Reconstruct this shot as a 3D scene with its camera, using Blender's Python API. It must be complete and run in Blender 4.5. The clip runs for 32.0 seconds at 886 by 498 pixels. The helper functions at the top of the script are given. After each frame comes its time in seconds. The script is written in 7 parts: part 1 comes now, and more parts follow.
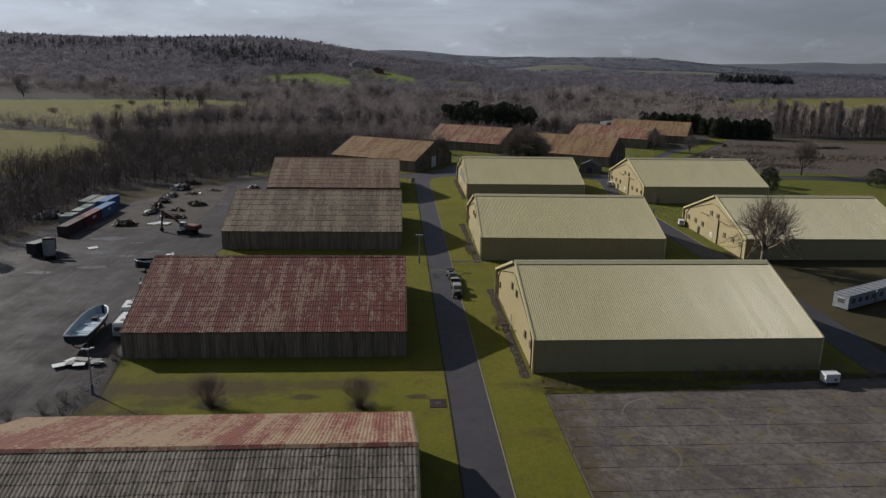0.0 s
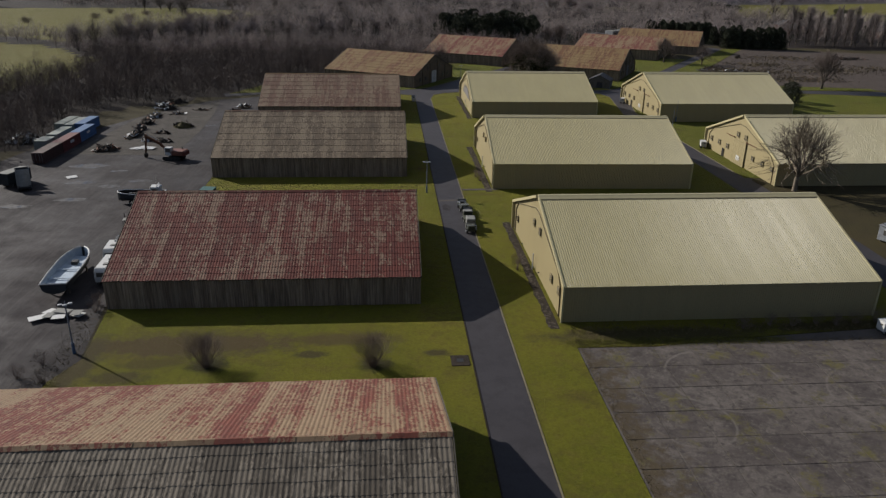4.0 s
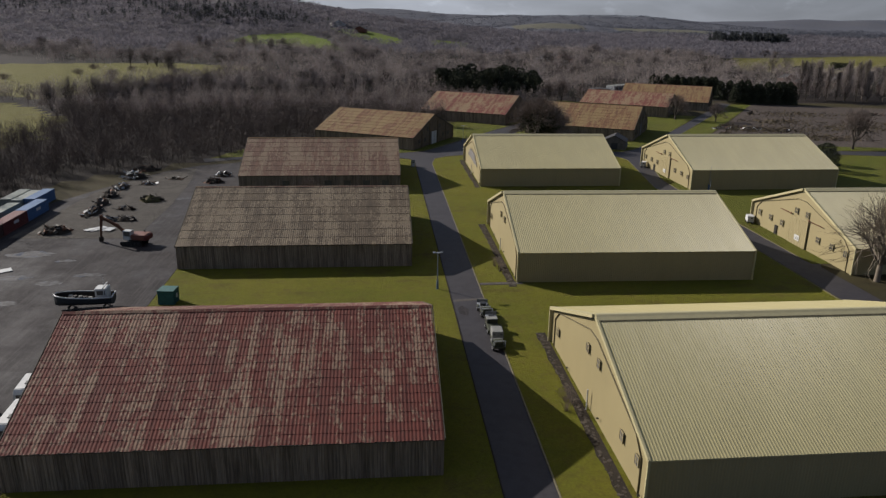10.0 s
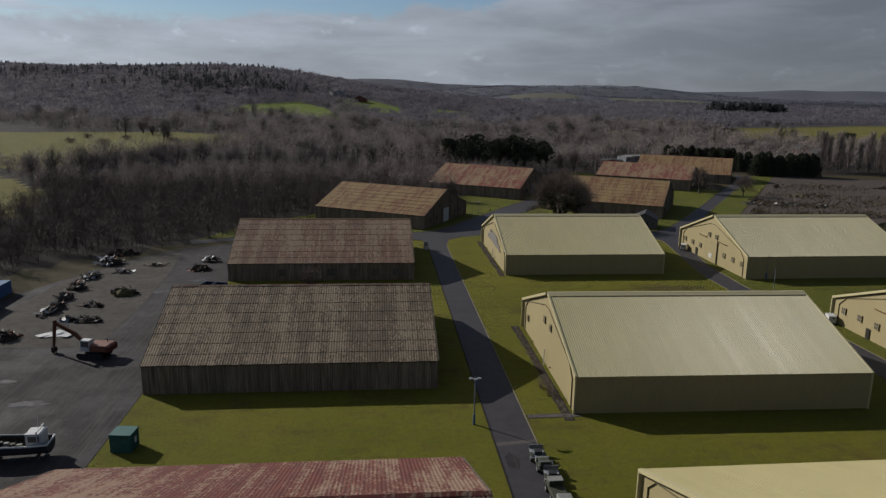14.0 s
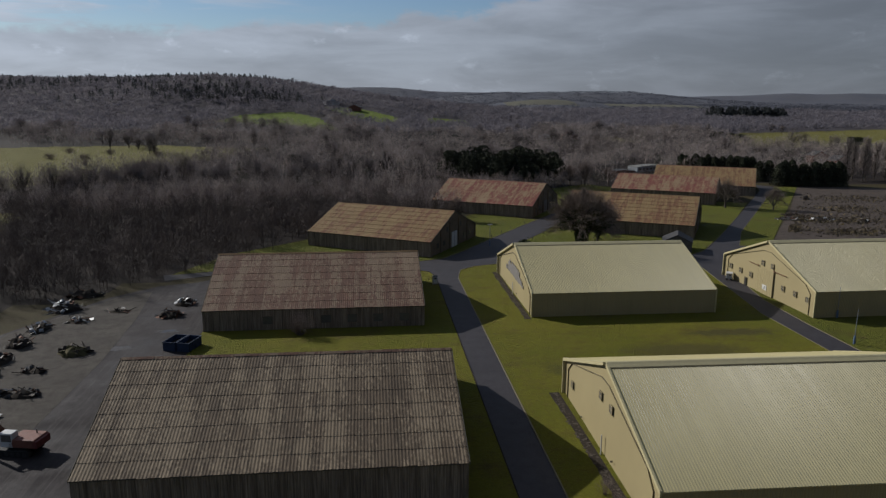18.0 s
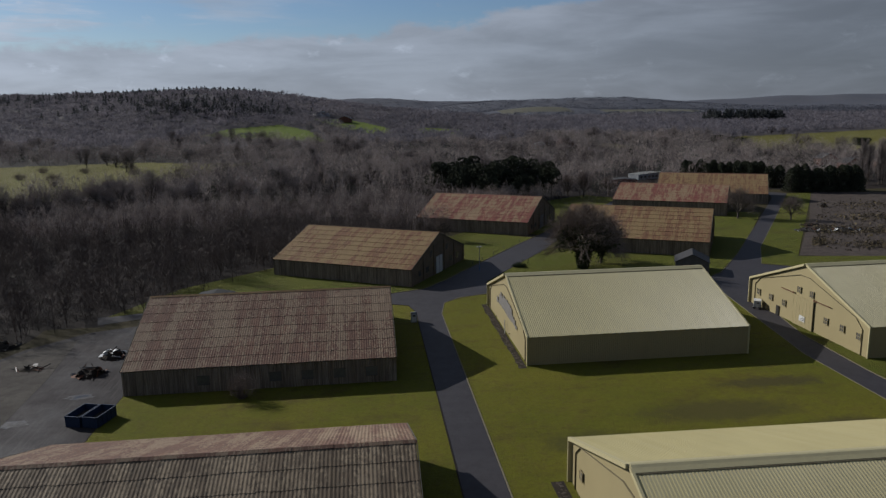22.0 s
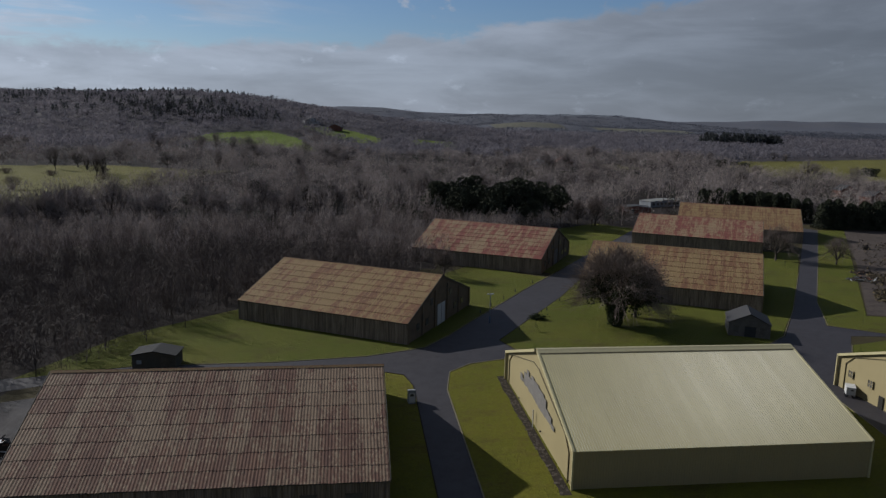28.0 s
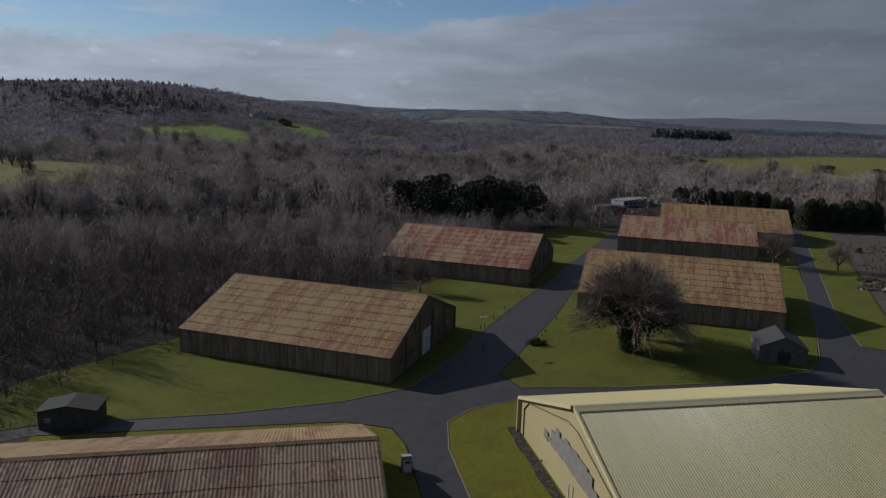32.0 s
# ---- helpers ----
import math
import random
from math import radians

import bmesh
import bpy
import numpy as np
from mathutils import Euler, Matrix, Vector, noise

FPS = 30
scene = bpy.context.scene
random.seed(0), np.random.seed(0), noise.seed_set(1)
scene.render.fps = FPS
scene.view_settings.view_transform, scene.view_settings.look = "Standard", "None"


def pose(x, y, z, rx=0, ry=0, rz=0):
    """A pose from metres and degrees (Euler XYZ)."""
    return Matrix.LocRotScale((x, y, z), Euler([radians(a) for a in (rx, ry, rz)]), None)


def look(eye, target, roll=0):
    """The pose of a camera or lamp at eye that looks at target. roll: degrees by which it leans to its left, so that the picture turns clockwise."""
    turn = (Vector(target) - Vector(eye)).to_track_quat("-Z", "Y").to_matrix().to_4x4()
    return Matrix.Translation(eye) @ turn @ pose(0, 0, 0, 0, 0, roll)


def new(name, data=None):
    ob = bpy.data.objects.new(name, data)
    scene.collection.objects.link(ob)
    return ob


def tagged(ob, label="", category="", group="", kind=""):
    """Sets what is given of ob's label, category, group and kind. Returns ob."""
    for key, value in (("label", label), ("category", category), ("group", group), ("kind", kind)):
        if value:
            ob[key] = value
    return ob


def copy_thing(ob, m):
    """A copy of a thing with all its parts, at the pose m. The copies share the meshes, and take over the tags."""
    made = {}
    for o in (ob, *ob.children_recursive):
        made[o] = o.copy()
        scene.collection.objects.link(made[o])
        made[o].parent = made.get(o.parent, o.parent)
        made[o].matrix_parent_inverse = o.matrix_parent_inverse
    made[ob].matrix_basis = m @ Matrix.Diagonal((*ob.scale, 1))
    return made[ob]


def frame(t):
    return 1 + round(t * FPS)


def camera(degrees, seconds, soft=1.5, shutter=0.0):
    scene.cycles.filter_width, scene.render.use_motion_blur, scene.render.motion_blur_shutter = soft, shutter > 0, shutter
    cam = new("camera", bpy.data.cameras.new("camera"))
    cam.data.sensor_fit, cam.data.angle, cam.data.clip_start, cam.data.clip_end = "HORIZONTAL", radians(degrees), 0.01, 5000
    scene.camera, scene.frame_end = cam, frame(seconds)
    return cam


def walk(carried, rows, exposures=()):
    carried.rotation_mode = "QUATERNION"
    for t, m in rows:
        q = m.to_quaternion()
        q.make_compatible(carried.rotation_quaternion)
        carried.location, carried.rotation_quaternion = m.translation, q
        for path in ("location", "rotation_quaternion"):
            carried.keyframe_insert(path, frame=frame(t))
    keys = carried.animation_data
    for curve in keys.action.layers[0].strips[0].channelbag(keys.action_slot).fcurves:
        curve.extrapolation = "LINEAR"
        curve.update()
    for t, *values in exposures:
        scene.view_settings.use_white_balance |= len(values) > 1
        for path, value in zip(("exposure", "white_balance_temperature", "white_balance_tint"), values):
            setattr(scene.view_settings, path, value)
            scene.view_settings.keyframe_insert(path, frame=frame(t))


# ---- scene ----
from collections import defaultdict

cam = camera(63.35, 32.0, soft=1.4)
PATH = [
    (0, (-1.65, -102.03, 43.98), (4.94, -5.53, 18.56), 1.13),
    (0.5, (-1.99, -100.35, 43.93), (4.64, -4.02, 17.92), 1.26),
    (1, (-2.32, -98.54, 43.91), (4.38, -2.62, 16.43), 1.28),
    (1.5, (-2.65, -96.87, 43.96), (4.15, -1.11, 15.98), 1.27),
    (2, (-2.99, -95.35, 43.95), (3.91, 0.25, 15.45), 1.20),
    (2.5, (-3.38, -94.01, 43.85), (3.70, 1.13, 13.87), 1.30),
    (3, (-3.61, -92.57, 43.81), (3.54, 1.83, 11.59), 1.24),
    (3.5, (-3.98, -91.19, 43.86), (3.35, 2.39, 9.37), 1.19),
    (4, (-4.29, -89.71, 43.95), (3.20, 2.94, 7.08), 1.03),
    (4.5, (-4.31, -88.14, 44.01), (3.20, 3.57, 4.86), 1.00),
    (6.5, (-4.52, -79.80, 44.04), (3.12, 9.45, -0.42), 0.61),
    (7, (-4.72, -77.27, 44.07), (3.06, 11.88, -0.55), 0.63),
    (7.5, (-4.97, -74.88, 44.16), (2.97, 14.15, -0.69), 0.73),
    (8, (-5.16, -72.19, 44.23), (2.93, 16.71, -0.83), 0.87),
    (8.5, (-5.35, -69.49, 44.27), (2.85, 19.77, -0.07), 0.90),
    (9, (-5.59, -66.71, 44.23), (2.86, 24.54, 4.21), 0.87),
    (9.5, (-5.99, -64.10, 44.00), (2.75, 28.99, 8.54), 0.97),
    (10, (-6.14, -61.31, 43.59), (2.70, 33.52, 13.12), 0.89),
    (10.5, (-6.45, -58.52, 43.11), (2.48, 37.64, 17.17), 0.92),
    (11, (-6.70, -55.07, 42.80), (2.32, 42.00, 20.55), 0.81),
    (11.5, (-7.11, -51.71, 42.68), (2.00, 45.51, 21.10), 0.94),
    (12, (-7.58, -48.27, 42.72), (1.61, 48.93, 21.07), 0.94),
    (12.5, (-7.96, -44.75, 42.87), (1.28, 52.41, 21.08), 0.92),
    (13, (-8.43, -41.09, 42.98), (0.90, 56.06, 21.16), 0.96),
    (13.5, (-8.84, -37.87, 43.07), (0.52, 59.27, 21.25), 0.99),
    (14, (-9.34, -34.53, 43.20), (0.10, 62.63, 21.49), 1.00),
    (14.5, (-9.69, -31.29, 43.21), (-0.27, 65.90, 21.63), 0.98),
    (16.5, (-11.13, -17.91, 43.38), (-1.29, 79.39, 22.50), 0.76),
    (17, (-11.22, -14.42, 43.48), (-1.26, 82.89, 22.70), 0.64),
    (17.5, (-11.05, -11.11, 43.65), (-1.03, 86.20, 22.89), 0.49),
    (18, (-10.58, -7.67, 43.79), (-0.53, 89.65, 23.06), 0.29),
    (18.5, (-10.04, -4.56, 43.76), (0.03, 92.77, 23.15), 0.07),
    (19, (-9.09, -1.30, 43.72), (0.90, 96.06, 23.21), -0.21),
    (19.5, (-8.35, 1.83, 43.57), (1.74, 99.21, 23.19), -0.45),
    (20, (-7.28, 5.01, 43.36), (2.78, 102.44, 23.19), -0.72),
    (20.5, (-6.37, 8.00, 43.15), (3.71, 105.46, 23.14), -0.89),
    (21, (-5.42, 11.14, 42.95), (4.69, 108.65, 23.17), -0.99),
    (21.5, (-4.71, 14.16, 42.94), (5.50, 111.68, 23.32), -1.02),
    (22, (-4.06, 17.27, 43.03), (6.27, 114.81, 23.56), -0.99),
    (22.5, (-3.48, 20.03, 43.11), (6.92, 117.59, 23.81), -0.88),
    (23, (-2.96, 22.97, 43.04), (7.52, 120.59, 24.05), -0.76),
    (23.5, (-2.67, 25.88, 43.08), (7.97, 123.51, 24.25), -0.59),
    (24, (-2.51, 28.89, 43.30), (8.29, 126.53, 24.60), -0.34),
    (24.5, (-2.47, 31.73, 43.47), (8.49, 129.37, 24.89), -0.11),
    (25, (-2.44, 34.76, 43.62), (8.66, 132.41, 25.16), 0.14),
    (25.5, (-2.67, 37.60, 43.70), (8.67, 135.25, 25.39), 0.40),
    (27.5, (-3.89, 49.26, 43.95), (8.21, 146.86, 25.88), 1.20),
    (28, (-4.29, 52.24, 43.87), (7.99, 149.85, 25.91), 1.34),
    (28.5, (-4.69, 55.09, 43.78), (7.74, 152.68, 25.84), 1.44),
    (29, (-5.13, 58.13, 43.69), (7.45, 155.71, 25.78), 1.55),
    (29.5, (-5.61, 61.18, 43.67), (7.18, 158.71, 25.70), 1.63),
    (30, (-6.23, 64.57, 43.62), (6.83, 162.06, 25.57), 1.68),
    (30.5, (-6.80, 67.74, 43.48), (6.56, 165.16, 25.26), 1.81),
    (31, (-6.94, 70.78, 43.19), (7.54, 168.03, 24.93), 1.78),
    (31.5, (-7.51, 74.19, 42.87), (9.74, 170.97, 24.57), 1.72),
    (32, (-7.65, 77.92, 42.80), (11.57, 174.32, 24.41), 1.74),
]
walk(cam, [(t, look(eye, target, roll)) for t, eye, target, roll in PATH],
     [(0, 0.40, 6350, 11), (9, 0.48, 6500, 12), (10, 0.54, 6480, 12), (11, 0.35, 6420, 11), (13, 0.22, 6390, 10), (14, 0.17, 6380, 10), (19, 0.15, 6190, 10), (23, 0.08, 6100, 10), (27, 0.11, 6050, 10), (32, 0.10, 6000, 10)])

# ---- light: low spring sun from ahead-left, broken cloud ----
SUN_DIR = Vector((-1.57, 1.22, 1.0)).normalized()
sun_data = bpy.data.lights.new("sun", "SUN")
sun_data.energy, sun_data.angle, sun_data.color = 4.8, radians(0.6), (1.0, 0.945, 0.86)
sun_ob = new("sun", sun_data)
sun_ob.matrix_world = look(SUN_DIR * 300, (0, 0, 0))


def build_world():
    world = bpy.data.worlds.new("sky")
    scene.world = world
    world.use_nodes = True
    nt = world.node_tree
    N, K = nt.nodes, nt.links
    bg = N["Background"]
    sky = N.new("ShaderNodeTexSky")
    sky.sky_type, sky.sun_disc = "NISHITA", False
    sky.sun_elevation, sky.sun_rotation = math.asin(SUN_DIR.z), math.atan2(SUN_DIR.x, SUN_DIR.y)
    sky.air_density, sky.dust_density, sky.ozone_density = 1.0, 0.3, 2.5
    tc = N.new("ShaderNodeTexCoord")
    sep = N.new("ShaderNodeSeparateXYZ")
    K.new(tc.outputs["Generated"], sep.inputs[0])

    def node(kind, op=None, **fixed):
        n = N.new("ShaderNode" + kind)
        if op:
            n.operation = op
        for key, v in fixed.items():
            n.inputs[key.replace("_", " ")].default_value = v
        return n

    def calc(op, a, b=0.0):
        n = node("Math", op)
        for k, v in enumerate((a, b)):
            if isinstance(v, (int, float)):
                n.inputs[k].default_value = v
            else:
                K.new(v, n.inputs[k])
        return n.outputs[0]

    def span(src, lo, hi, to0=0.0, to1=1.0):
        n = node("MapRange", From_Min=lo, From_Max=hi, To_Min=to0, To_Max=to1)
        n.interpolation_type = "SMOOTHSTEP"
        K.new(src, n.inputs["Value"])
        return n.outputs[0]

    def cloud_noise(stretch, scale, detail, rough, shift=0.0):
        mp = node("Mapping", Scale=stretch, Location=(shift, 0, 0))
        K.new(tc.outputs["Generated"], mp.inputs["Vector"])
        n = node("TexNoise", Scale=scale, Detail=detail, Roughness=rough, Distortion=0.3)
        K.new(mp.outputs[0], n.inputs["Vector"])
        return n.outputs["Fac"]

    X, Z = sep.outputs["X"], sep.outputs["Z"]
    # a closed bank of cloud whose upper edge climbs towards the east
    edge = calc("ADD", calc("ADD", calc("MULTIPLY", calc("MAXIMUM", X, 0.0), 0.15), calc("MULTIPLY", calc("MINIMUM", X, 0.0), 0.03)), 0.092)
    lumps = calc("MULTIPLY", calc("SUBTRACT", cloud_noise((1, 1, 2.2), 9.0, 9, 0.62), 0.5), 0.075)
    bank = span(calc("SUBTRACT", calc("ADD", edge, lumps), Z), -0.006, 0.010)
    # wisps above it in the west, broken cloud overhead
    wisps = calc("MULTIPLY", span(cloud_noise((1, 1, 9), 3.4, 8, 0.6, 3.0), 0.44, 0.60), span(X, -0.30, 0.02, 0.95, 0.05))
    puffs = calc("MULTIPLY", span(cloud_noise((1, 1, 1.8), 7.0, 8, 0.6, 7.0), 0.57, 0.65), span(Z, 0.09, 0.14))
    over = calc("MULTIPLY", span(cloud_noise((1, 1, 1), 3.0, 8, 0.58, 1.0), 0.44, 0.56), span(Z, 0.22, 0.4))
    cover = calc("MAXIMUM", calc("MAXIMUM", bank, wisps), calc("MAXIMUM", puffs, over))
    # soft streaks, paler crowns at the edge of the bank and a few bright heads
    soft = span(cloud_noise((1, 1, 5), 5.0, 7, 0.55, 5.0), 0.3, 0.7, 0.80, 1.14)
    rim = span(calc("SUBTRACT", edge, Z), -0.01, 0.05, 1.10, 0.97)
    heads = span(cloud_noise((1, 1, 1.9), 17.0, 7, 0.6, 2.0), 0.58, 0.72, 1.0, 1.28)
    shade = calc("MULTIPLY", calc("MULTIPLY", soft, rim), heads)
    # clouds are brighter towards the sun
    dot = node("VectorMath", "DOT_PRODUCT")
    K.new(tc.outputs["Generated"], dot.inputs[0])
    dot.inputs[1].default_value = SUN_DIR
    glow = node("MapRange", From_Min=-0.1, From_Max=0.9, To_Min=0.42, To_Max=1.5)
    K.new(dot.outputs["Value"], glow.inputs["Value"])
    lit = node("VectorMath", "SCALE")
    lit.inputs[0].default_value = (4.45, 4.85, 5.55)
    K.new(calc("MULTIPLY", shade, glow.outputs[0]), lit.inputs["Scale"])
    mix = N.new("ShaderNodeMix"); mix.data_type = "RGBA"
    K.new(calc("MULTIPLY", cover, 0.93), mix.inputs["Factor"])
    tint = N.new("ShaderNodeMix"); tint.data_type, tint.blend_type = "RGBA", "MULTIPLY"
    tint.inputs["Factor"].default_value = 1.0
    tint.inputs["B"].default_value = (0.86, 0.92, 1.04, 1)
    K.new(sky.outputs[0], tint.inputs["A"])
    K.new(tint.outputs["Result"], mix.inputs["A"]); K.new(lit.outputs[0], mix.inputs["B"])
    K.new(mix.outputs["Result"], bg.inputs["Color"])
    bg.inputs["Strength"].default_value = 0.056


build_world()


# ---- materials ----
class Mat:
    """A small builder of node materials."""

    def __init__(self, name, rough=0.8, metal=0.0, spec=0.3):
        self.mat = bpy.data.materials.new(name)
        self.mat.use_nodes = True
        self.nt = self.mat.node_tree
        self.N, self.K = self.nt.nodes, self.nt.links
        self.b = self.N["Principled BSDF"]
        self.b.inputs["Roughness"].default_value = rough
        self.b.inputs["Metallic"].default_value = metal
        self.b.inputs["Specular IOR Level"].default_value = spec
        self.pos = None

    def position(self, scale=(1, 1, 1), own=False):
        if own:
            src = self.N.new("ShaderNodeTexCoord").outputs["Object"]
        else:
            src = self.N.new("ShaderNodeNewGeometry").outputs["Position"]
        m = self.N.new("ShaderNodeMapping")
        m.inputs["Scale"].default_value = scale
        self.K.new(src, m.inputs["Vector"])
        return m.outputs[0]

    def noise(self, scale, detail=4, rough=0.55, stretch=(1, 1, 1), lo=0.4, hi=0.6, own=False):
        n = self.N.new("ShaderNodeTexNoise")
        n.inputs["Scale"].default_value, n.inputs["Detail"].default_value, n.inputs["Roughness"].default_value = scale, detail, rough
        self.K.new(self.position(stretch, own), n.inputs["Vector"])
        return self.span(n.outputs["Fac"], lo, hi)

    def span(self, src, lo, hi, to0=0.0, to1=1.0):
        r = self.N.new("ShaderNodeMapRange")
        for k, v in zip(("From Min", "From Max", "To Min", "To Max"), (lo, hi, to0, to1)):
            r.inputs[k].default_value = v
        self.K.new(src, r.inputs["Value"])
        return r.outputs[0]

    def math(self, op, a, b=0.0):
        m = self.N.new("ShaderNodeMath")
        m.operation = op
        for k, v in enumerate((a, b)):
            if isinstance(v, (int, float)):
                m.inputs[k].default_value = v
            else:
                self.K.new(v, m.inputs[k])
        return m.outputs[0]

    def mix(self, fac, a, b, blend="MIX"):
        m = self.N.new("ShaderNodeMix")
        m.data_type, m.blend_type = "RGBA", blend
        for key, v in (("Factor", fac), ("A", a), ("B", b)):
            if isinstance(v, (int, float)):
                m.inputs[key].default_value = v
            elif isinstance(v, tuple):
                m.inputs[key].default_value = (*v, 1)
            else:
                self.K.new(v, m.inputs[key])
        return m.outputs["Result"]

    def random(self, island=False):
        if island:
            return self.N.new("ShaderNodeNewGeometry").outputs["Random Per Island"]
        return self.N.new("ShaderNodeObjectInfo").outputs["Random"]

    def blob(self, x, y, rx, ry, ragged=1.1):
        """A ragged patch on the ground, 1 inside and 0 outside."""
        mp = self.N.new("ShaderNodeMapping")
        mp.vector_type = "TEXTURE"
        mp.inputs["Location"].default_value = (x, y, 0)
        mp.inputs["Scale"].default_value = (rx, ry, 1000)
        self.K.new(self.N.new("ShaderNodeNewGeometry").outputs["Position"], mp.inputs["Vector"])
        ln = self.N.new("ShaderNodeVectorMath")
        ln.operation = "LENGTH"
        self.K.new(mp.outputs[0], ln.inputs[0])
        d = self.math("ADD", ln.outputs["Value"], self.math("MULTIPLY", self.noise(0.55, 6, 0.7, lo=0.3, hi=0.7), ragged))
        return self.span(d, 1.05, 1.65, 1.0, 0.0)

    def color(self, c):
        if isinstance(c, tuple):
            self.b.inputs["Base Color"].default_value = (*c, 1)
        else:
            self.K.new(c, self.b.inputs["Base Color"])
        return self

    def bump(self, height, dist=0.05, strength=0.5):
        b = self.N.new("ShaderNodeBump")
        b.inputs["Distance"].default_value, b.inputs["Strength"].default_value = dist, strength
        self.K.new(height, b.inputs["Height"])
        self.K.new(b.outputs[0], self.b.inputs["Normal"])
        return self

    def rough(self, v):
        self.K.new(v, self.b.inputs["Roughness"])
        return self


def plain(name, col, rough=0.7, metal=0.0, var=0.25, scale=1.5, spec=0.3):
    """A painted or raw surface with blotches and fine grain."""
    m = Mat(name, rough, metal, spec)
    dark = tuple(c * (1 - var) for c in col)
    a = m.mix(m.noise(scale, 5, 0.6, lo=0.35, hi=0.65), dark, col)
    a = m.mix(m.math("MULTIPLY", m.noise(scale * 9, 3, 0.6), 0.35), a, tuple(c * (1 - 1.4 * var) for c in col))
    m.color(a)
    m.bump(m.noise(scale * 14, 3), 0.01, 0.25)
    return m.mat


def roof_mat(name, base, worn, deep, worn_amount=0.5, island=False, own=False, tone=0.35):
    """Old painted corrugated cement sheets: paint worn off sheet by sheet, streaked down the slope."""
    m = Mat(name, 0.85, 0.0, 0.2)
    rnd = m.random(island)
    patch = m.noise(0.10, 4, 0.6, (1, 0.7, 0.7), 0.32, 0.68, own)
    column = m.noise(0.45, 3, 0.6, (1, 0.05, 0.05), 0.36, 0.64, own)
    streak = m.noise(2.6, 2, 0.5, (1, 0.05, 0.05), 0.34, 0.66, own)
    grain = m.noise(3.4, 4, 0.75, (1, 0.5, 0.5), 0.40, 0.60, own)
    blot = m.noise(1.1, 6, 0.78, (1, 0.6, 0.6), 0.36, 0.64, own)
    w = m.math("ADD", m.math("MULTIPLY", patch, 0.42), m.math("MULTIPLY", column, 0.42))
    for part_of, weight in ((streak, 0.22), (blot, 0.34), (grain, 0.42), (rnd, 0.34)):
        w = m.math("ADD", w, m.math("MULTIPLY", part_of, weight))
    w = m.span(w, 1.33 - 0.66 * worn_amount, 1.50 - 0.66 * worn_amount)
    c = m.mix(m.noise(1.1, 5, 0.6, (1, 0.2, 0.2), 0.3, 0.7, own), deep, base)
    c = m.mix(m.math("MULTIPLY", w, 0.9), c, worn)
    c = m.mix(m.math("MULTIPLY", m.span(rnd, 0, 1), tone), c, tuple(0.45 * v for v in base), "MIX")
    # moss and soot
    c = m.mix(m.math("MULTIPLY", m.noise(3.5, 6, 0.7, (1, 0.5, 0.5), 0.52, 0.70, own), 0.55), c, (0.040, 0.035, 0.028))
    m.color(c)
    m.bump(grain, 0.015, 0.4)
    return m.mat


def clad_mat(name, col, rough, island=False, west_glint=0.0):
    m = Mat(name, rough, 0.0, 0.32)
    c = m.mix(m.noise(0.25, 4, 0.6, (1, 0.4, 0.4), 0.3, 0.7), tuple(0.90 * v for v in col), col)
    c = m.mix(m.math("MULTIPLY", m.noise(1.5, 5, 0.7, (1, 0.08, 0.08), 0.45, 0.75), 0.16), c, tuple(0.5 * v for v in col))
    c = m.mix(m.math("MULTIPLY", m.random(island), 0.10), c, tuple(0.8 * v for v in col))
    m.color(c)
    m.rough(m.span(m.random(island), 0, 1, rough - 0.02, rough + 0.04))
    if west_glint:  # sun glint put in by a coat normal tilted west, as off rib sides
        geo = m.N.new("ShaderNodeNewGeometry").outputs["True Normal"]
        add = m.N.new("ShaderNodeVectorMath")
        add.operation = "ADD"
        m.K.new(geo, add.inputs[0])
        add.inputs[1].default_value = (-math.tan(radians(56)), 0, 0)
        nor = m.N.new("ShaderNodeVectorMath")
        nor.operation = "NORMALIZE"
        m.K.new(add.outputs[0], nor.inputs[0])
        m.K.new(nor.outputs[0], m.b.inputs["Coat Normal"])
        m.b.inputs["Coat Weight"].default_value = west_glint
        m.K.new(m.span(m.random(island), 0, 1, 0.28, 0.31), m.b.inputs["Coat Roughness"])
    return m.mat


def wall_mat(name, col, col2):
    m = Mat(name, 0.9, 0.0, 0.15)
    s = m.noise(9.0, 3, 0.7, (1, 1, 0.02), 0.38, 0.62)
    c = m.mix(s, col, col2)
    c = m.mix(m.math("MULTIPLY", m.random(), 0.40), c, tuple(0.5 * v for v in col))
    c = m.mix(m.math("MULTIPLY", m.noise(1.8, 4, 0.65, (1, 1, 0.06), 0.50, 0.64), 0.5), c, tuple(0.45 * v for v in col))
    c = m.mix(m.math("MULTIPLY", m.noise(0.5, 5, 0.65, (1, 1, 0.5), 0.5, 0.75), 0.35), c, (0.055, 0.055, 0.03))
    m.color(c)
    m.bump(s, 0.02, 0.4)
    return m.mat


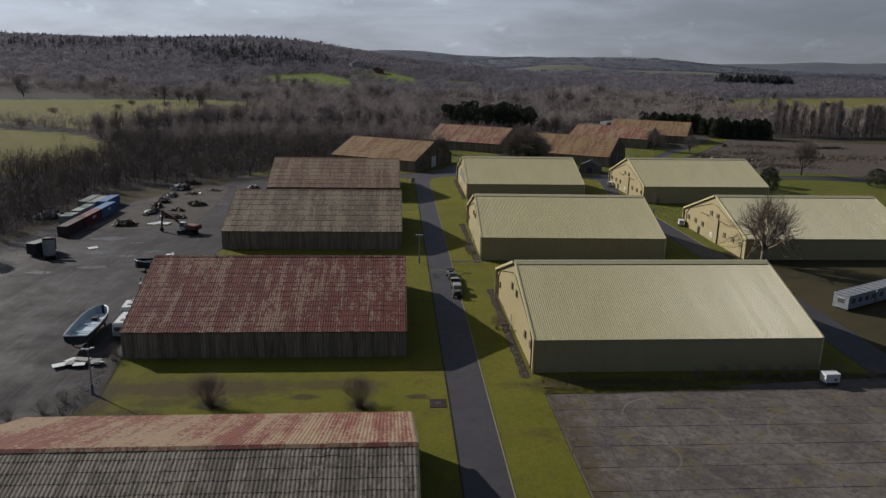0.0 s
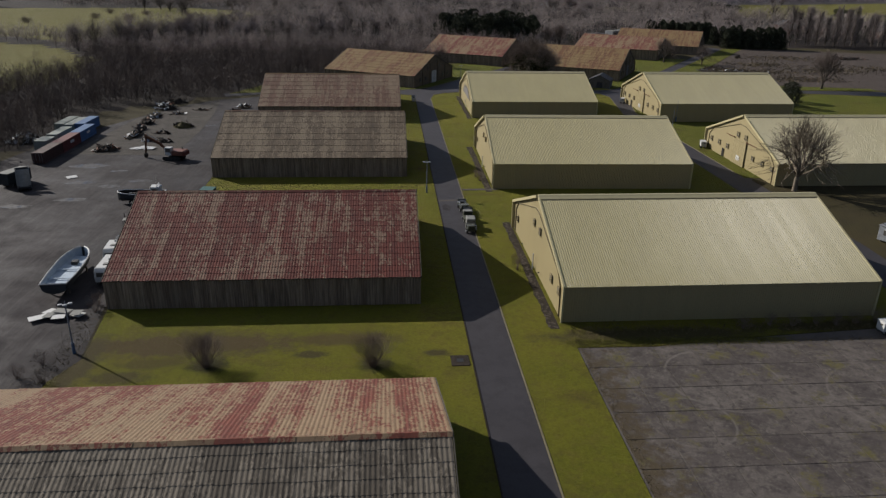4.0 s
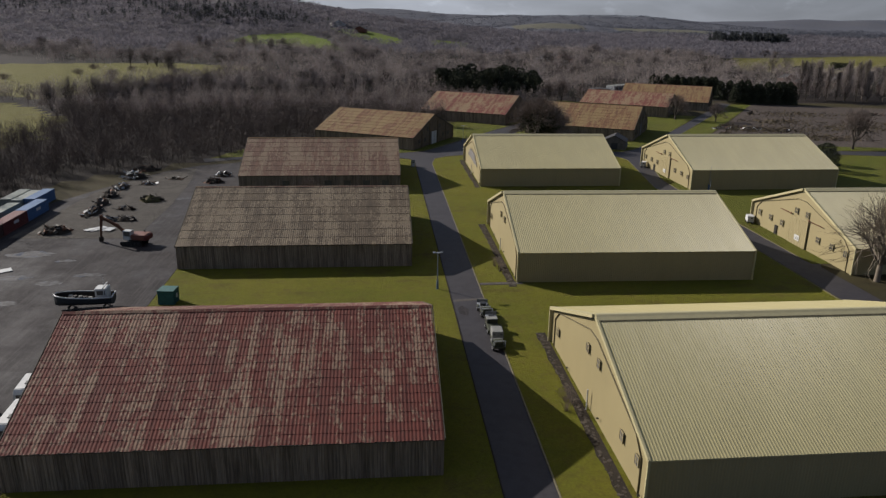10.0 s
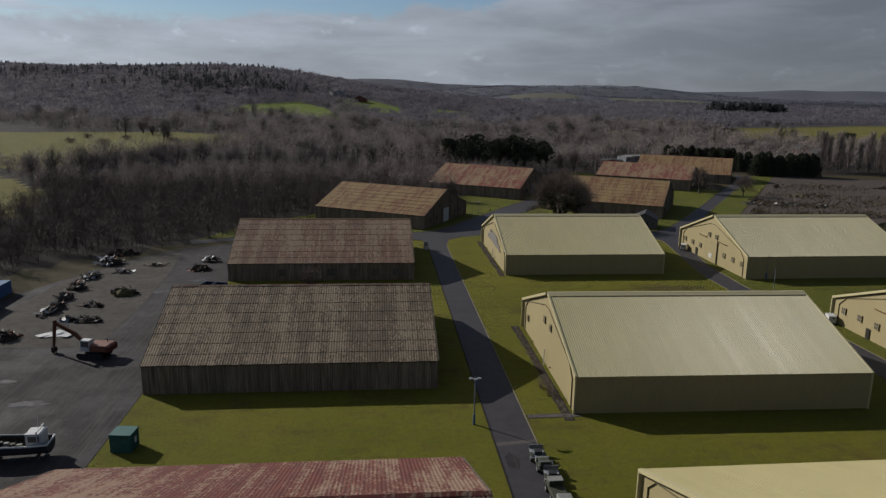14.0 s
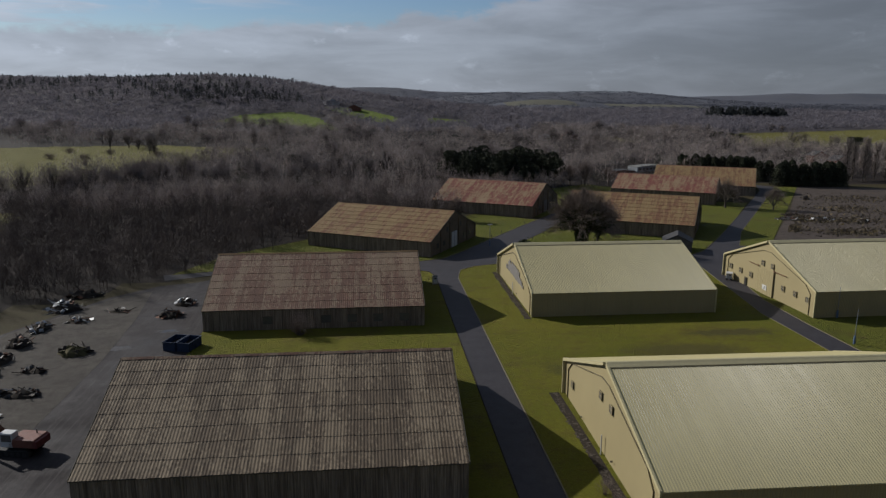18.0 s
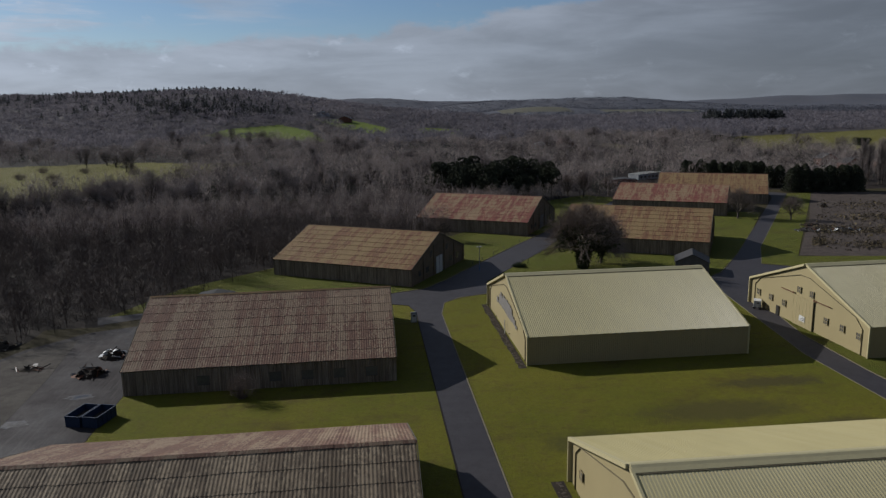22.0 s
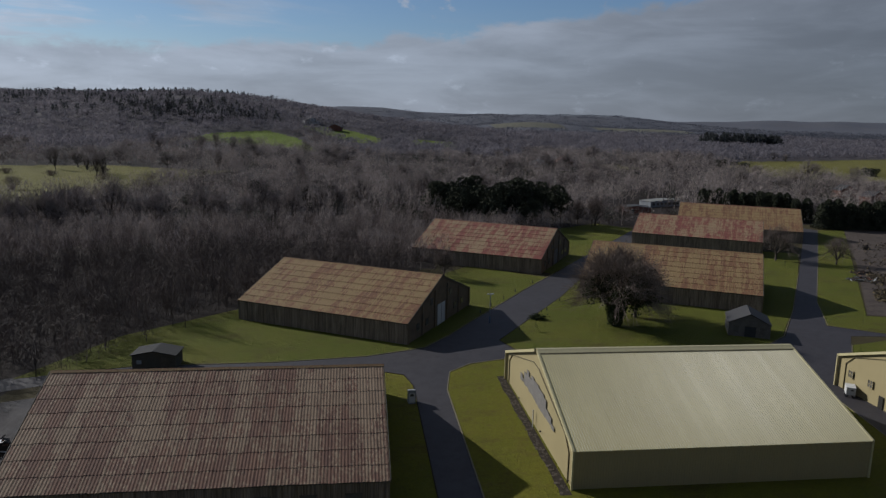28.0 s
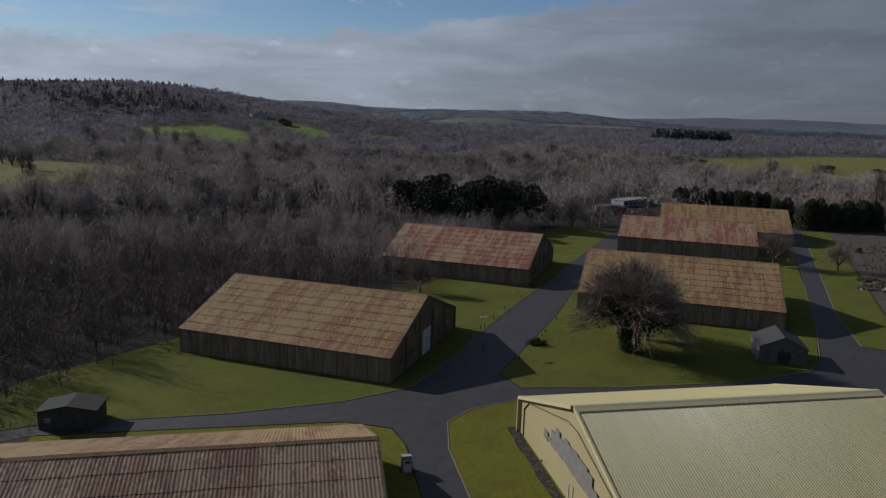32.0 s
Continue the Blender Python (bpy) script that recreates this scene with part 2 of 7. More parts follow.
def grass_mat(name, a, b, dry, dry_amount=0.3, bare=()):
    m = Mat(name, 0.95, 0.0, 0.1)
    big = m.noise(0.045, 5, 0.6, lo=0.35, hi=0.65)
    mid = m.noise(0.4, 6, 0.7, lo=0.3, hi=0.7)
    fine = m.noise(3.2, 5, 0.75, lo=0.25, hi=0.75)
    c = m.mix(big, a, b)
    c = m.mix(m.math("MULTIPLY", m.span(mid, 0.5, 1.0), dry_amount), c, dry)
    c = m.mix(m.math("MULTIPLY", m.noise(0.11, 7, 0.75, (0.6, 1, 1), 0.53, 0.66), 0.8), c, tuple(0.75 * v for v in dry))
    c = m.mix(m.math("MULTIPLY", m.noise(1.3, 6, 0.8, lo=0.50, hi=0.68), 0.45), c, tuple(0.5 * v for v in dry))
    c = m.mix(m.math("MULTIPLY", m.noise(0.9, 5, 0.7, lo=0.52, hi=0.72), 0.35), c, (1.15 * b[0], 1.2 * b[1], b[2]))
    for x, y, rx, ry, col in bare:  # worn and trodden places, and darker patches under the lawn shrubs
        c = m.mix(m.math("MULTIPLY", m.blob(x, y, rx, ry, 0.75), 0.95), c, col)
    c = m.mix(m.math("MULTIPLY", fine, 0.55), c, tuple(0.42 * v for v in a))
    m.color(c)
    m.bump(m.math("ADD", m.noise(7.0, 4, 0.8), m.math("MULTIPLY", mid, 0.6)), 0.20, 0.7)
    return m.mat


def ground_mat(name, a, b, c3, scale=0.2, bump=0.05, stain=0.5, sheen=0.08):
    m = Mat(name, 0.95 if sheen < 0.2 else 0.72, 0.0, sheen)
    c = m.mix(m.noise(scale * 0.3, 6, 0.65, lo=0.35, hi=0.65), a, b)
    c = m.mix(m.math("MULTIPLY", m.noise(scale * 1.3, 6, 0.7, lo=0.45, hi=0.7), stain), c, c3)
    f = m.noise(scale * 18, 4, 0.7, lo=0.3, hi=0.7)
    c = m.mix(m.math("MULTIPLY", f, 0.35), c, tuple(0.5 * v for v in a))
    m.color(c)
    m.bump(f, bump, 0.5)
    return m.mat


def slab_mat(name):
    """Old concrete: dark blotches, pale scoured places, tyre arcs, moss."""
    m = Mat(name, 0.92, 0.0, 0.2)
    c = m.mix(m.random(), (0.070, 0.059, 0.053), (0.096, 0.083, 0.074))
    c = m.mix(m.math("MULTIPLY", m.noise(0.10, 7, 0.75, lo=0.42, hi=0.60), 0.85), c, (0.042, 0.035, 0.033))
    c = m.mix(m.math("MULTIPLY", m.noise(0.33, 8, 0.85, lo=0.50, hi=0.62), 0.5), c, (0.135, 0.119, 0.104))
    c = m.mix(m.math("MULTIPLY", m.noise(1.3, 8, 0.85, lo=0.54, hi=0.64), 0.5), c, (0.160, 0.142, 0.124))
    c = m.mix(m.math("MULTIPLY", m.noise(0.9, 7, 0.8, lo=0.50, hi=0.62), 0.75), c, (0.030, 0.026, 0.024))
    for x, y, r in ((33, -20, 5.2), (34, -21, 6.6), (52, -26, 7.4), (27, -29, 4.4), (47, -35, 9.5)):  # turning circles
        mp = m.N.new("ShaderNodeMapping")
        mp.inputs["Location"].default_value = (-x, -y, 0)
        m.K.new(m.N.new("ShaderNodeNewGeometry").outputs["Position"], mp.inputs["Vector"])
        ln = m.N.new("ShaderNodeVectorMath")
        ln.operation = "LENGTH"
        m.K.new(mp.outputs[0], ln.inputs[0])
        off = m.math("ABSOLUTE", m.math("SUBTRACT", ln.outputs["Value"], r))
        ring = m.math("MULTIPLY", m.span(off, 0.04, 0.22, 1.0, 0.0), m.noise(0.12, 5, 0.7, lo=0.44, hi=0.60))
        c = m.mix(m.math("MULTIPLY", ring, 0.42), c, (0.150, 0.135, 0.120))
    c = m.mix(m.math("MULTIPLY", m.noise(0.24, 7, 0.8, lo=0.54, hi=0.64), 0.85), c, (0.082, 0.072, 0.022))
    c = m.mix(m.math("MULTIPLY", m.blob(18.5, -40, 5.5, 60, 1.6), 0.9), c, (0.052, 0.039, 0.022))
    m.color(c)
    m.bump(m.noise(5, 5, 0.7), 0.03, 0.5)
    return m.mat


def yard_mat(name):
    """Patched tarmac with dried mud, wheel tracks and pale dust."""
    m = Mat(name, 0.95, 0.0, 0.06)
    c = m.mix(m.noise(0.05, 6, 0.7, lo=0.38, hi=0.62), (0.019, 0.0165, 0.0175), (0.030, 0.026, 0.0265))
    c = m.mix(m.math("MULTIPLY", m.noise(0.22, 7, 0.78, (1.6, 0.35, 1), 0.50, 0.68), 0.7), c, (0.055, 0.049, 0.047))
    c = m.mix(m.math("MULTIPLY", m.noise(0.30, 7, 0.75, lo=0.50, hi=0.66), 0.75), c, (0.017, 0.015, 0.015))
    c = m.mix(m.math("MULTIPLY", m.noise(1.1, 3, 0.6, (2.2, 0.06, 1), 0.54, 0.66), 0.55), c, (0.046, 0.041, 0.040))
    c = m.mix(m.math("MULTIPLY", m.noise(3.0, 5, 0.8, lo=0.5, hi=0.72), 0.4), c, (0.020, 0.017, 0.016))
    m.b.inputs["Specular IOR Level"].default_value = 0.12
    m.rough(m.span(m.noise(0.09, 6, 0.7, lo=0.36, hi=0.60), 0, 1, 0.62, 0.95))
    m.color(c)
    m.bump(m.noise(4, 5, 0.7), 0.02, 0.4)
    return m.mat


def puddle_mat(name):
    m = Mat(name, 0.5, 0.0, 0.25)
    m.color(m.mix(m.noise(0.8, 4), (0.018, 0.0165, 0.018), (0.028, 0.025, 0.026)))
    m.rough(m.span(m.noise(0.6, 4, 0.6, lo=0.35, hi=0.6), 0, 1, 0.30, 0.8))
    return m.mat


M = {
    "pad": ground_mat("demolition rubble", (0.084, 0.068, 0.058), (0.062, 0.051, 0.045), (0.030, 0.024, 0.021), 0.35, 0.1, 0.9),
    # haze of distance is painted into the base colour of these two floors
    "far_floor": ground_mat("haze-tinted far woodland floor", (0.072, 0.064, 0.068), (0.058, 0.053, 0.058), (0.078, 0.068, 0.066), 0.02, 0.3),
    "distant_floor": ground_mat("haze-grey distant land", (0.090, 0.092, 0.108), (0.076, 0.080, 0.096), (0.105, 0.102, 0.104), 0.004, 0.3),
    "tar": plain("black tarred felt", (0.018, 0.018, 0.018), 0.95),
    "weed": plain("dry weeds", (0.150, 0.118, 0.062), 0.95, var=0.5, scale=0.8),
    "tuft": plain("moss and grass tufts", (0.150, 0.145, 0.022), 0.95, var=0.5, scale=0.5),
    "puddle": puddle_mat("wet tarmac"),
    "rubble": plain("broken stone", (0.082, 0.066, 0.050), 0.95, var=0.4, scale=3),
    "lawn": grass_mat("lawn grass", (0.112, 0.119, 0.013), (0.162, 0.148, 0.018), (0.125, 0.088, 0.030), 0.55,
                      [(-29, -10.2, 14, 3.0, (0.082, 0.055, 0.034)), (-10, -9.6, 7, 1.6, (0.090, 0.064, 0.030)), (-35, -17.5, 3.4, 1.3, (0.070, 0.055, 0.026)), (-14, -13.2, 2.0, 0.9, (0.062, 0.047, 0.026)), (-25.4, -15.2, 2.2, 1.7, (0.030, 0.024, 0.015)), (-6.1, -16.0, 2.0, 1.5, (0.034, 0.028, 0.016)),
                       (-40.5, -14, 2.2, 7, (0.072, 0.055, 0.034)), (-32, -14.5, 4.5, 1.2, (0.085, 0.066, 0.024)), (1.5, -13.5, 1.5, 0.8, (0.060, 0.045, 0.025)),
                       (45, 108, 11, 3.5, (0.088, 0.074, 0.024)), (60, 101, 6, 2.6, (0.080, 0.064, 0.026)), (24, 101, 6, 3.0, (0.090, 0.080, 0.022)), (58, 117, 8, 2.0, (0.075, 0.060, 0.026)), (30, -10.2, 14, 2.0, (0.062, 0.047, 0.027)), (58, -8.8, 15, 1.6, (0.050, 0.038, 0.022))]),
    "lawn_far": grass_mat("shaded lawn grass", (0.088, 0.104, 0.014), (0.120, 0.120, 0.020), (0.112, 0.087, 0.03), 0.4),
    "field": grass_mat("pasture", (0.124, 0.116, 0.028), (0.142, 0.127, 0.036), (0.12, 0.10, 0.04), 0.3),
    "meadow": grass_mat("hill meadow", (0.110, 0.150, 0.022), (0.125, 0.155, 0.030), (0.10, 0.10, 0.03), 0.2),
    "stubble": grass_mat("pale far fields", (0.105, 0.102, 0.078), (0.125, 0.118, 0.092), (0.11, 0.10, 0.075), 0.4),
    # floor colour darkened to stand for the shade inside the wood
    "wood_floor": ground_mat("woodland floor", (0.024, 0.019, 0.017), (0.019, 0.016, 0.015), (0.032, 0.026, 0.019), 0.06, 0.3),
    "rough": ground_mat("rough brown grass", (0.046, 0.037, 0.019), (0.033, 0.029, 0.016), (0.056, 0.050, 0.018), 0.2, 0.1),
    "asphalt": ground_mat("asphalt", (0.030, 0.0275, 0.031), (0.038, 0.035, 0.039), (0.020, 0.018, 0.020), 0.4, 0.01, 0.8, 0.21),
    "yard": yard_mat("yard tarmac"),
    "gravel": ground_mat("crushed rubble", (0.082, 0.074, 0.064), (0.060, 0.054, 0.048), (0.036, 0.031, 0.026), 0.4, 0.1, 0.75),
    "concrete": ground_mat("weathered concrete", (0.0792, 0.0693, 0.06336), (0.099, 0.0891, 0.08052), (0.0462, 0.04092, 0.03564), 0.25, 0.02, 0.6),
    "concrete_slab": slab_mat("concrete slab"),
    "kerb": plain("kerb concrete", (0.1452, 0.1254, 0.0726), 0.9),
    "soil": ground_mat("soil", (0.0429, 0.03432, 0.0264), (0.033, 0.02772, 0.02244), (0.0198, 0.0165, 0.0132), 0.6, 0.1),
    "red_roof": roof_mat("red painted roof sheets", (0.130, 0.036, 0.026), (0.222, 0.152, 0.104), (0.080, 0.025, 0.020), 0.26, tone=0.25),
    "grey_roof": roof_mat("grey weathered roof sheets", (0.098, 0.082, 0.062), (0.180, 0.153, 0.118), (0.058, 0.048, 0.037), 0.50),
    "pale_red_roof": roof_mat("faded red roof sheets", (0.145, 0.044, 0.029), (0.222, 0.164, 0.098), (0.098, 0.030, 0.022), 0.57),
    "olive_roof": roof_mat("olive lichen roof sheets", (0.128, 0.095, 0.062), (0.218, 0.170, 0.114), (0.070, 0.052, 0.036), 0.46),
    "brown_roof": roof_mat("brown weathered roof sheets", (0.150, 0.084, 0.056), (0.225, 0.166, 0.110), (0.098, 0.054, 0.040), 0.47),
    "rust_roof": roof_mat("rust and lichen roof sheets", (0.160, 0.082, 0.040), (0.215, 0.150, 0.070), (0.105, 0.048, 0.030), 0.56, island=True, own=True, tone=0.2),
    "red_roof_far": roof_mat("red far roof sheets", (0.162, 0.056, 0.040), (0.228, 0.168, 0.096), (0.122, 0.038, 0.032), 0.46, island=True, own=True, tone=0.2),
    "cream_roof": clad_mat("cream roof cladding", (0.345, 0.296, 0.140), 0.45, west_glint=0.07),
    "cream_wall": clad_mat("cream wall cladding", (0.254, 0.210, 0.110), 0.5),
    "cream_trim": plain("cream trim", (0.37, 0.325, 0.18), 0.45, var=0.10, spec=0.5),
    "old_wall": wall_mat("dark weathered wall sheets", (0.115, 0.090, 0.066), (0.300, 0.240, 0.175)),
    "old_wall_plain": plain("dark wall body", (0.0693, 0.0624, 0.0495), 0.9),
    "brick_render": plain("stained rendered gable", (0.1452, 0.1089, 0.0693), 0.9, var=0.35, scale=0.6),
    "dark_gap": plain("dark joint", (0.0198, 0.01782, 0.0132), 0.9),
}


# ---- mesh helpers ----
def mesh_data(name, verts, faces, mats=(), index=None, smooth=False):
    me = bpy.data.meshes.new(name)
    me.from_pydata([tuple(v) for v in verts], [], [tuple(f) for f in faces])
    for m in mats:
        me.materials.append(m)
    if index is not None:
        me.polygons.foreach_set("material_index", index)
    if smooth:
        me.polygons.foreach_set("use_smooth", [True] * len(me.polygons))
    me.update()
    return me


def bm_data(name, bm, mat):
    me = bpy.data.meshes.new(name)
    bm.normal_update()
    bm.to_mesh(me)
    bm.free()
    me.materials.append(mat)
    return me


def part(name, shape, material, parent, label="", m=None):
    """Links a bmesh or a ready mesh as one object under a thing or a part."""
    me = shape if isinstance(shape, bpy.types.Mesh) else bm_data(name, shape, material)
    ob = new(name, me)
    ob.parent = parent
    if m is not None:
        ob.matrix_basis = m
    if label:
        ob["label"] = label
    return ob


def empty(name, m, label, category, group="", kind=""):
    ob = new(name)
    ob.empty_display_size = 0.2
    ob.matrix_basis = m
    return tagged(ob, label, category, group, kind)


def box(bm, x0, y0, z0, x1, y1, z1, bevel=0.0, m=None):
    vs = [bm.verts.new((x, y, z)) for z in (z0, z1) for x, y in ((x0, y0), (x1, y0), (x1, y1), (x0, y1))]
    fs = [bm.faces.new([vs[i] for i in f]) for f in ((3, 2, 1, 0), (4, 5, 6, 7), (0, 1, 5, 4), (1, 2, 6, 5), (2, 3, 7, 6), (3, 0, 4, 7))]
    if m is not None:
        bmesh.ops.transform(bm, matrix=m, verts=vs)
    if bevel:
        es = list({e for f in fs for e in f.edges})
        bmesh.ops.bevel(bm, geom=es, offset=bevel, segments=2, affect="EDGES", profile=0.5)
    return bm


def boxed(*a, **k):
    return box(bmesh.new(), *a, **k)


def prism(bm, pts, axis, a, b):
    """Extrudes a polygon of 2D points along an axis from a to b."""
    def put(p, q, d):
        return {"x": (d, p, q), "y": (p, d, q), "z": (p, q, d)}[axis]
    A = [bm.verts.new(put(p, q, a)) for p, q in pts]
    B = [bm.verts.new(put(p, q, b)) for p, q in pts]
    n = len(pts)
    bm.faces.new(A[::-1])
    bm.faces.new(B)
    for i in range(n):
        j = (i + 1) % n
        bm.faces.new((A[i], A[j], B[j], B[i]))
    bmesh.ops.recalc_face_normals(bm, faces=bm.faces)
    return bm


def tube(bm, p, q, r0, r1=None, sides=8, cap=True):
    """A tapered round bar from p to q."""
    p, q = Vector(p), Vector(q)
    r1 = r0 if r1 is None else r1
    w = (q - p).normalized()
    u = w.orthogonal().normalized()
    v = w.cross(u)
    rings = []
    for c, r in ((p, r0), (q, r1)):
        rings.append([bm.verts.new(c + r * (math.cos(2 * math.pi * k / sides) * u + math.sin(2 * math.pi * k / sides) * v)) for k in range(sides)])
    for k in range(sides):
        j = (k + 1) % sides
        bm.faces.new((rings[0][k], rings[0][j], rings[1][j], rings[1][k]))
    if cap:
        bm.faces.new(rings[0][::-1])
        bm.faces.new(rings[1])
    return bm


def flat(name, pts, z, mat, label, category, thick=0.0, kind="structure"):
    """A laid surface: a polygon at height z, with an edge that goes down into the ground."""
    bm = bmesh.new()
    top = [bm.verts.new((x, y, z)) for x, y in pts]
    f = bm.faces.new(top)
    bm.normal_update()
    if f.normal.z < 0:
        f.normal_flip()
    low = [bm.verts.new((x, y, -0.05)) for x, y in pts]
    n = len(pts)
    for i in range(n):
        j = (i + 1) % n
        bm.faces.new((top[i], top[j], low[j], low[i]))
    bmesh.ops.triangulate(bm, faces=[f])
    return tagged(new(name, bm_data(name, bm, mat)), label, category, kind=kind)


def arc(cx, cy, r, a0, a1, n=8):
    return [(cx + r * math.cos(radians(a0 + (a1 - a0) * k / n)), cy + r * math.sin(radians(a0 + (a1 - a0) * k / n))) for k in range(n + 1)]


# ---- terrain ----
HILLS = (  # height, centre x, y, half widths, turn in degrees
    (42, -760, 1640, 430, 300, -8), (44, -1500, 1500, 620, 420, 0), (20, -330, 1750, 300, 330, 0), (24, -140, 1230, 230, 150, 0), (30, -2600, 1700, 900, 600, 0),
    (10, 700, 2900, 700, 300, 0), (8, 60, 1350, 330, 230, 0), (8, 1500, 2200, 600, 300, 0), (22, -290, 1430, 185, 165, 0), (40, -3600, 2600, 900, 900, 0), (26, 570, 2520, 150, 110, 0), (14, 980, 2560, 220, 120, 0),
)
# crests of two far ranges: east-west place and height
RANGE_NEAR = ((-4800, 380, 434, 560, 700, 830, 960, 1150, 1330, 1446, 1500, 1570, 1748, 1950, 2140, 4800), (20, 30, 46, 58, 68, 66, 72, 77, 74, 79, 70, 58, 40, 28, 14, 10))
RANGE_FAR = ((-4800, -500, -120, -60, 60, 160, 260, 420, 1500, 1720, 1900, 2100, 2395, 2600, 2850, 3050, 3300, 4800), (76, 82, 86, 90, 88, 90, 82, 66, 58, 64, 58, 46, 52, 62, 70, 66, 72, 66))


def height(x, y):
    """Ground height: flat at the depot, hills beyond. Works on arrays."""
    x, y = np.asarray(x, float), np.asarray(y, float)
    z = np.zeros(np.broadcast(x, y).shape)
    for h, cx, cy, sx, sy, turn in HILLS:
        c, s = math.cos(radians(turn)), math.sin(radians(turn))
        u, v = (x - cx) * c + (y - cy) * s, -(x - cx) * s + (y - cy) * c
        z = z + h * np.exp(-0.5 * ((u / sx) ** 2 + (v / sy) ** 2))
    for (crest, tops), cy, deep in ((RANGE_NEAR, 3850, 330), (RANGE_FAR, 4650, 300)):
        fan = (x + 2) * cy / np.maximum(y, 900)
        top = sum(np.interp(fan + d, crest, tops) for d in (-60, -25, 0, 25, 60)) / 5 * cy / 4200
        z = z + top * np.exp(-0.5 * ((y - cy) / deep) ** 2)
    r = np.hypot(x - 20, y - 130)
    k = np.clip((r - 420) / 500, 0, 1)
    z = z * k * k * (3 - 2 * k)
    wave = 2.2 * np.sin(x / 170 + 1.0) * np.sin(y / 210) + 1.5 * np.sin(x / 73 - y / 95)
    return z + wave * np.clip((r - 480) / 400, 0, 1)


def inside(x, y, poly):
    """Points inside a polygon, on arrays."""
    x, y = np.asarray(x, float), np.asarray(y, float)
    hit = np.zeros(x.shape, bool)
    n = len(poly)
    for i in range(n):
        (ax, ay), (bx, by) = poly[i], poly[(i + 1) % n]
        cross = ((ay > y) != (by > y)) & (x < (bx - ax) * (y - ay) / ((by - ay) or 1e-9) + ax)
        hit ^= cross
    return hit


FIELDS = {  # pastures and meadows between the woods
    "pasture_a": ((-560, 400), (-300, 372), (-236, 376), (-186, 345), (-150, 400), (-126, 490), (-100, 620), (-200, 660), (-300, 630), (-480, 560)),
    "pasture_b": ((-420, 150), (-166, 150), (-140, 176), (-128, 210), (-138, 262), (-184, 320), (-235, 340), (-420, 330)),
    "meadow_a": ((-208, 960), (-186, 1020), (-120, 1052), (-76, 1000), (-46, 885), (-100, 925), (-150, 938)),
    "meadow_b": ((-80, 1105), (-20, 1100), (30, 1040), (34, 1000), (2, 985), (-38, 1035)),
    "meadow_c": ((62, 1050), (128, 1060), (138, 1010), (80, 1000)),
    "pasture_c": ((352, 640), (380, 760), (450, 860), (690, 950), (780, 930), (740, 690), (560, 610), (455, 590)),
    "pasture_d": ((222, 760), (262, 770), (270, 700), (236, 690)),
    "pasture_e": ((440, 2360), (700, 2360), (690, 2560), (470, 2560)),
    "pasture_f": ((-500, 4000), (-100, 4080), (-80, 3950), (-480, 3880)),
    "pasture_g": ((800, 2380), (1150, 2380), (1140, 2580), (830, 2580)),
}
DEPOT = ((-96, -130), (-96, 60), (-92, 140), (-60, 166), (-48, 182), (-30, 215), (5, 240), (45, 300), (105, 345), (190, 350), (330, 330), (330, 90), (190, 60), (150, -130))


def build_ground():
    xs = np.unique(np.concatenate([np.linspace(-4800, -700, 60), np.linspace(-700, -260, 45), np.linspace(-260, 160, 76), np.linspace(160, 760, 66), np.linspace(760, 4800, 80)]))
    ys = np.unique(np.concatenate([np.linspace(-900, -150, 12), np.linspace(-150, 760, 108), np.linspace(760, 880, 12), np.linspace(880, 1120, 46), np.linspace(1120, 2200, 44), np.linspace(2200, 4850, 60)]))
    X, Y = np.meshgrid(xs, ys)
    Z = height(X, Y)
    nx, ny = len(xs), len(ys)
    verts = np.stack([X.ravel(), Y.ravel(), Z.ravel()], -1)
    k = np.arange(nx * ny).reshape(ny, nx)
    faces = np.stack([k[:-1, :-1], k[:-1, 1:], k[1:, 1:], k[1:, :-1]], -1).reshape(-1, 4)
    c = verts[faces].mean(1)
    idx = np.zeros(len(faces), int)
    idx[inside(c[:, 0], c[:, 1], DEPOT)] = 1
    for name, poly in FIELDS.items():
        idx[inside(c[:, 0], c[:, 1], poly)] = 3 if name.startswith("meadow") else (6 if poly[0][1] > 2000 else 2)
    # farther ground takes the floors with haze in their colour
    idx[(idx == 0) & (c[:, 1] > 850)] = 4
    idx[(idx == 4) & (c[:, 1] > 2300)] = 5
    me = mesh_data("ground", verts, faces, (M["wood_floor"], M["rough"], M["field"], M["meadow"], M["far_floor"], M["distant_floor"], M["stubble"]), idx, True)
    tagged(new("ground", me), "open land with rough grass, pasture and wooded hills", "ground", kind="structure")


build_ground()

# ---- laid surfaces ----
flat("yard", ((-96, -120), (-42.5, -120), (-42.5, -18), (-40.5, -14), (-42.6, 0), (-42.6, 172), (-52, 164), (-60, 161), (-68, 152), (-79, 128), (-90, 100), (-96, 60)),
     0.02, M["yard"], "worn grey tarmac yard beside the sheds", "yard")
flat("lawn_west", [(-42.4, -120), (5.4, -120), (5.4, 165), (4.2, 170), (-2, 173), (-42.4, 173.6), (-42.4, 2), (-40.4, -13), (-42.4, -18)], 0.06, M["lawn"],
     "mossy yellow-green lawn round the old sheds", "lawn")
flat("lawn_east", [(11.0, -120), (18.8, -120), (18.8, -12.9), (29, -13.0), (40, -11.4), (69, -8.6), (70.5, 20), (70.0, 128), (76.2, 168), (74, 176), (55, 179), (24, 177.5), (16.5, 175), (12.4, 171), (11.0, 163)],
     0.06, M["lawn"], "mown green lawn round the cream sheds", "lawn")
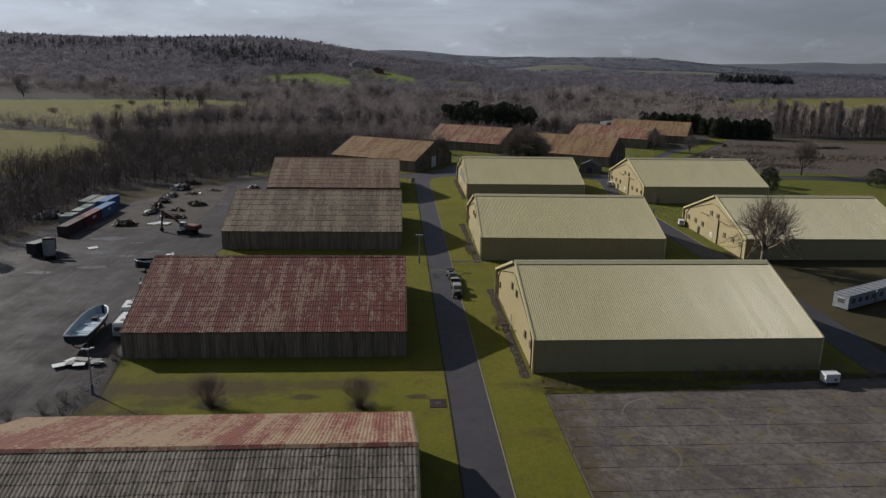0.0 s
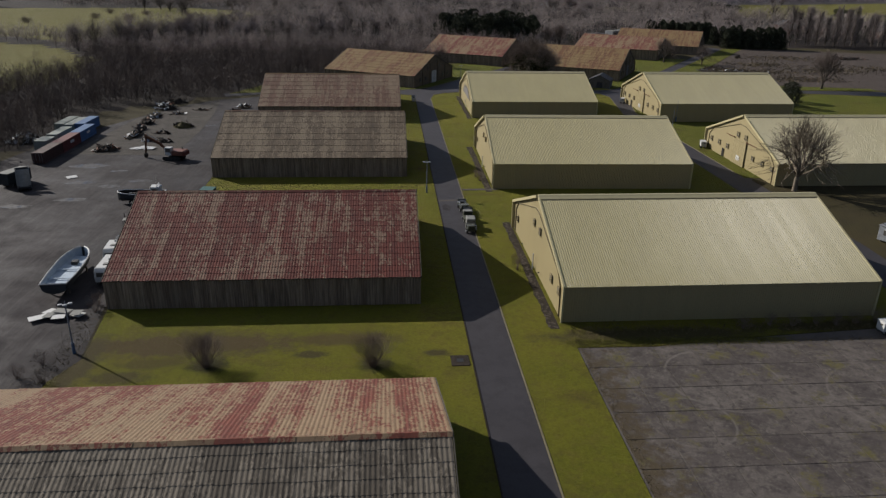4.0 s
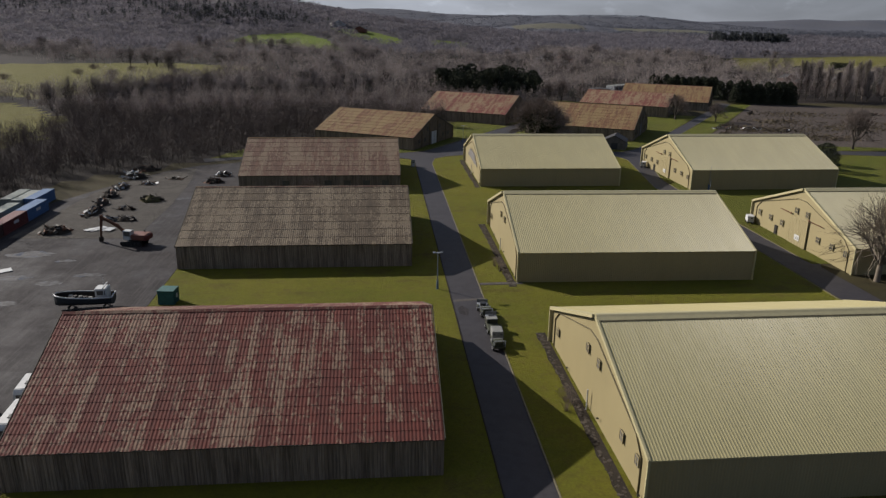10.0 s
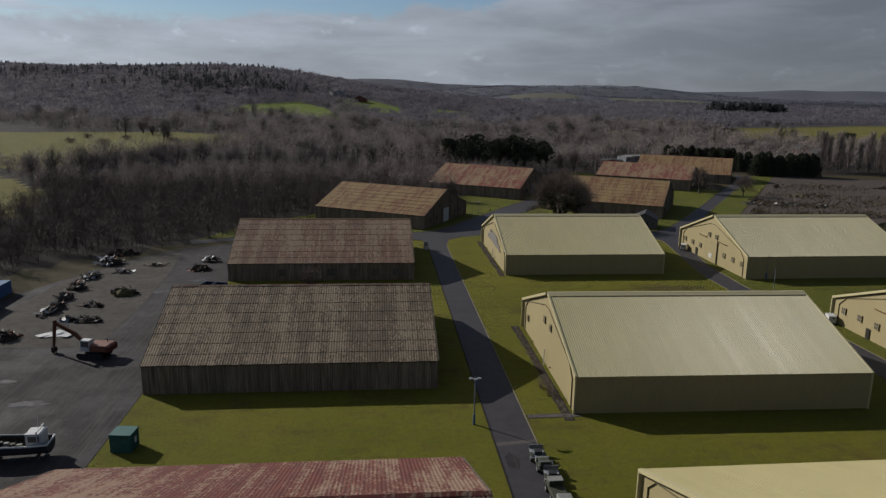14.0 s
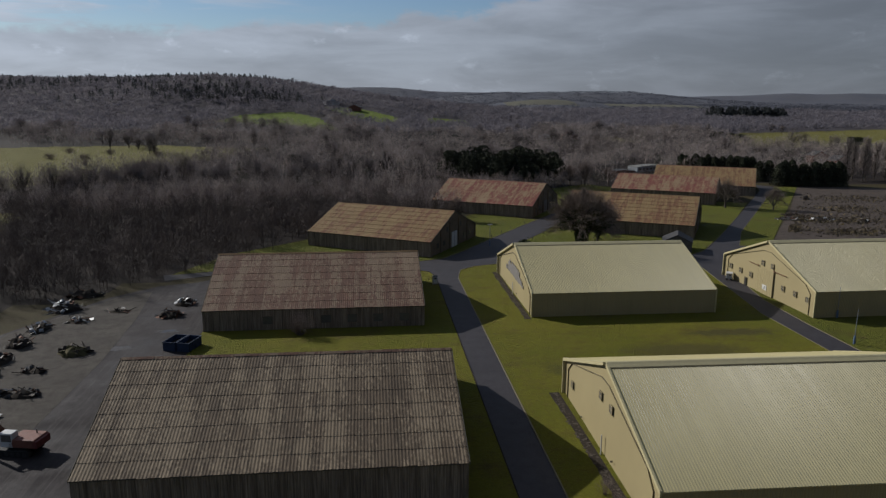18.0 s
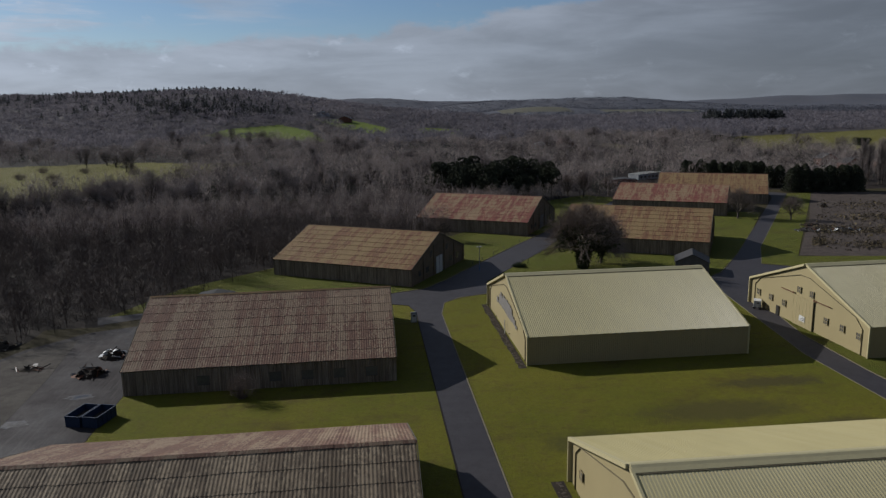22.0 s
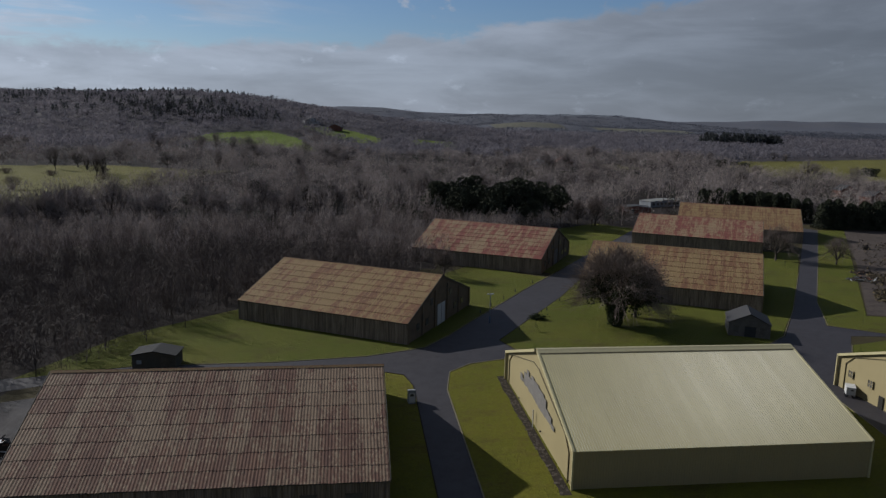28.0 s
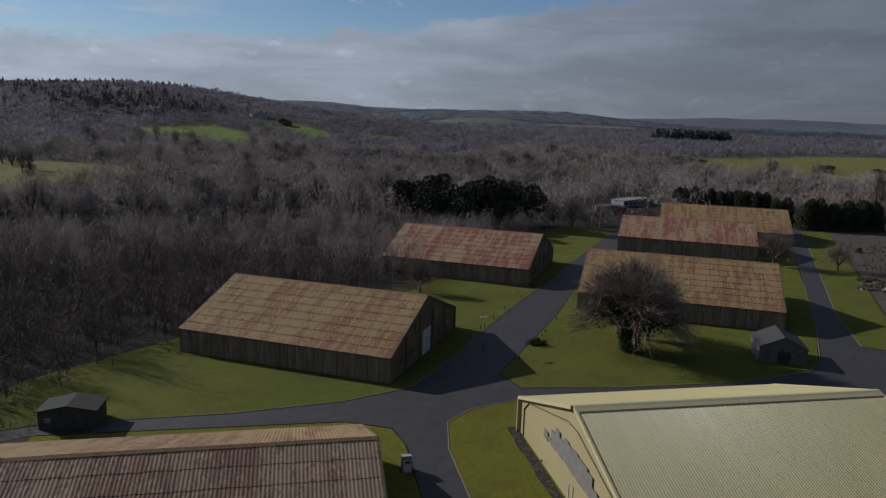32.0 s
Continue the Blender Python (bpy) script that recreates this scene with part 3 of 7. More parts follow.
flat("concrete_apron", ((18.9, -120), (150, -120), (150, -14), (70, -8.8), (40, -11.55), (29, -13.15), (18.9, -13.1)), 0.03, M["concrete"], "cracked concrete slab apron", "concrete")
flat("lawn_far_east", [(76.2, 62), (75.6, 120), (76.2, 138), (81, 160), (97, 182), (112, 186), (190, 170), (190, 62)], 0.06, M["lawn_far"], "grass round the far cream sheds", "lawn")
flat("lawn_north", [(-60, 172), (-42, 177.5), (-18, 178.2), (-2, 180.6), (9, 185), (15, 193), (20, 201), (29, 215), (42, 235), (50, 246), (30, 262), (5, 232), (-30, 215), (-50, 195)], 0.06, M["lawn_far"],
     "green lawn beside the crooked brown shed", "lawn")
flat("lawn_triangle", [(27, 183), (43, 181), (64, 181), (80, 184), (86, 189), (101, 209), (129, 250), (150, 282), (99, 301), (60, 245), (48, 224), (25, 189)], 0.06, M["lawn_far"],
     "lawn with trees beside the road fork", "lawn")
flat("lawn_northeast", [(101, 196), (113, 217), (150, 271), (194, 336), (206, 336), (160, 268), (116, 203), (150, 197), (190, 190), (190, 184), (112, 188)], 0.06, M["lawn_far"], "grass verge beside the north road", "lawn")
flat("lawn_beyond", [(53, 251), (112, 337), (100, 352), (70, 330), (40, 290), (35, 268)], 0.06, M["lawn_far"], "lawn beside the far red shed", "lawn")
flat("storage_pad", [(117, 204), (160, 266), (207, 338), (330, 300), (330, 170), (192, 186)], 0.03, M["pad"], "bare demolished building pad with rubble", "rubble ground")
ROAD = [(5.6, -120), (10.8, -120), (10.8, 163), (12.3, 171.2), (16.5, 175.2), (24, 177.7), (55, 179.2), (74, 176.2), (76.4, 168), (70.2, 128), (70.7, 20), (69.2, -7.8), (76, -7.4), (77.5, 20), (77, 60), (79.3, 64),
        (78.8, 120), (79.3, 138), (82.8, 160), (97, 182.5), (101, 188), (113, 187), (190, 171), (190, 182), (112, 187.6), (101, 195.6), (112.7, 217), (149.7, 271), (193.6, 336), (188, 344), (178, 322), (129, 249.5), (101.4, 209), (86.4, 188.6), (80, 183.6),
        (64, 180.6), (43, 180.6), (26.6, 182.6), (24.6, 189), (47.6, 224), (59.6, 245), (98.6, 301), (118, 330), (110, 338), (53.4, 250.6), (42.3, 234.8), (29.3, 214.8), (20.3, 200.8), (15.3, 192.8), (9.3, 184.7), (-2, 180.2), (-18, 177.8), (-42, 177), (-62, 172), (-60, 166), (-42.6, 173.9), (-2, 173.3), (4.4, 170.3), (5.6, 165)]
flat("road", ROAD, 0.03, M["asphalt"], "dark asphalt service road between the sheds", "road")


# ---- corrugated sheets ----
def sheet_mesh(name, width, length, mat, pitch=0.333, depth=0.06, lift=0.03, thick=0.02, crest=0.5, web=0.12, laps=1):
    """One corrugated sheet lying in x (across) and y (up the slope), its lower edge lifted over the next row; or a stack of such laps."""
    n = max(1, round(width / pitch))
    p = width / n
    xs, zs = [], []
    for k in range(n):
        for f, z in ((0, 0), (0.5 - crest / 2 - web / 2, 0), (0.5 - crest / 2 + web / 2, depth), (0.5 + crest / 2 - web / 2, depth), (0.5 + crest / 2 + web / 2, 0)):
            xs.append((k + f) * p)
            zs.append(z)
    xs.append(width)
    zs.append(0)
    verts, faces, c = [], [], len(xs)
    for k in range(laps):
        at = len(verts)
        y0, y1 = length * k / laps, length * (k + 1) / laps
        for y, up in ((y0, lift), (y1, 0)):
            verts += [(x, y, z + up) for x, z in zip(xs, zs)]
        verts += [(x, y0, z + (lift - thick - 0.02 if k == 0 else 0)) for x, z in zip(xs, zs)]
        for i in range(at, at + c - 1):
            faces.append((i, i + 1, c + i + 1, c + i))
            faces.append((2 * c + i, 2 * c + i + 1, i + 1, i))
    return mesh_data(name, verts, faces, (mat,))


SHEETS = {}


def sheet(key, *a, **k):
    if key not in SHEETS:
        SHEETS[key] = sheet_mesh(*a, **k)
    return SHEETS[key]


def joined_sheets(name, me, mats_at, mat):
    """Many sheets as one mesh."""
    v0 = np.array([v.co for v in me.vertices])
    f0 = np.array([p.vertices[:] for p in me.polygons])
    V, F = [], []
    for i, m in enumerate(mats_at):
        a = np.array(m)
        V.append(v0 @ a[:3, :3].T + a[:3, 3])
        F.append(f0 + i * len(v0))
    return mesh_data(name, np.concatenate(V), np.concatenate(F), (mat,))


def slope_frame(near, L, W, eave, ridge):
    """The pose of a roof slope whose x runs along the eave and y up the slope; and its length."""
    run, rise = W / 2, ridge - eave
    ang = math.degrees(math.atan2(rise, run))
    if near:
        return pose(-L, 0, eave, ang), math.hypot(run, rise)
    return Matrix.Translation((0, W, eave)) @ pose(0, 0, 0, 0, 0, 180) @ pose(0, 0, 0, ang), math.hypot(run, rise)


OLD = []


def old_shed(head, x, y, L, W, eave, ridge, roof, far_roof, label, single, gable_label=None, fine=False):
    """An old storage shed of corrugated sheets. Its local origin is the near right ground corner; x goes left to -L, y goes back to W."""
    top = empty("storage_shed", pose(x, y, 0, 0, 0, head), label, "shed", "old storage sheds")
    # body
    body = prism(bmesh.new(), [(0.15, 0), (W - 0.15, 0), (W - 0.15, eave - 0.1), (W / 2, ridge - 0.14), (0.15, eave - 0.1)], "x", -L + 0.1, -0.1)
    part("wall", body, M["brick_render"] if gable_label else M["old_wall_plain"], top, gable_label or "")
    # wall sheets along the front
    n = round(L / 1.05)
    w = L / n
    ws = sheet(("wall", round(w, 3), round(eave, 2)), "wall_sheet", w, eave, M["old_wall"], depth=0.05, lift=0.0)
    put = Matrix.Translation((-L, 0.1, 0)) @ pose(0, 0, 0, 90)
    for k in range(n):
        part("wall_sheet", ws, None, top, m=put @ Matrix.Translation((k * w, 0, 0.0)))
    # roof sheets: eight rows to a slope
    for near in (True, False):
        fr, sl = slope_frame(near, L, W, eave, ridge)
        rows = 8
        h = sl / rows
        cols = round(L / 1.14)
        cw = L / cols
        mat = roof if near else far_roof
        rs = sheet(("roof", round(cw, 3), round(h, 2), mat.name), "roof_sheet", cw, h + 0.12, mat, depth=0.025, lift=0.026 if fine else (0.036 if single else 0.075), thick=0.02, web=0.30, laps=2 if fine else 1)
        spots = []
        rg = random.Random(int(abs(x * 7 + y * 13)) + near)
        for r in range(rows):
            for c in range(cols):
                slip = rg.uniform(-0.08, 0.04)
                spots.append(fr @ Matrix.Translation((c * cw, r * h - 0.12 + slip, 0.04 + 0.012 * (c % 2))) @ pose(0, 0, 0, 0, 0, rg.uniform(-0.25, 0.25)))
        if single and near:
            for m in spots:
                part("roof_sheet", rs, None, top, m=m)
        else:
            tagged(part("roof_slope", joined_sheets("roof_slope", rs, spots, mat), None, top), kind="stuff")
    # ridge capping in short lengths
    ang = math.atan2(ridge - eave, W / 2)
    n = round(L / 2.0)
    c, z = 0.42 * math.cos(ang), 0.42 * math.sin(ang)
    cap = bm_data("ridge_cap", prism(bmesh.new(), [(-c, -z), (0, 0.06), (c, -z), (0, 0)], "x", 0, L / n + 0.05), far_roof)
    rg = random.Random(int(x + y))
    for k in range(n):
        part("ridge_cap", cap, None, top, m=Matrix.Translation((-L + k * L / n, W / 2, ridge + rg.uniform(0.11, 0.15))) @ pose(0, 0, 0, 0, rg.uniform(-0.4, 0.4)))
    # barge boards on both gables
    for gx in (0.06, -L - 0.14):
        for s in (1, -1):
            b = bmesh.new()
            y0, y1 = (0, W / 2) if s == 1 else (W, W / 2)
            prism(b, [(y0, eave - 0.22), (y1, ridge - 0.22), (y1, ridge + 0.10), (y0, eave + 0.10)], "x", gx, gx + 0.08)
            part("barge_board", b, M["barge"], top)
    g = part("gutter", prism(bmesh.new(), [(-0.02, eave - 0.12), (-0.16, eave - 0.10), (-0.18, eave + 0.02), (-0.02, eave + 0.0)], "x", -L, 0), M["barge"], top)
    OLD.append(top)
    return top


M["seam"] = plain("shadowed cladding seam", (0.125, 0.105, 0.06), 0.8)
M["barge"] = plain("weathered timber trim", (0.09, 0.078, 0.06), 0.85, var=0.4)

SHED_A = old_shed(0.3, 0.41, -62.16, 43.3, 36.0, 4.37, 10.68, M["grey_roof"], M["pale_red_roof"], "old shed with grey near slope and faded red sheets behind", True, fine=True)
SHED_B = old_shed(0.0, 0.0, 0.0, 42.2, 36.0, 4.25, 11.0, M["red_roof"], M["red_roof"], "old shed with peeling dark red corrugated roof", True, fine=True)
SHED_C = old_shed(0.0, -0.15, 64.1, 42.15, 36.7, 4.4, 11.0, M["olive_roof"], M["brown_roof"], "old shed with olive grey lichen-covered corrugated roof", True)
SHED_D = old_shed(0.3, -0.3, 126.2, 42.1, 36.8, 4.1, 11.0, M["brown_roof"], M["rust_roof"], "old shed with grey-brown weathered corrugated roof", True)
SHED_E = old_shed(-29.5, 6.01, 186.61, 40.4, 34.5, 4.3, 10.62, M["rust_roof"], M["rust_roof"], "old shed with rusty orange roof and rendered gable, standing askew", False, "stained pale rendered gable wall")
SHED_F = old_shed(-29.7, 49.16, 250.06, 41.1, 35.3, 4.4, 11.0, M["red_roof_far"], M["red_roof_far"], "old shed with red and ochre roof among trees", False, "stained grey gable wall")
SHED_G = old_shed(-28.5, 91.3, 206.14, 43.2, 35.4, 4.3, 11.3, M["rust_roof"], M["rust_roof"], "old shed with orange and ochre roof behind trees", False, "stained grey gable wall")
SHED_H = old_shed(-29.4, 132.6, 276.01, 43.2, 35.4, 5.0, 9.9, M["red_roof_far"], M["red_roof_far"], "far old shed with dull red roof", False, "stained grey gable wall")
SHED_I = old_shed(-28.0, 165.0, 303.0, 46.0, 35.6, 4.25, 11.0, M["rust_roof"], M["red_roof_far"], "distant old shed with pale ochre roof", False, "stained grey gable wall")


def cream_shed(head, x, y, L, W, eave, ridge, label):
    """A reclad cream steel shed; local axes as for the old sheds. Returns the thing."""
    top = empty("storage_shed", pose(x, y, 0, 0, 0, head), label, "shed", "cream storage sheds")
    body = prism(bmesh.new(), [(0.12, 0), (W - 0.12, 0), (W - 0.12, eave - 0.12), (W / 2, ridge - 0.12), (0.12, eave - 0.12)], "x", -L + 0.12, -0.12)
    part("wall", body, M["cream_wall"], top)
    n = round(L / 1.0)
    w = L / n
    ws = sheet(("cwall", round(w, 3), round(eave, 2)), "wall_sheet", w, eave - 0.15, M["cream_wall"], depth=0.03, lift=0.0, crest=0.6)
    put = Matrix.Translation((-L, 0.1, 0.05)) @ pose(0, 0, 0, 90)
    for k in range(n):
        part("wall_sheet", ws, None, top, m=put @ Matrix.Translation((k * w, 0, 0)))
    for near in (True, False):
        fr, sl = slope_frame(near, L, W, eave, ridge)
        key = ("croof", round(w, 3), round(sl, 2))
        if key not in SHEETS:
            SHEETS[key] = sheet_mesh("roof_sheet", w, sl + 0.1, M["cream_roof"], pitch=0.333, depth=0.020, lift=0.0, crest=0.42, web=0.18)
        rs = SHEETS[key]
        rg = random.Random(int(abs(x * 3 + y * 5)) + near)
        for k in range(n):
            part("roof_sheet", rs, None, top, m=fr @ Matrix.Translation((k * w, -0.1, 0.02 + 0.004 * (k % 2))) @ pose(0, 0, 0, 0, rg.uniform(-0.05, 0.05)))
    ang = math.atan2(ridge - eave, W / 2)
    cap = bmesh.new()
    c, s = 1.05 * math.cos(ang), 1.05 * math.sin(ang)
    prism(cap, [(W / 2 - c, ridge + 0.11 - s), (W / 2 - 0.5, ridge + 0.11 - 0.5 * math.tan(ang) + 0.03), (W / 2 - 0.2, ridge + 0.12), (W / 2, ridge + 0.14), (W / 2 + 0.2, ridge + 0.12), (W / 2 + 0.5, ridge + 0.11 - 0.5 * math.tan(ang) + 0.03),
                (W / 2 + c, ridge + 0.11 - s), (W / 2 + c, ridge + 0.05 - s), (W / 2, ridge + 0.03), (W / 2 - c, ridge + 0.05 - s)], "x", -L, 0)
    for side in (-1, 1):
        part("ridge_joint", prism(bmesh.new(), [(W / 2 + side * (c + 0.01), ridge + 0.085 - s), (W / 2 + side * (c + 0.15), ridge + 0.085 - s - 0.14 * math.tan(ang)), (W / 2 + side * (c + 0.15), ridge - 0.02 - s), (W / 2 + side * (c + 0.01), ridge - 0.02 - s)], "x", -L + 0.3, -0.3), M["seam"], top, "dark joint below the ridge cap")
    part("ridge_cap", cap, M["cream_trim"], top)
    # verge trims: deep rolled edges that run up both gables, and down the corners
    for gx, sgn in ((-L, -1), (0, 1)):
        for y0, y1 in ((0, W / 2), (W, W / 2)):
            b = prism(bmesh.new(), [(y0, eave - 0.34), (y1, ridge - 0.34), (y1, ridge + 0.11), (y0, eave + 0.11)], "x", gx - (0.40 if y0 else 0.12) if sgn < 0 else gx - 0.13, gx + 0.13 if sgn < 0 else gx + 0.12)
            part("verge_trim", b, M["cream_trim"], top)
        for yy in (0, W):
            b = boxed(gx - (0.40 if yy and sgn < 0 else 0.12), yy - 0.10, 0.0, gx + 0.12, yy + 0.10, eave + 0.05)
            part("corner_trim", b, M["cream_trim"], top)
    part("gutter", prism(bmesh.new(), [(0.06, eave - 0.14), (-0.10, eave - 0.14), (-0.12, eave - 0.02), (0.06, eave - 0.02)], "x", -L, 0), M["cream_trim"], top)
    # gable cladding: an upper band hung proud over a recessed lower face
    gx = -L - 0.02
    up = 2.4
    s2 = (ridge - eave) / (W / 2)
    yk = 3.0
    inner = [(yk - 1.2, 0.0), (yk - 1.2, eave - 1.0), (yk + 0.6, eave - up + 1.9 + s2 * yk), (W / 2 - 1.5, ridge - up), (W / 2 + 1.5, ridge - up), (W - yk - 0.6, eave - up + 1.9 + s2 * yk), (W - yk + 1.2, eave - 1.0), (W - yk + 1.2, 0.0)]
    b = bmesh.new()
    for k in range(len(inner) - 1):
        p, q = Vector(inner[k]), Vector(inner[k + 1])
        d = (q - p).normalized()
        nrm = Vector((-d.y, d.x)) * 0.022
        prism(b, [tuple(p - nrm), tuple(q - nrm), tuple(q + nrm), tuple(p + nrm)], "x", gx - 0.04, gx + 0.16)
    part("gable_joint", b, M["seam"], top)
    return top


CREAM_A = cream_shed(0.4, 61.83, -6.02, 43.5, 37.0, 5.24, 11.88, "large cream steel-clad shed with sunlit ribbed roof")
CREAM_B = cream_shed(-0.9, 60.1, 53.87, 42.4, 37.4, 5.5, 11.94, "large cream steel-clad shed beside the road")
CREAM_C = cream_shed(0.1, 60.75, 129.75, 39.0, 37.6, 5.05, 11.55, "cream steel-clad shed with stained grey gable")
CREAM_D = cream_shed(0.1, 121.91, 55.56, 42.0, 37.0, 5.12, 11.95, "cream steel-clad shed with sliding door behind the bare oak")
CREAM_E = cream_shed(0.8, 121.12, 124.72, 42.2, 36.9, 5.6, 12.4, "cream steel-clad shed with sliding door and small windows")


# ---- trees ----
def bark_mat(name, a, b, scale=0.25, thin=0.0, each=0.0):
    m = Mat(name, 0.9, 0.0, 0.15)
    c = m.mix(m.noise(scale, 3, 0.6, lo=0.38, hi=0.62), a, b)
    c = m.mix(m.math("MULTIPLY", m.noise(scale * 8, 3, 0.7), 0.4), c, tuple(0.55 * v for v in a))
    if each:  # spray by spray
        c = m.mix(m.math("MULTIPLY", m.random(True), each), c, tuple(0.45 * v for v in b))
    m.color(c)
    if thin:  # sprays of fine twigs let light through
        t = m.N.new("ShaderNodeBsdfTranslucent")
        m.K.new(c, t.inputs["Color"])
        mx = m.N.new("ShaderNodeMixShader")
        mx.inputs[0].default_value = thin
        m.K.new(m.b.outputs[0], mx.inputs[1])
        m.K.new(t.outputs[0], mx.inputs[2])
        m.K.new(mx.outputs[0], m.N["Material Output"].inputs["Surface"])
    return m.mat


def leaf_mat(name, a, b):
    m = Mat(name, 0.9, 0.0, 0.1)
    c = m.mix(m.random(True), a, b)
    c = m.mix(m.math("MULTIPLY", m.noise(0.3, 3), 0.5), c, tuple(0.5 * v for v in a))
    m.color(c)
    return m.mat


M["bark"] = bark_mat("grey-brown bark", (0.080, 0.066, 0.054), (0.055, 0.046, 0.040))
M["twig"] = bark_mat("bare twigs", (0.175, 0.138, 0.116), (0.128, 0.102, 0.088))
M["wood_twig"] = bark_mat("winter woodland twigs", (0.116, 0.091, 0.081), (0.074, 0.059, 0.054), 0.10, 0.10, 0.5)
# depth put into twig colour: haze-pale for behind, shade-dark for the front
M["wood_pale"] = bark_mat("haze-pale woodland twigs", (0.250, 0.205, 0.186), (0.172, 0.141, 0.130), 0.10, 0.15, 0.4)
M["wood_dark"] = bark_mat("shade-dark woodland twigs", (0.080, 0.062, 0.055), (0.052, 0.042, 0.038), 0.10, 0.08, 0.4)
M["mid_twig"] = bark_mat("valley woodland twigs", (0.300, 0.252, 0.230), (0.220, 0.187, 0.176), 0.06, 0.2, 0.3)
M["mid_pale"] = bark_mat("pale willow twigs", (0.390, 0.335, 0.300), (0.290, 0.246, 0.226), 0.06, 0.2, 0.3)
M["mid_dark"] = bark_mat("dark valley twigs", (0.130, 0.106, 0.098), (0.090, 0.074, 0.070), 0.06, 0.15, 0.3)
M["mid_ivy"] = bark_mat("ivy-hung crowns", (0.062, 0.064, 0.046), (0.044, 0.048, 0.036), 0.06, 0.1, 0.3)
# hill twigs carry the purple-grey of haze in their colour
M["far_twig"] = bark_mat("haze-tinted far winter woodland", (0.185, 0.168, 0.184), (0.140, 0.129, 0.143), 0.012, 0.4, 0.1)
M["far_dark"] = bark_mat("haze-tinted dark hill woodland", (0.150, 0.140, 0.156), (0.116, 0.110, 0.127), 0.012, 0.35, 0.1)
# sunlight on the oak's limbs is put into its own bark and twig colours
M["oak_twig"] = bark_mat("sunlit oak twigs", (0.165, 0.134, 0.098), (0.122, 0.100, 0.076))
M["oak_bark"] = bark_mat("sunlit oak bark", (0.200, 0.165, 0.122), (0.140, 0.116, 0.090))
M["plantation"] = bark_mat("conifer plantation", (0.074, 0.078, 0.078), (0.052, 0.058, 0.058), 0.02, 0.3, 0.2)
# bluer still: haze painted into the farthest woods
M["distant_twig"] = bark_mat("haze-tinted distant winter woods", (0.100, 0.102, 0.120), (0.078, 0.082, 0.100), 0.004, 0.5)
M["evergreen"] = leaf_mat("dark evergreen needles", (0.034, 0.038, 0.024), (0.048, 0.052, 0.032))
M["ivy"] = leaf_mat("ivy leaves", (0.024, 0.034, 0.014), (0.042, 0.054, 0.022))
M["bush"] = leaf_mat("bramble and gorse", (0.05, 0.045, 0.022), (0.075, 0.065, 0.030))


def segs_arrays(segs, sides, thicken=1.0):
    if not segs:
        return np.zeros((0, 3)), np.zeros((0, 4), int)
    P = np.array([s[0] for s in segs])
    Q = np.array([s[1] for s in segs])
    R0, R1 = np.array([s[2] for s in segs]) * thicken, np.array([s[3] for s in segs]) * thicken
    w = Q - P
    w /= np.linalg.norm(w, axis=1)[:, None] + 1e-9
    ref = np.where(np.abs(w[:, 2:3]) > 0.9, (1.0, 0, 0), (0, 0, 1.0))
    u = np.cross(w, ref)
    u /= np.linalg.norm(u, axis=1)[:, None] + 1e-9
    v = np.cross(w, u)
    n = len(segs)
    if sides == 2:
        verts = np.stack([P - u * R0[:, None], P + u * R0[:, None], Q + u * R1[:, None], Q - u * R1[:, None]], 1)
        faces = np.arange(4 * n).reshape(n, 4)
        return verts.reshape(-1, 3), faces
    rings = []
    for c, r in ((P, R0), (Q, R1)):
        for k in range(sides):
            a = 2 * math.pi * k / sides
            rings.append(c + r[:, None] * (math.cos(a) * u + math.sin(a) * v))
    verts = np.stack(rings, 1).reshape(-1, 3)
    base = np.arange(n)[:, None] * 2 * sides
    faces = np.concatenate([base + np.array([k, (k + 1) % sides, sides + (k + 1) % sides, sides + k]) for k in range(sides)])
    return verts, faces


def clumps(rg, n, size, place):
    """n small leaf clumps of three crossed triangles; place() gives their centres."""
    c = np.array([place() for _ in range(n)])
    s = np.array([rg.uniform(0.6, 1.3) * size for _ in range(n)])
    d = np.array([[rg.gauss(0, 1) for _ in range(9)] for _ in range(n)]).reshape(n, 3, 3)
    d /= np.linalg.norm(d, axis=2)[..., None]
    verts = (c[:, None] + d * s[:, None, None]).reshape(-1, 3)
    mid = c + 0.25 * s[:, None] * d.mean(1)
    verts = np.concatenate([verts, mid + np.array([0, 0, 1.0]) * 0.6 * s[:, None]])
    k = np.arange(n) * 3
    m = 3 * n + np.arange(n)
    faces = np.concatenate([np.stack([k, k + 1, k + 2], 1), np.stack([k, k + 1, m], 1), np.stack([k + 1, k + 2, m], 1)])
    return verts, faces


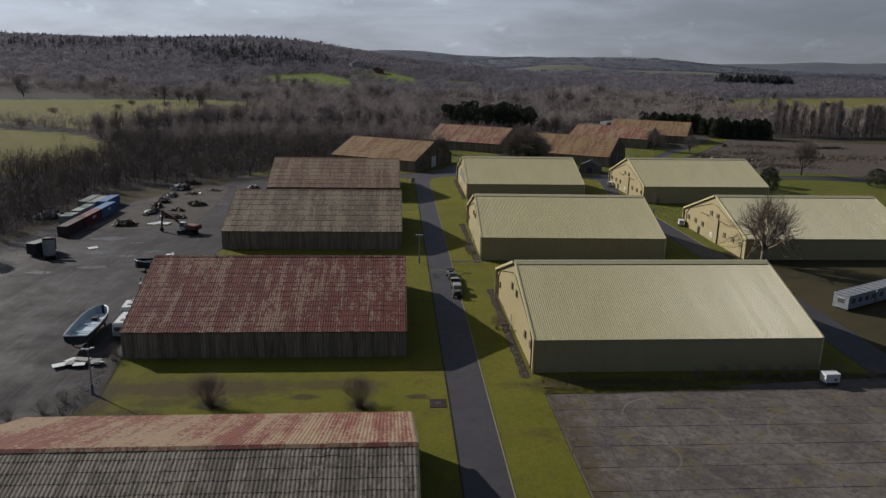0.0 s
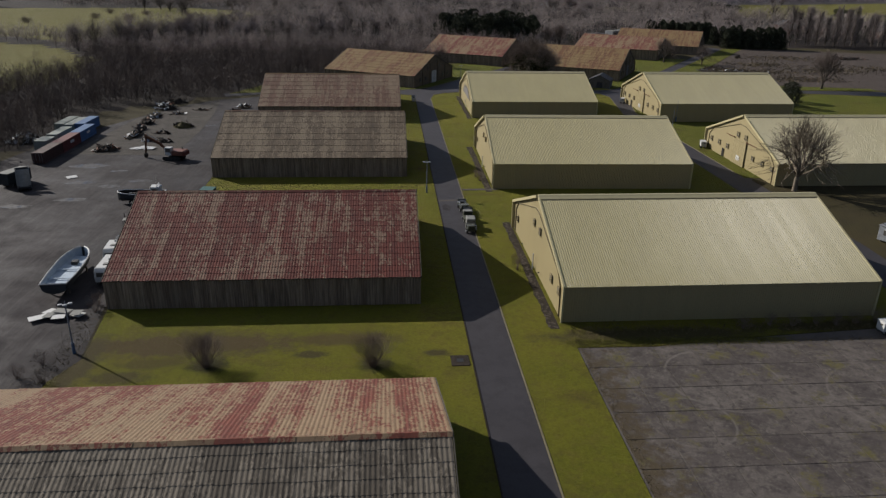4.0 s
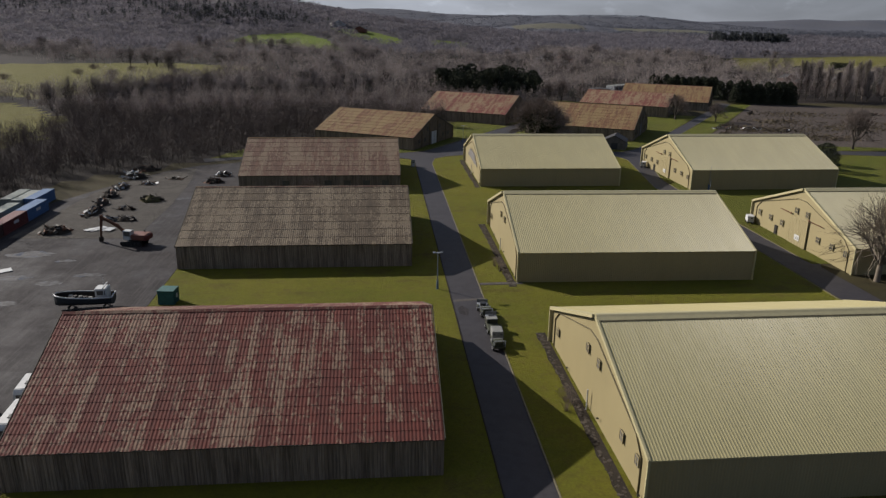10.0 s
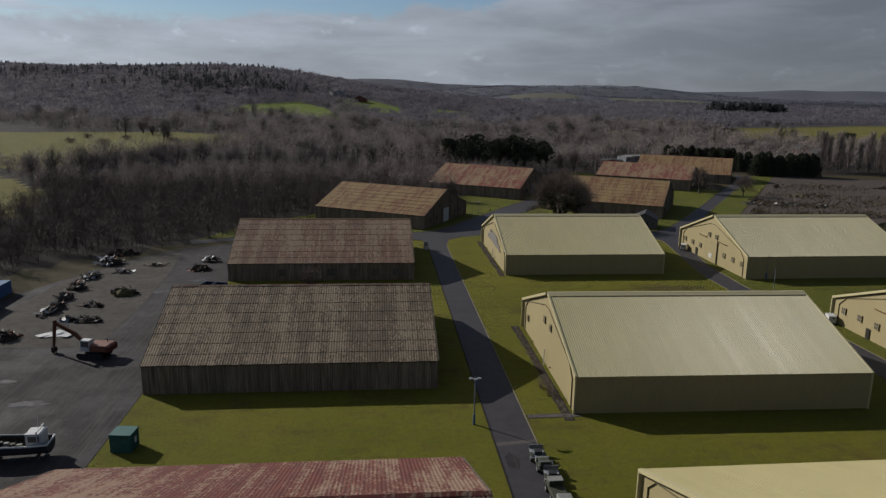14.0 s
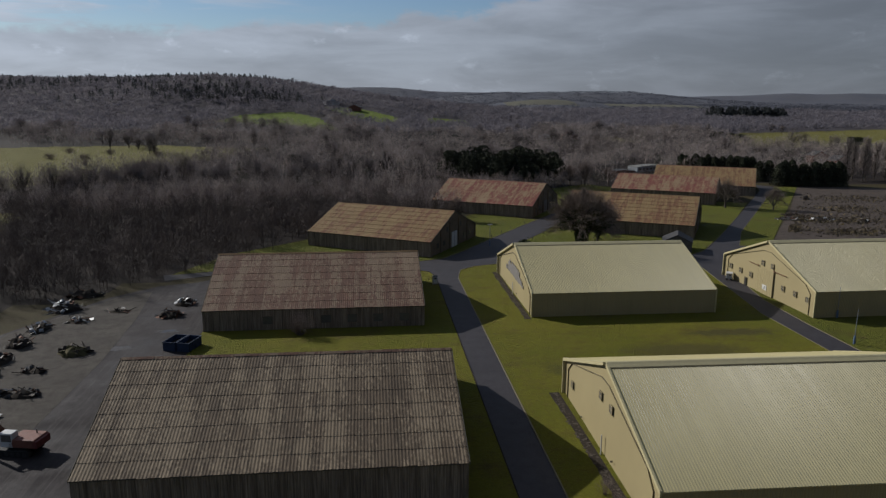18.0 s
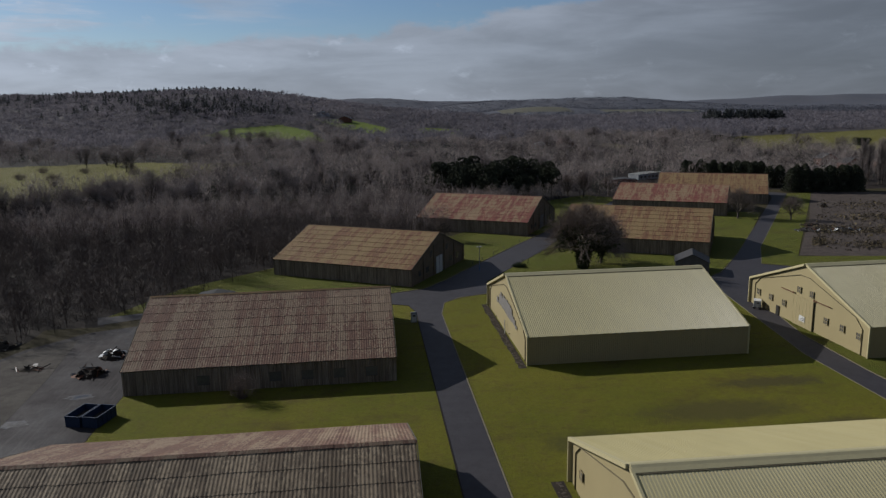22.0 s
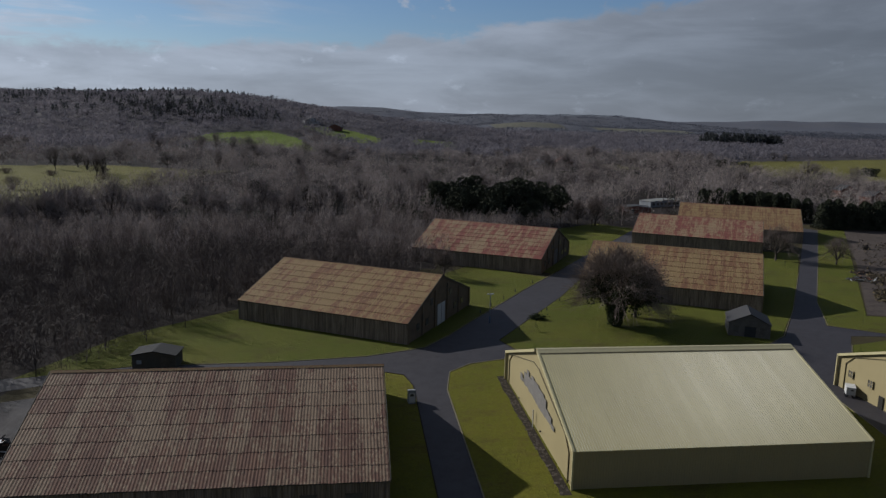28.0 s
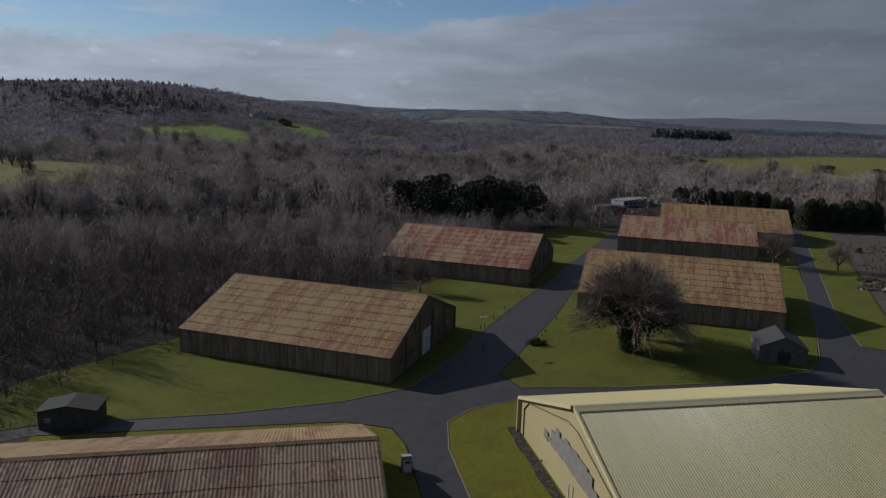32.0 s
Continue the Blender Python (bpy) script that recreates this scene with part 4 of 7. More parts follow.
def conifer(name, seed, h, wide, spot, label, group, n=900, cone=True, size=0.036, taper=0.75):
    rg = random.Random(seed)
    lobes = [(rg.uniform(0, 6.28), rg.uniform(0.75, 1.15)) for _ in range(7)]

    def place():
        z = rg.uniform(0.04, 1.0) ** (1.15 if cone else 0.8)
        a = rg.uniform(0, 2 * math.pi)
        k = 1 + 0.18 * math.sin(3 * a + 9 * z) + 0.12 * math.sin(17 * z)
        r = (wide / 2) * ((1 - z) ** taper if cone else math.sin(math.pi * min(1, 0.12 + 0.86 * z)) ** 0.6) * k * rg.uniform(0.6, 1.0)
        return (r * math.cos(a), r * math.sin(a), z * h)

    top = empty(name, spot, label, "tree", group)
    part("trunk", mesh_data("trunk", *segs_arrays([(Vector((0, 0, -0.2)), Vector((0, 0, h * 0.8)), h * 0.018, h * 0.006)], 6), (M["bark"],)), None, top)
    part("crown", mesh_data("crown", *clumps(rg, 2 * n, h * size, place), (M["evergreen"],)), None, top)
    return top


# ---- woodland: many trees joined ----
def wood_template(seed, wide, tall, sprays, size, slim, stems, girth, rise=0.1, mid=0.60, low=-0.75, shell=0.6):
    """A cheap bare tree: a few stems and a domed crown of twig sprays, as quads."""
    rg = random.Random(seed)
    segs = [(Vector((0, 0, -0.3)), Vector((rg.gauss(0, 0.2), rg.gauss(0, 0.2), tall * 0.45)), girth, girth * 0.7)]
    for _ in range(stems):
        a = rg.uniform(0, 6.28)
        r = wide * rg.uniform(0.1, 0.32)
        z = tall * rg.uniform(0.2, 0.45)
        segs.append((Vector((0, 0, z)), Vector((r * math.cos(a), r * math.sin(a), z + tall * rg.uniform(0.25, 0.5))), girth * 0.55, girth * 0.2))
    v1, f1 = segs_arrays(segs, 3)
    lobes = [(rg.uniform(0, 6.28), rg.uniform(0.1, 0.3)) for _ in range(3)]
    out = []
    for _ in range(sprays):
        a, u = rg.uniform(0, 6.28), rg.uniform(low, 1.0)
        k = rg.uniform(0.3, 1.0) ** shell * (1 + sum(g * math.cos(a - h) for h, g in lobes) * 0.5)
        flat_r = math.sqrt(max(0.02, 1 - u * u)) * wide / 2 * k
        c = Vector((math.cos(a) * flat_r, math.sin(a) * flat_r, tall * (mid + (1 - mid) * u * min(k, 1.05))))
        face = Vector((c.x, c.y, (c.z - tall * (mid - 0.12)) * 1.1)).normalized()
        loose = Vector((rg.gauss(0, 0.4), rg.gauss(0, 0.4), rg.gauss(rise, 0.4)))
        if rg.random() < 0.65:  # twigs that lie along the dome
            d = (Vector((0, 0, 1)) - face * face.z * 0.8 + loose * 1.2).normalized()
            w = d.cross(face + 0.5 * loose).normalized()
        else:  # twigs that stand out of it
            d = (face + loose).normalized()
            w = d.cross(Vector((rg.gauss(0, 1), rg.gauss(0, 1), rg.gauss(0, 1)))).normalized()
        l, b = size * rg.uniform(0.5, 1.1), size * slim * rg.uniform(0.6, 1.3)
        out += [c - d * l - w * b, c - d * l + w * b, c + d * l + w * b * 0.3, c + d * l - w * b * 0.3]
    v0 = np.array(out)
    return np.concatenate([v0, v1]), np.concatenate([np.arange(len(v0)).reshape(-1, 4), f1 + len(v0)])


def fir_template(seed, wide, tall, sprays, size):
    """A far conifer: drooping sprays round a stem, as quads."""
    rg = random.Random(seed)
    v1, f1 = segs_arrays([(Vector((0, 0, -0.5)), Vector((0, 0, tall * 0.9)), 0.25, 0.1)], 3)
    out = []
    for _ in range(sprays):
        z = rg.uniform(0.12, 1.0) ** 0.8
        a = rg.uniform(0, 6.28)
        r = wide / 2 * (1.04 - z) ** 0.8 * rg.uniform(0.3, 1.0)
        c = Vector((r * math.cos(a), r * math.sin(a), z * tall))
        d = Vector((math.cos(a) + rg.gauss(0, 0.3), math.sin(a) + rg.gauss(0, 0.3), rg.gauss(0.3, 0.4))).normalized()
        w = d.cross(Vector((rg.gauss(0, 1), rg.gauss(0, 1), rg.gauss(0, 1)))).normalized()
        l, b = size * rg.uniform(0.6, 1.2), size * 0.5 * rg.uniform(0.6, 1.2)
        out += [c - d * l - w * b, c - d * l + w * b, c + d * l + w * b * 0.2, c + d * l - w * b * 0.2]
    v0 = np.array(out)
    return np.concatenate([v0, v1]), np.concatenate([np.arange(len(v0)).reshape(-1, 4), f1 + len(v0)])


def scatter(name, templates, spots, mat, label, category):
    """spots: rows of x, y, z, turn, width factor, height factor."""
    rs = np.random.RandomState(5)
    pick = rs.randint(0, len(templates), len(spots))
    mats = mat if isinstance(mat, tuple) else (mat,)
    V, F, G, at = [], [], [], 0
    for k, (tv, tf) in enumerate(templates):
        s = spots[pick == k]
        if not len(s):
            continue
        c, n = np.cos(s[:, 3]), np.sin(s[:, 3])
        x = (tv[None, :, 0] * c[:, None] - tv[None, :, 1] * n[:, None]) * s[:, 4:5] + s[:, 0:1]
        y = (tv[None, :, 0] * n[:, None] + tv[None, :, 1] * c[:, None]) * s[:, 4:5] + s[:, 1:2]
        z = tv[None, :, 2] * s[:, 5:6] + s[:, 2:3]
        V.append(np.stack([x, y, z], -1).reshape(-1, 3))
        F.append((tf[None] + (np.arange(len(s)) * len(tv))[:, None, None] + at).reshape(-1, 4))
        G.append(np.full(len(s) * len(tf), k % len(mats), np.int32))
        at += len(s) * len(tv)
    V, F = np.concatenate(V), np.concatenate(F)
    me = bpy.data.meshes.new(name)
    me.vertices.add(len(V))
    me.vertices.foreach_set("co", V.ravel().astype(np.float32))
    me.loops.add(len(F) * 4)
    me.loops.foreach_set("vertex_index", F.ravel().astype(np.int32))
    me.polygons.add(len(F))
    me.polygons.foreach_set("loop_start", (np.arange(len(F)) * 4).astype(np.int32))
    me.polygons.foreach_set("loop_total", np.full(len(F), 4, np.int32))
    for one in mats:
        me.materials.append(one)
    me.polygons.foreach_set("material_index", np.concatenate(G))
    me.update(calc_edges=True)
    return tagged(new(name, me), label, category, kind="stuff")


CLEAR = [((-78, 318), (-40, 330), (-5, 350), (3, 368), (-40, 356), (-78, 338)), ((-130, 285), (-95, 290), (-95, 300), (-130, 296))]
OPEN_EAST = [((330, 330), (190, 350), (150, 362), (170, 392), (260, 370), (340, 345)), ((110, 345), (150, 362), (165, 420), (200, 440), (185, 450), (120, 410))]


def wood_spots():
    """Tree positions in three zones: beside the depot, over the valley, and on the far hills."""
    rs = np.random.RandomState(3)
    rows = []
    r = 70.0
    while r < 4500:
        s = 4.1 if r < 320 else (8.0 * (r / 320) ** 0.5 if r < 900 else 13.0 * r / 900)
        a0, a1 = math.radians(-62 if r < 300 else -38), math.radians(62 if r < 300 else 50)
        n = int((a1 - a0) * r / s)
        a = np.linspace(a0, a1, n) + rs.uniform(-0.6, 0.6, n) * s / r
        rr = r + rs.uniform(-0.6, 0.6, n) * s
        rows.append(np.stack([rr * np.sin(a), rr * np.cos(a) + 20, np.full(n, s), rr], -1))
        r += s
    p = np.concatenate(rows)
    x, y = p[:, 0], p[:, 1]
    keep = ~inside(x, y, DEPOT)
    for poly in list(FIELDS.values()) + CLEAR + OPEN_EAST:
        keep &= ~inside(x, y, poly)
    glade = np.sin(x / 61 + 1.3 * np.sin(y / 83)) + np.sin(y / 97 + 0.7) + 0.6 * np.sin((x + y) / 37)
    keep &= ~((p[:, 3] > 430) & (p[:, 3] < 1300) & (glade > 1.6))
    p = p[keep]
    n = len(p)
    grp = np.sin(p[:, 0] / 23 + 2 + np.sin(p[:, 1] / 31)) * np.sin(p[:, 1] / 27 + 1)
    near, far = p[:, 3] < 330, p[:, 3] + 90 * np.sin(p[:, 0] / 60) + 60 * np.sin(p[:, 0] / 23 + 1) >= 900
    wide = rs.uniform(0.75, 1.4, n) * np.where(far, p[:, 2] / 8.5, np.where(near, 1.0, 0.9 + 0.35 * (p[:, 3] - 330) / 600))
    tall = rs.uniform(0.7, 1.15, n) * (1 + 0.22 * grp)
    out = np.stack([p[:, 0], p[:, 1], height(p[:, 0], p[:, 1]) - 0.2, rs.uniform(0, 6.28, n), wide, tall], -1)
    edge = p[:, 3] > 2300
    return out[near], out[~near & ~far], out[far & ~edge], out[edge]


WOOD_NEAR, WOOD_MID, WOOD_FAR, WOOD_EDGE = wood_spots()
NEAR_KINDS = [wood_template(10 + k, (5.0, 6.5, 4.2, 7.0, 5.5, 4.6)[k], (9.6, 8.4, 10.6, 7.6, 9.0, 11.2)[k], 150, 0.9, 0.042, 6, 0.07, 0.45, 0.55, -0.95, 0.4) for k in range(6)]
# twig colour split by place: painted shade near the yard, painted haze beyond
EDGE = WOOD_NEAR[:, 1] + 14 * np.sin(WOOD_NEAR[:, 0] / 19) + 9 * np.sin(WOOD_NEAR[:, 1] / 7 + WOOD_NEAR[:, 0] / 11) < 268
scatter("woodland", NEAR_KINDS, WOOD_NEAR[EDGE], (M["wood_twig"], M["wood_dark"], M["wood_dark"]), "dense bare woodland beside the yard with shade-dark twigs", "woodland")
scatter("woodland", NEAR_KINDS, WOOD_NEAR[~EDGE], (M["wood_pale"], M["wood_twig"], M["mid_twig"]), "bare woodland behind with haze-pale twigs", "woodland")
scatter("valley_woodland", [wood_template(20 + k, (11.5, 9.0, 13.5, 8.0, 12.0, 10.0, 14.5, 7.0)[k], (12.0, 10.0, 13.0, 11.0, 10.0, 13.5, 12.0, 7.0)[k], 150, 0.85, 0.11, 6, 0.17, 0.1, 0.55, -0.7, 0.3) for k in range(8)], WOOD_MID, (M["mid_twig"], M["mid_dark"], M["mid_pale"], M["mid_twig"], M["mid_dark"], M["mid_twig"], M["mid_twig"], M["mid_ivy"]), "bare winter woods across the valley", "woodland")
scatter("far_woodland", [wood_template(30 + k, 11.5, 10.0, 58, 1.4, 0.22, 0, 0.10, 0.5, 0.55, -0.5, 0.4) for k in range(6)], WOOD_FAR, (M["far_twig"], M["far_dark"], M["far_twig"]), "bare winter woods with haze-purple colour on the hills", "woodland")
scatter("distant_woodland", [wood_template(36 + k, 10.5, 9.0, 20, 1.7, 0.2, 0, 0.10, 1.5) for k in range(4)], WOOD_EDGE, M["distant_twig"], "distant woods with haze-blue colour on the far hills", "woodland")


def plantation_spots():
    """Conifers on the hill: a thin line along the crest and close stands on the slopes and in the valley."""
    rs = np.random.RandomState(8)
    x0 = rs.uniform(-1500, -60, 420)
    crest = np.stack([x0, 1625 + (x0 + 800) * 0.06 - np.where(x0 > -480, 150, 0) + rs.normal(0, 40, 420)], -1)
    stands = [crest]
    for cx, cy, sx, sy, n in ((-300, 1190, 70, 40, 150), (-215, 1130, 60, 26, 110), (-620, 1330, 130, 40, 150), (-430, 1420, 90, 40, 110), (-950, 1400, 170, 50, 130), (-255, 1400, 40, 40, 60)):
        stands.append(np.stack([rs.normal(cx, sx, n), rs.normal(cy, sy, n)], -1))
    x1 = rs.uniform(640, 790, 170)
    stands.append(np.stack([x1, 1330 + (x1 - 640) * 0.1 + rs.uniform(-35, 35, 170)], -1))
    p = np.concatenate(stands)
    n = len(p)
    small = np.where(np.arange(n) < 420, 0.60, np.where(np.arange(n) < n - 170, 0.62, 1.15))
    return np.stack([p[:, 0], p[:, 1], height(p[:, 0], p[:, 1]) - 0.5, rs.uniform(0, 6.28, n), small * rs.uniform(0.7, 1.3, n), small * rs.uniform(0.75, 1.25, n)], -1)


scatter("conifer_plantation", [fir_template(90 + k, 11.0, 19.0, 80, 1.7) for k in range(4)], plantation_spots(), M["plantation"], "dark conifer plantations on the wooded hill", "woodland")


# ---- single trees and bushes ----
def ivied(top, segs, rg, n, size, low=0.02, high=0.55, hgt=12, loose=1.0, column=0.0):
    """Ivy round the trunk and the lower limbs."""
    thick = [s for s in segs if s[2] > 0.05 and s[0].z < hgt * high]

    def place():
        if rg.random() < column:  # the dense sleeve round the bole, wider where the limbs part
            z = rg.uniform(0.1, 0.55) * hgt * rg.uniform(0.1, 1.0)
            r = 0.75 + 0.30 * z * math.sqrt(rg.random()) + rg.gauss(0, 0.25)
            a = rg.uniform(0, 6.283)
            return (r * math.cos(a), r * math.sin(a), z)
        p, q, a, b = rg.choice(thick)
        k = rg.random()
        c = p.lerp(q, k)
        r = a + 0.9 * loose * (1 - c.z / hgt)
        return (c.x + rg.gauss(0, r * 0.55), c.y + rg.gauss(0, r * 0.55), max(0.1, c.z + rg.gauss(0, 0.3)))

    part("ivy", mesh_data("ivy", *clumps(rg, n, size, place), (M["ivy"],)), None, top, "dark green ivy")


def round_tree(name, seed, h, w, spot, label, group="", limbs=12, n=300, bole=0.17, low=0.28, twigs=8, thick=1.0, twig=None, bark=None):
    """A bare round-headed tree: a bole, spreading limbs, branches out to a dome, and twigs. Returns the tree and its limbs."""
    rg = random.Random(seed)
    base = Vector((0, 0, bole * h))

    def dome(a, u, k):
        return Vector((math.cos(a) * w / 2 * u * k, math.sin(a) * w / 2 * u * k, h * (low + (0.97 - low) * math.sqrt(max(0.0, 1 - u * u)) * k)))

    wood = [(Vector((0, 0, -0.2)), base * 0.6, 0.036 * h * thick, 0.030 * h * thick), (base * 0.6, base, 0.030 * h * thick, 0.028 * h * thick)]
    arms, fine = [], []
    for i in range(limbs):
        a, u = 6.283 * i / limbs * 2.4 + rg.gauss(0, 0.3), math.sqrt((i + 0.5) / limbs) * 0.93
        tip = dome(a, u, 0.68)
        m1 = base.lerp(tip, 0.4) + Vector((rg.gauss(0, 0.03), rg.gauss(0, 0.03), 0.01)) * h
        m2 = base.lerp(tip, 0.72) + Vector((rg.gauss(0, 0.03), rg.gauss(0, 0.03), 0.03)) * h
        r = 0.015 * h * thick
        wood += [(base, m1, r, 0.8 * r), (m1, m2, 0.8 * r, 0.55 * r), (m2, tip, 0.55 * r, 0.35 * r)]
        arms.append((a, u, (m1, m2, tip)))
    for _ in range(n):
        a, u, (m1, m2, tip) = rg.choice(arms)
        f = rg.random()
        p = m1.lerp(m2, 2 * f) if f < 0.5 else m2.lerp(tip, 2 * f - 1)
        e = dome(a + rg.gauss(0, 0.38), min(1.0, max(0.0, u + rg.gauss(0, 0.22))), rg.uniform(0.78, 1.04))
        mid = p.lerp(e, 0.5) + Vector((rg.gauss(0, 0.025), rg.gauss(0, 0.025), rg.gauss(0.01, 0.02))) * h
        wood.append((p, mid, 0.0048 * h * thick, 0.003 * h * thick))
        fine.append((mid, e, 0.003 * h * thick, 0.0016 * h))
        for _ in range(twigs):
            q = mid.lerp(e, rg.uniform(0.0, 1.0)) if rg.random() < 0.75 else p.lerp(mid, rg.random())
            d = (e - p).normalized() + Vector((rg.gauss(0, 0.6), rg.gauss(0, 0.6), rg.gauss(0.1, 0.5)))
            x = q + d * h * rg.uniform(0.04, 0.09)
            fine += [(q, x, 0.0015 * h, 0.0011 * h), (x, x + (d + Vector((rg.gauss(0, 0.7), rg.gauss(0, 0.7), rg.gauss(0, 0.4)))) * h * 0.035, 0.0011 * h, 0.0007 * h)]
    top = empty(name, spot, label, "tree", group)
    part("trunk", mesh_data("trunk", *segs_arrays(wood, 6), (bark or M["bark"],), smooth=True), None, top)
    part("crown", mesh_data("crown", *segs_arrays(fine, 3), (twig or M["twig"],)), None, top)
    return top, wood


OAK, _ = round_tree("oak_tree", 4, 15.6, 19.5, pose(82.5, 52, 0), "large bare spreading oak in front of a cream shed", limbs=15, n=250, bole=0.2, low=0.24, twigs=6, twig=M["oak_twig"], bark=M["oak_bark"])
IVY_TREE, segs = round_tree("ivy_clad_tree", 8, 17.0, 22.5, pose(52.3, 197.8, 0), "broad bare tree with an ivy-clad trunk on the lawn", limbs=18, n=760, bole=0.16, low=0.26, twigs=9)
ivied(IVY_TREE, segs, random.Random(2), 16000, 0.29, high=0.66, hgt=15.5, loose=1.9, column=0.35)
SECOND, segs = round_tree("lawn_tree", 15, 12.5, 17.5, pose(59.5, 204.5, 0), "bare tree behind the ivy-clad one on the lawn", limbs=14, n=420, twigs=9)
ivied(SECOND, segs, random.Random(7), 500, 0.3, high=0.3, hgt=12)
for seed, h, w, x, y, text in ((21, 8.5, 8.5, 20.5, 246, "small bare tree beside the crooked brown shed"), (22, 11.5, 14.5, 134, 270, "bare round tree in front of the far sheds"),
                               (23, 9.0, 11.5, 150.6, 262.8, "bare round tree on the road verge"), (25, 15, 17, 169, 189, "large bare tree beyond the cream sheds"),
                               (26, 9, 10, 112, 351, "bare tree on the far lawn"), (27, 10, 12, 92, 352, "bare tree at the edge of the pines"),
                               (28, 12, 13, 98, 346, "bare tree on the far lawn")):
    round_tree("bare_tree", seed, h, w, pose(x, y, 0), text, "bare trees", limbs=11, n=220, twigs=8, low=0.2)

# poplars and a line of riverside trees
def poplar(seed, h, w, spot, label):
    """A narrow tree: one stem and many steep branches with twigs."""
    rg = random.Random(seed)
    wood = [(Vector((0, 0, -0.3)), Vector((0, 0, 0.5 * h)), 0.016 * h, 0.010 * h), (Vector((0, 0, 0.5 * h)), Vector((0, 0, 0.96 * h)), 0.010 * h, 0.002 * h)]
    fine = []
    for _ in range(150):
        z = rg.uniform(0.05, 0.88)
        a = rg.uniform(0, 6.283)
        out = w / 2 * rg.uniform(0.5, 1.0) * (1.0 - 0.55 * max(0.0, z - 0.3) / 0.7)
        p = Vector((0, 0, z * h))
        e = Vector((math.cos(a) * out, math.sin(a) * out, min(0.99 * h, (z + rg.uniform(0.10, 0.22)) * h)))
        q = p.lerp(e, 0.5) + Vector((math.cos(a), math.sin(a), -0.6)) * 0.25 * out
        wood += [(p, q, 0.0035 * h, 0.0022 * h), (q, e, 0.0022 * h, 0.0012 * h)]
        for _ in range(7):
            g = q.lerp(e, rg.uniform(-0.3, 1.0))
            d = Vector((math.cos(a) * 0.3 + rg.gauss(0, 0.25), math.sin(a) * 0.3 + rg.gauss(0, 0.25), 1.0)) * h * rg.uniform(0.04, 0.09)
            fine.append((g, g + d, 0.0018 * h, 0.0011 * h))
    top = empty("poplar", spot, label, "tree", "poplar row")
    part("trunk", mesh_data("trunk", *segs_arrays(wood, 5), (M["bark"],), smooth=True), None, top)
    part("crown", mesh_data("crown", *segs_arrays(fine, 3), (M["mid_twig"],)), None, top)
    return top


POP = [poplar(41 + k, 23 - 2 * k, 6.0 - k, pose(247 + 6 * k, 358 + 3 * k, 0), "tall narrow bare poplar in a row") for k in range(2)]
rg = random.Random(9)
for k in range(20):
    copy_thing(POP[k % 2], pose(258 + 4.4 * k + rg.uniform(-1.5, 1.5), 359 + rg.uniform(-5, 9), 0, 0, 0, rg.uniform(0, 360)) @ Matrix.Diagonal((1, 1, rg.uniform(0.78, 1.05), 1)))
RIVER = [round_tree("riverside_tree", 51 + k, 15.0 + k, 12.0 + k, pose(-122 + 9 * k, 314 + 5 * k, 0), "tall bare tree along the stream", "riverside trees", limbs=9, n=110, bole=0.14, low=0.2, twigs=6, twig=M["mid_twig"])[0] for k in range(3)]
line = ((-160, 300), (-122, 313), (-99, 345), (-63, 341), (-31, 376), (11, 420), (60, 470))
for k in range(46):
    t = k / 46 * (len(line) - 1)
    i, f = int(t), t - int(t)
    x, y = (line[i][0] * (1 - f) + line[i + 1][0] * f, line[i][1] * (1 - f) + line[i + 1][1] * f)
    copy_thing(RIVER[k % 3], pose(x + rg.gauss(0, 5), y + rg.gauss(0, 6), -0.1, 0, 0, rg.uniform(0, 360)) @ Matrix.Diagonal((rg.uniform(0.7, 1.2), rg.uniform(0.7, 1.2), rg.uniform(0.65, 1.1), 1)))

# scattered trees over the valley
for k in range(120):
    x, y = (rg.uniform(-60, 620), rg.uniform(395, 900)) if k < 85 else (rg.uniform(-420, -80), rg.uniform(560, 900))
    if inside(np.array([x]), np.array([y]), FIELDS["pasture_c"])[0] and k % 3:
        continue
    o = copy_thing(RIVER[k % 3], Matrix.Translation((x, y, float(height(x, y)) - 0.2)) @ pose(0, 0, 0, 0, 0, rg.uniform(0, 360)) @ Matrix.Diagonal((rg.uniform(0.8, 1.5), rg.uniform(0.8, 1.5), rg.uniform(0.7, 1.15), 1)))
    tagged(o, "bare tree standing over the valley woods", "tree", "valley trees")

# evergreens
def broad_pine(seed, h, w, spot, label, group, n=2600):
    """A dark pine with a broad crown of rounded, overlapping lobes."""
    rg = random.Random(seed)
    lobes = [(Vector((rg.gauss(0, 0.20) * w, rg.gauss(0, 0.20) * w, h * rg.uniform(0.34, 0.80))), w * rg.uniform(0.20, 0.34), h * rg.uniform(0.12, 0.20)) for _ in range(9)]

    def place():
        c, r, v = rg.choice(lobes)
        d = Vector((rg.gauss(0, 1), rg.gauss(0, 1), rg.gauss(0.25, 1))).normalized() * rg.uniform(0.75, 1.0)
        return (c.x + d.x * r, c.y + d.y * r, max(0.4, c.z + d.z * v))

    top = empty("pine_tree", spot, label, "tree", group)
    part("trunk", mesh_data("trunk", *segs_arrays([(Vector((0, 0, -0.2)), Vector((0, 0, h * 0.7)), h * 0.022, h * 0.008)], 6), (M["bark"],)), None, top)
    part("crown", mesh_data("crown", *clumps(rg, n, h * 0.032, place), (M["evergreen"],)), None, top)
    return top


PINES = [broad_pine(61 + k, 19 - 2 * k, 15 + k, pose(35 + 8 * k, 350 + 3 * k, 0), "dark broad pine in the copse behind the red shed", "pine copse") for k in range(2)]
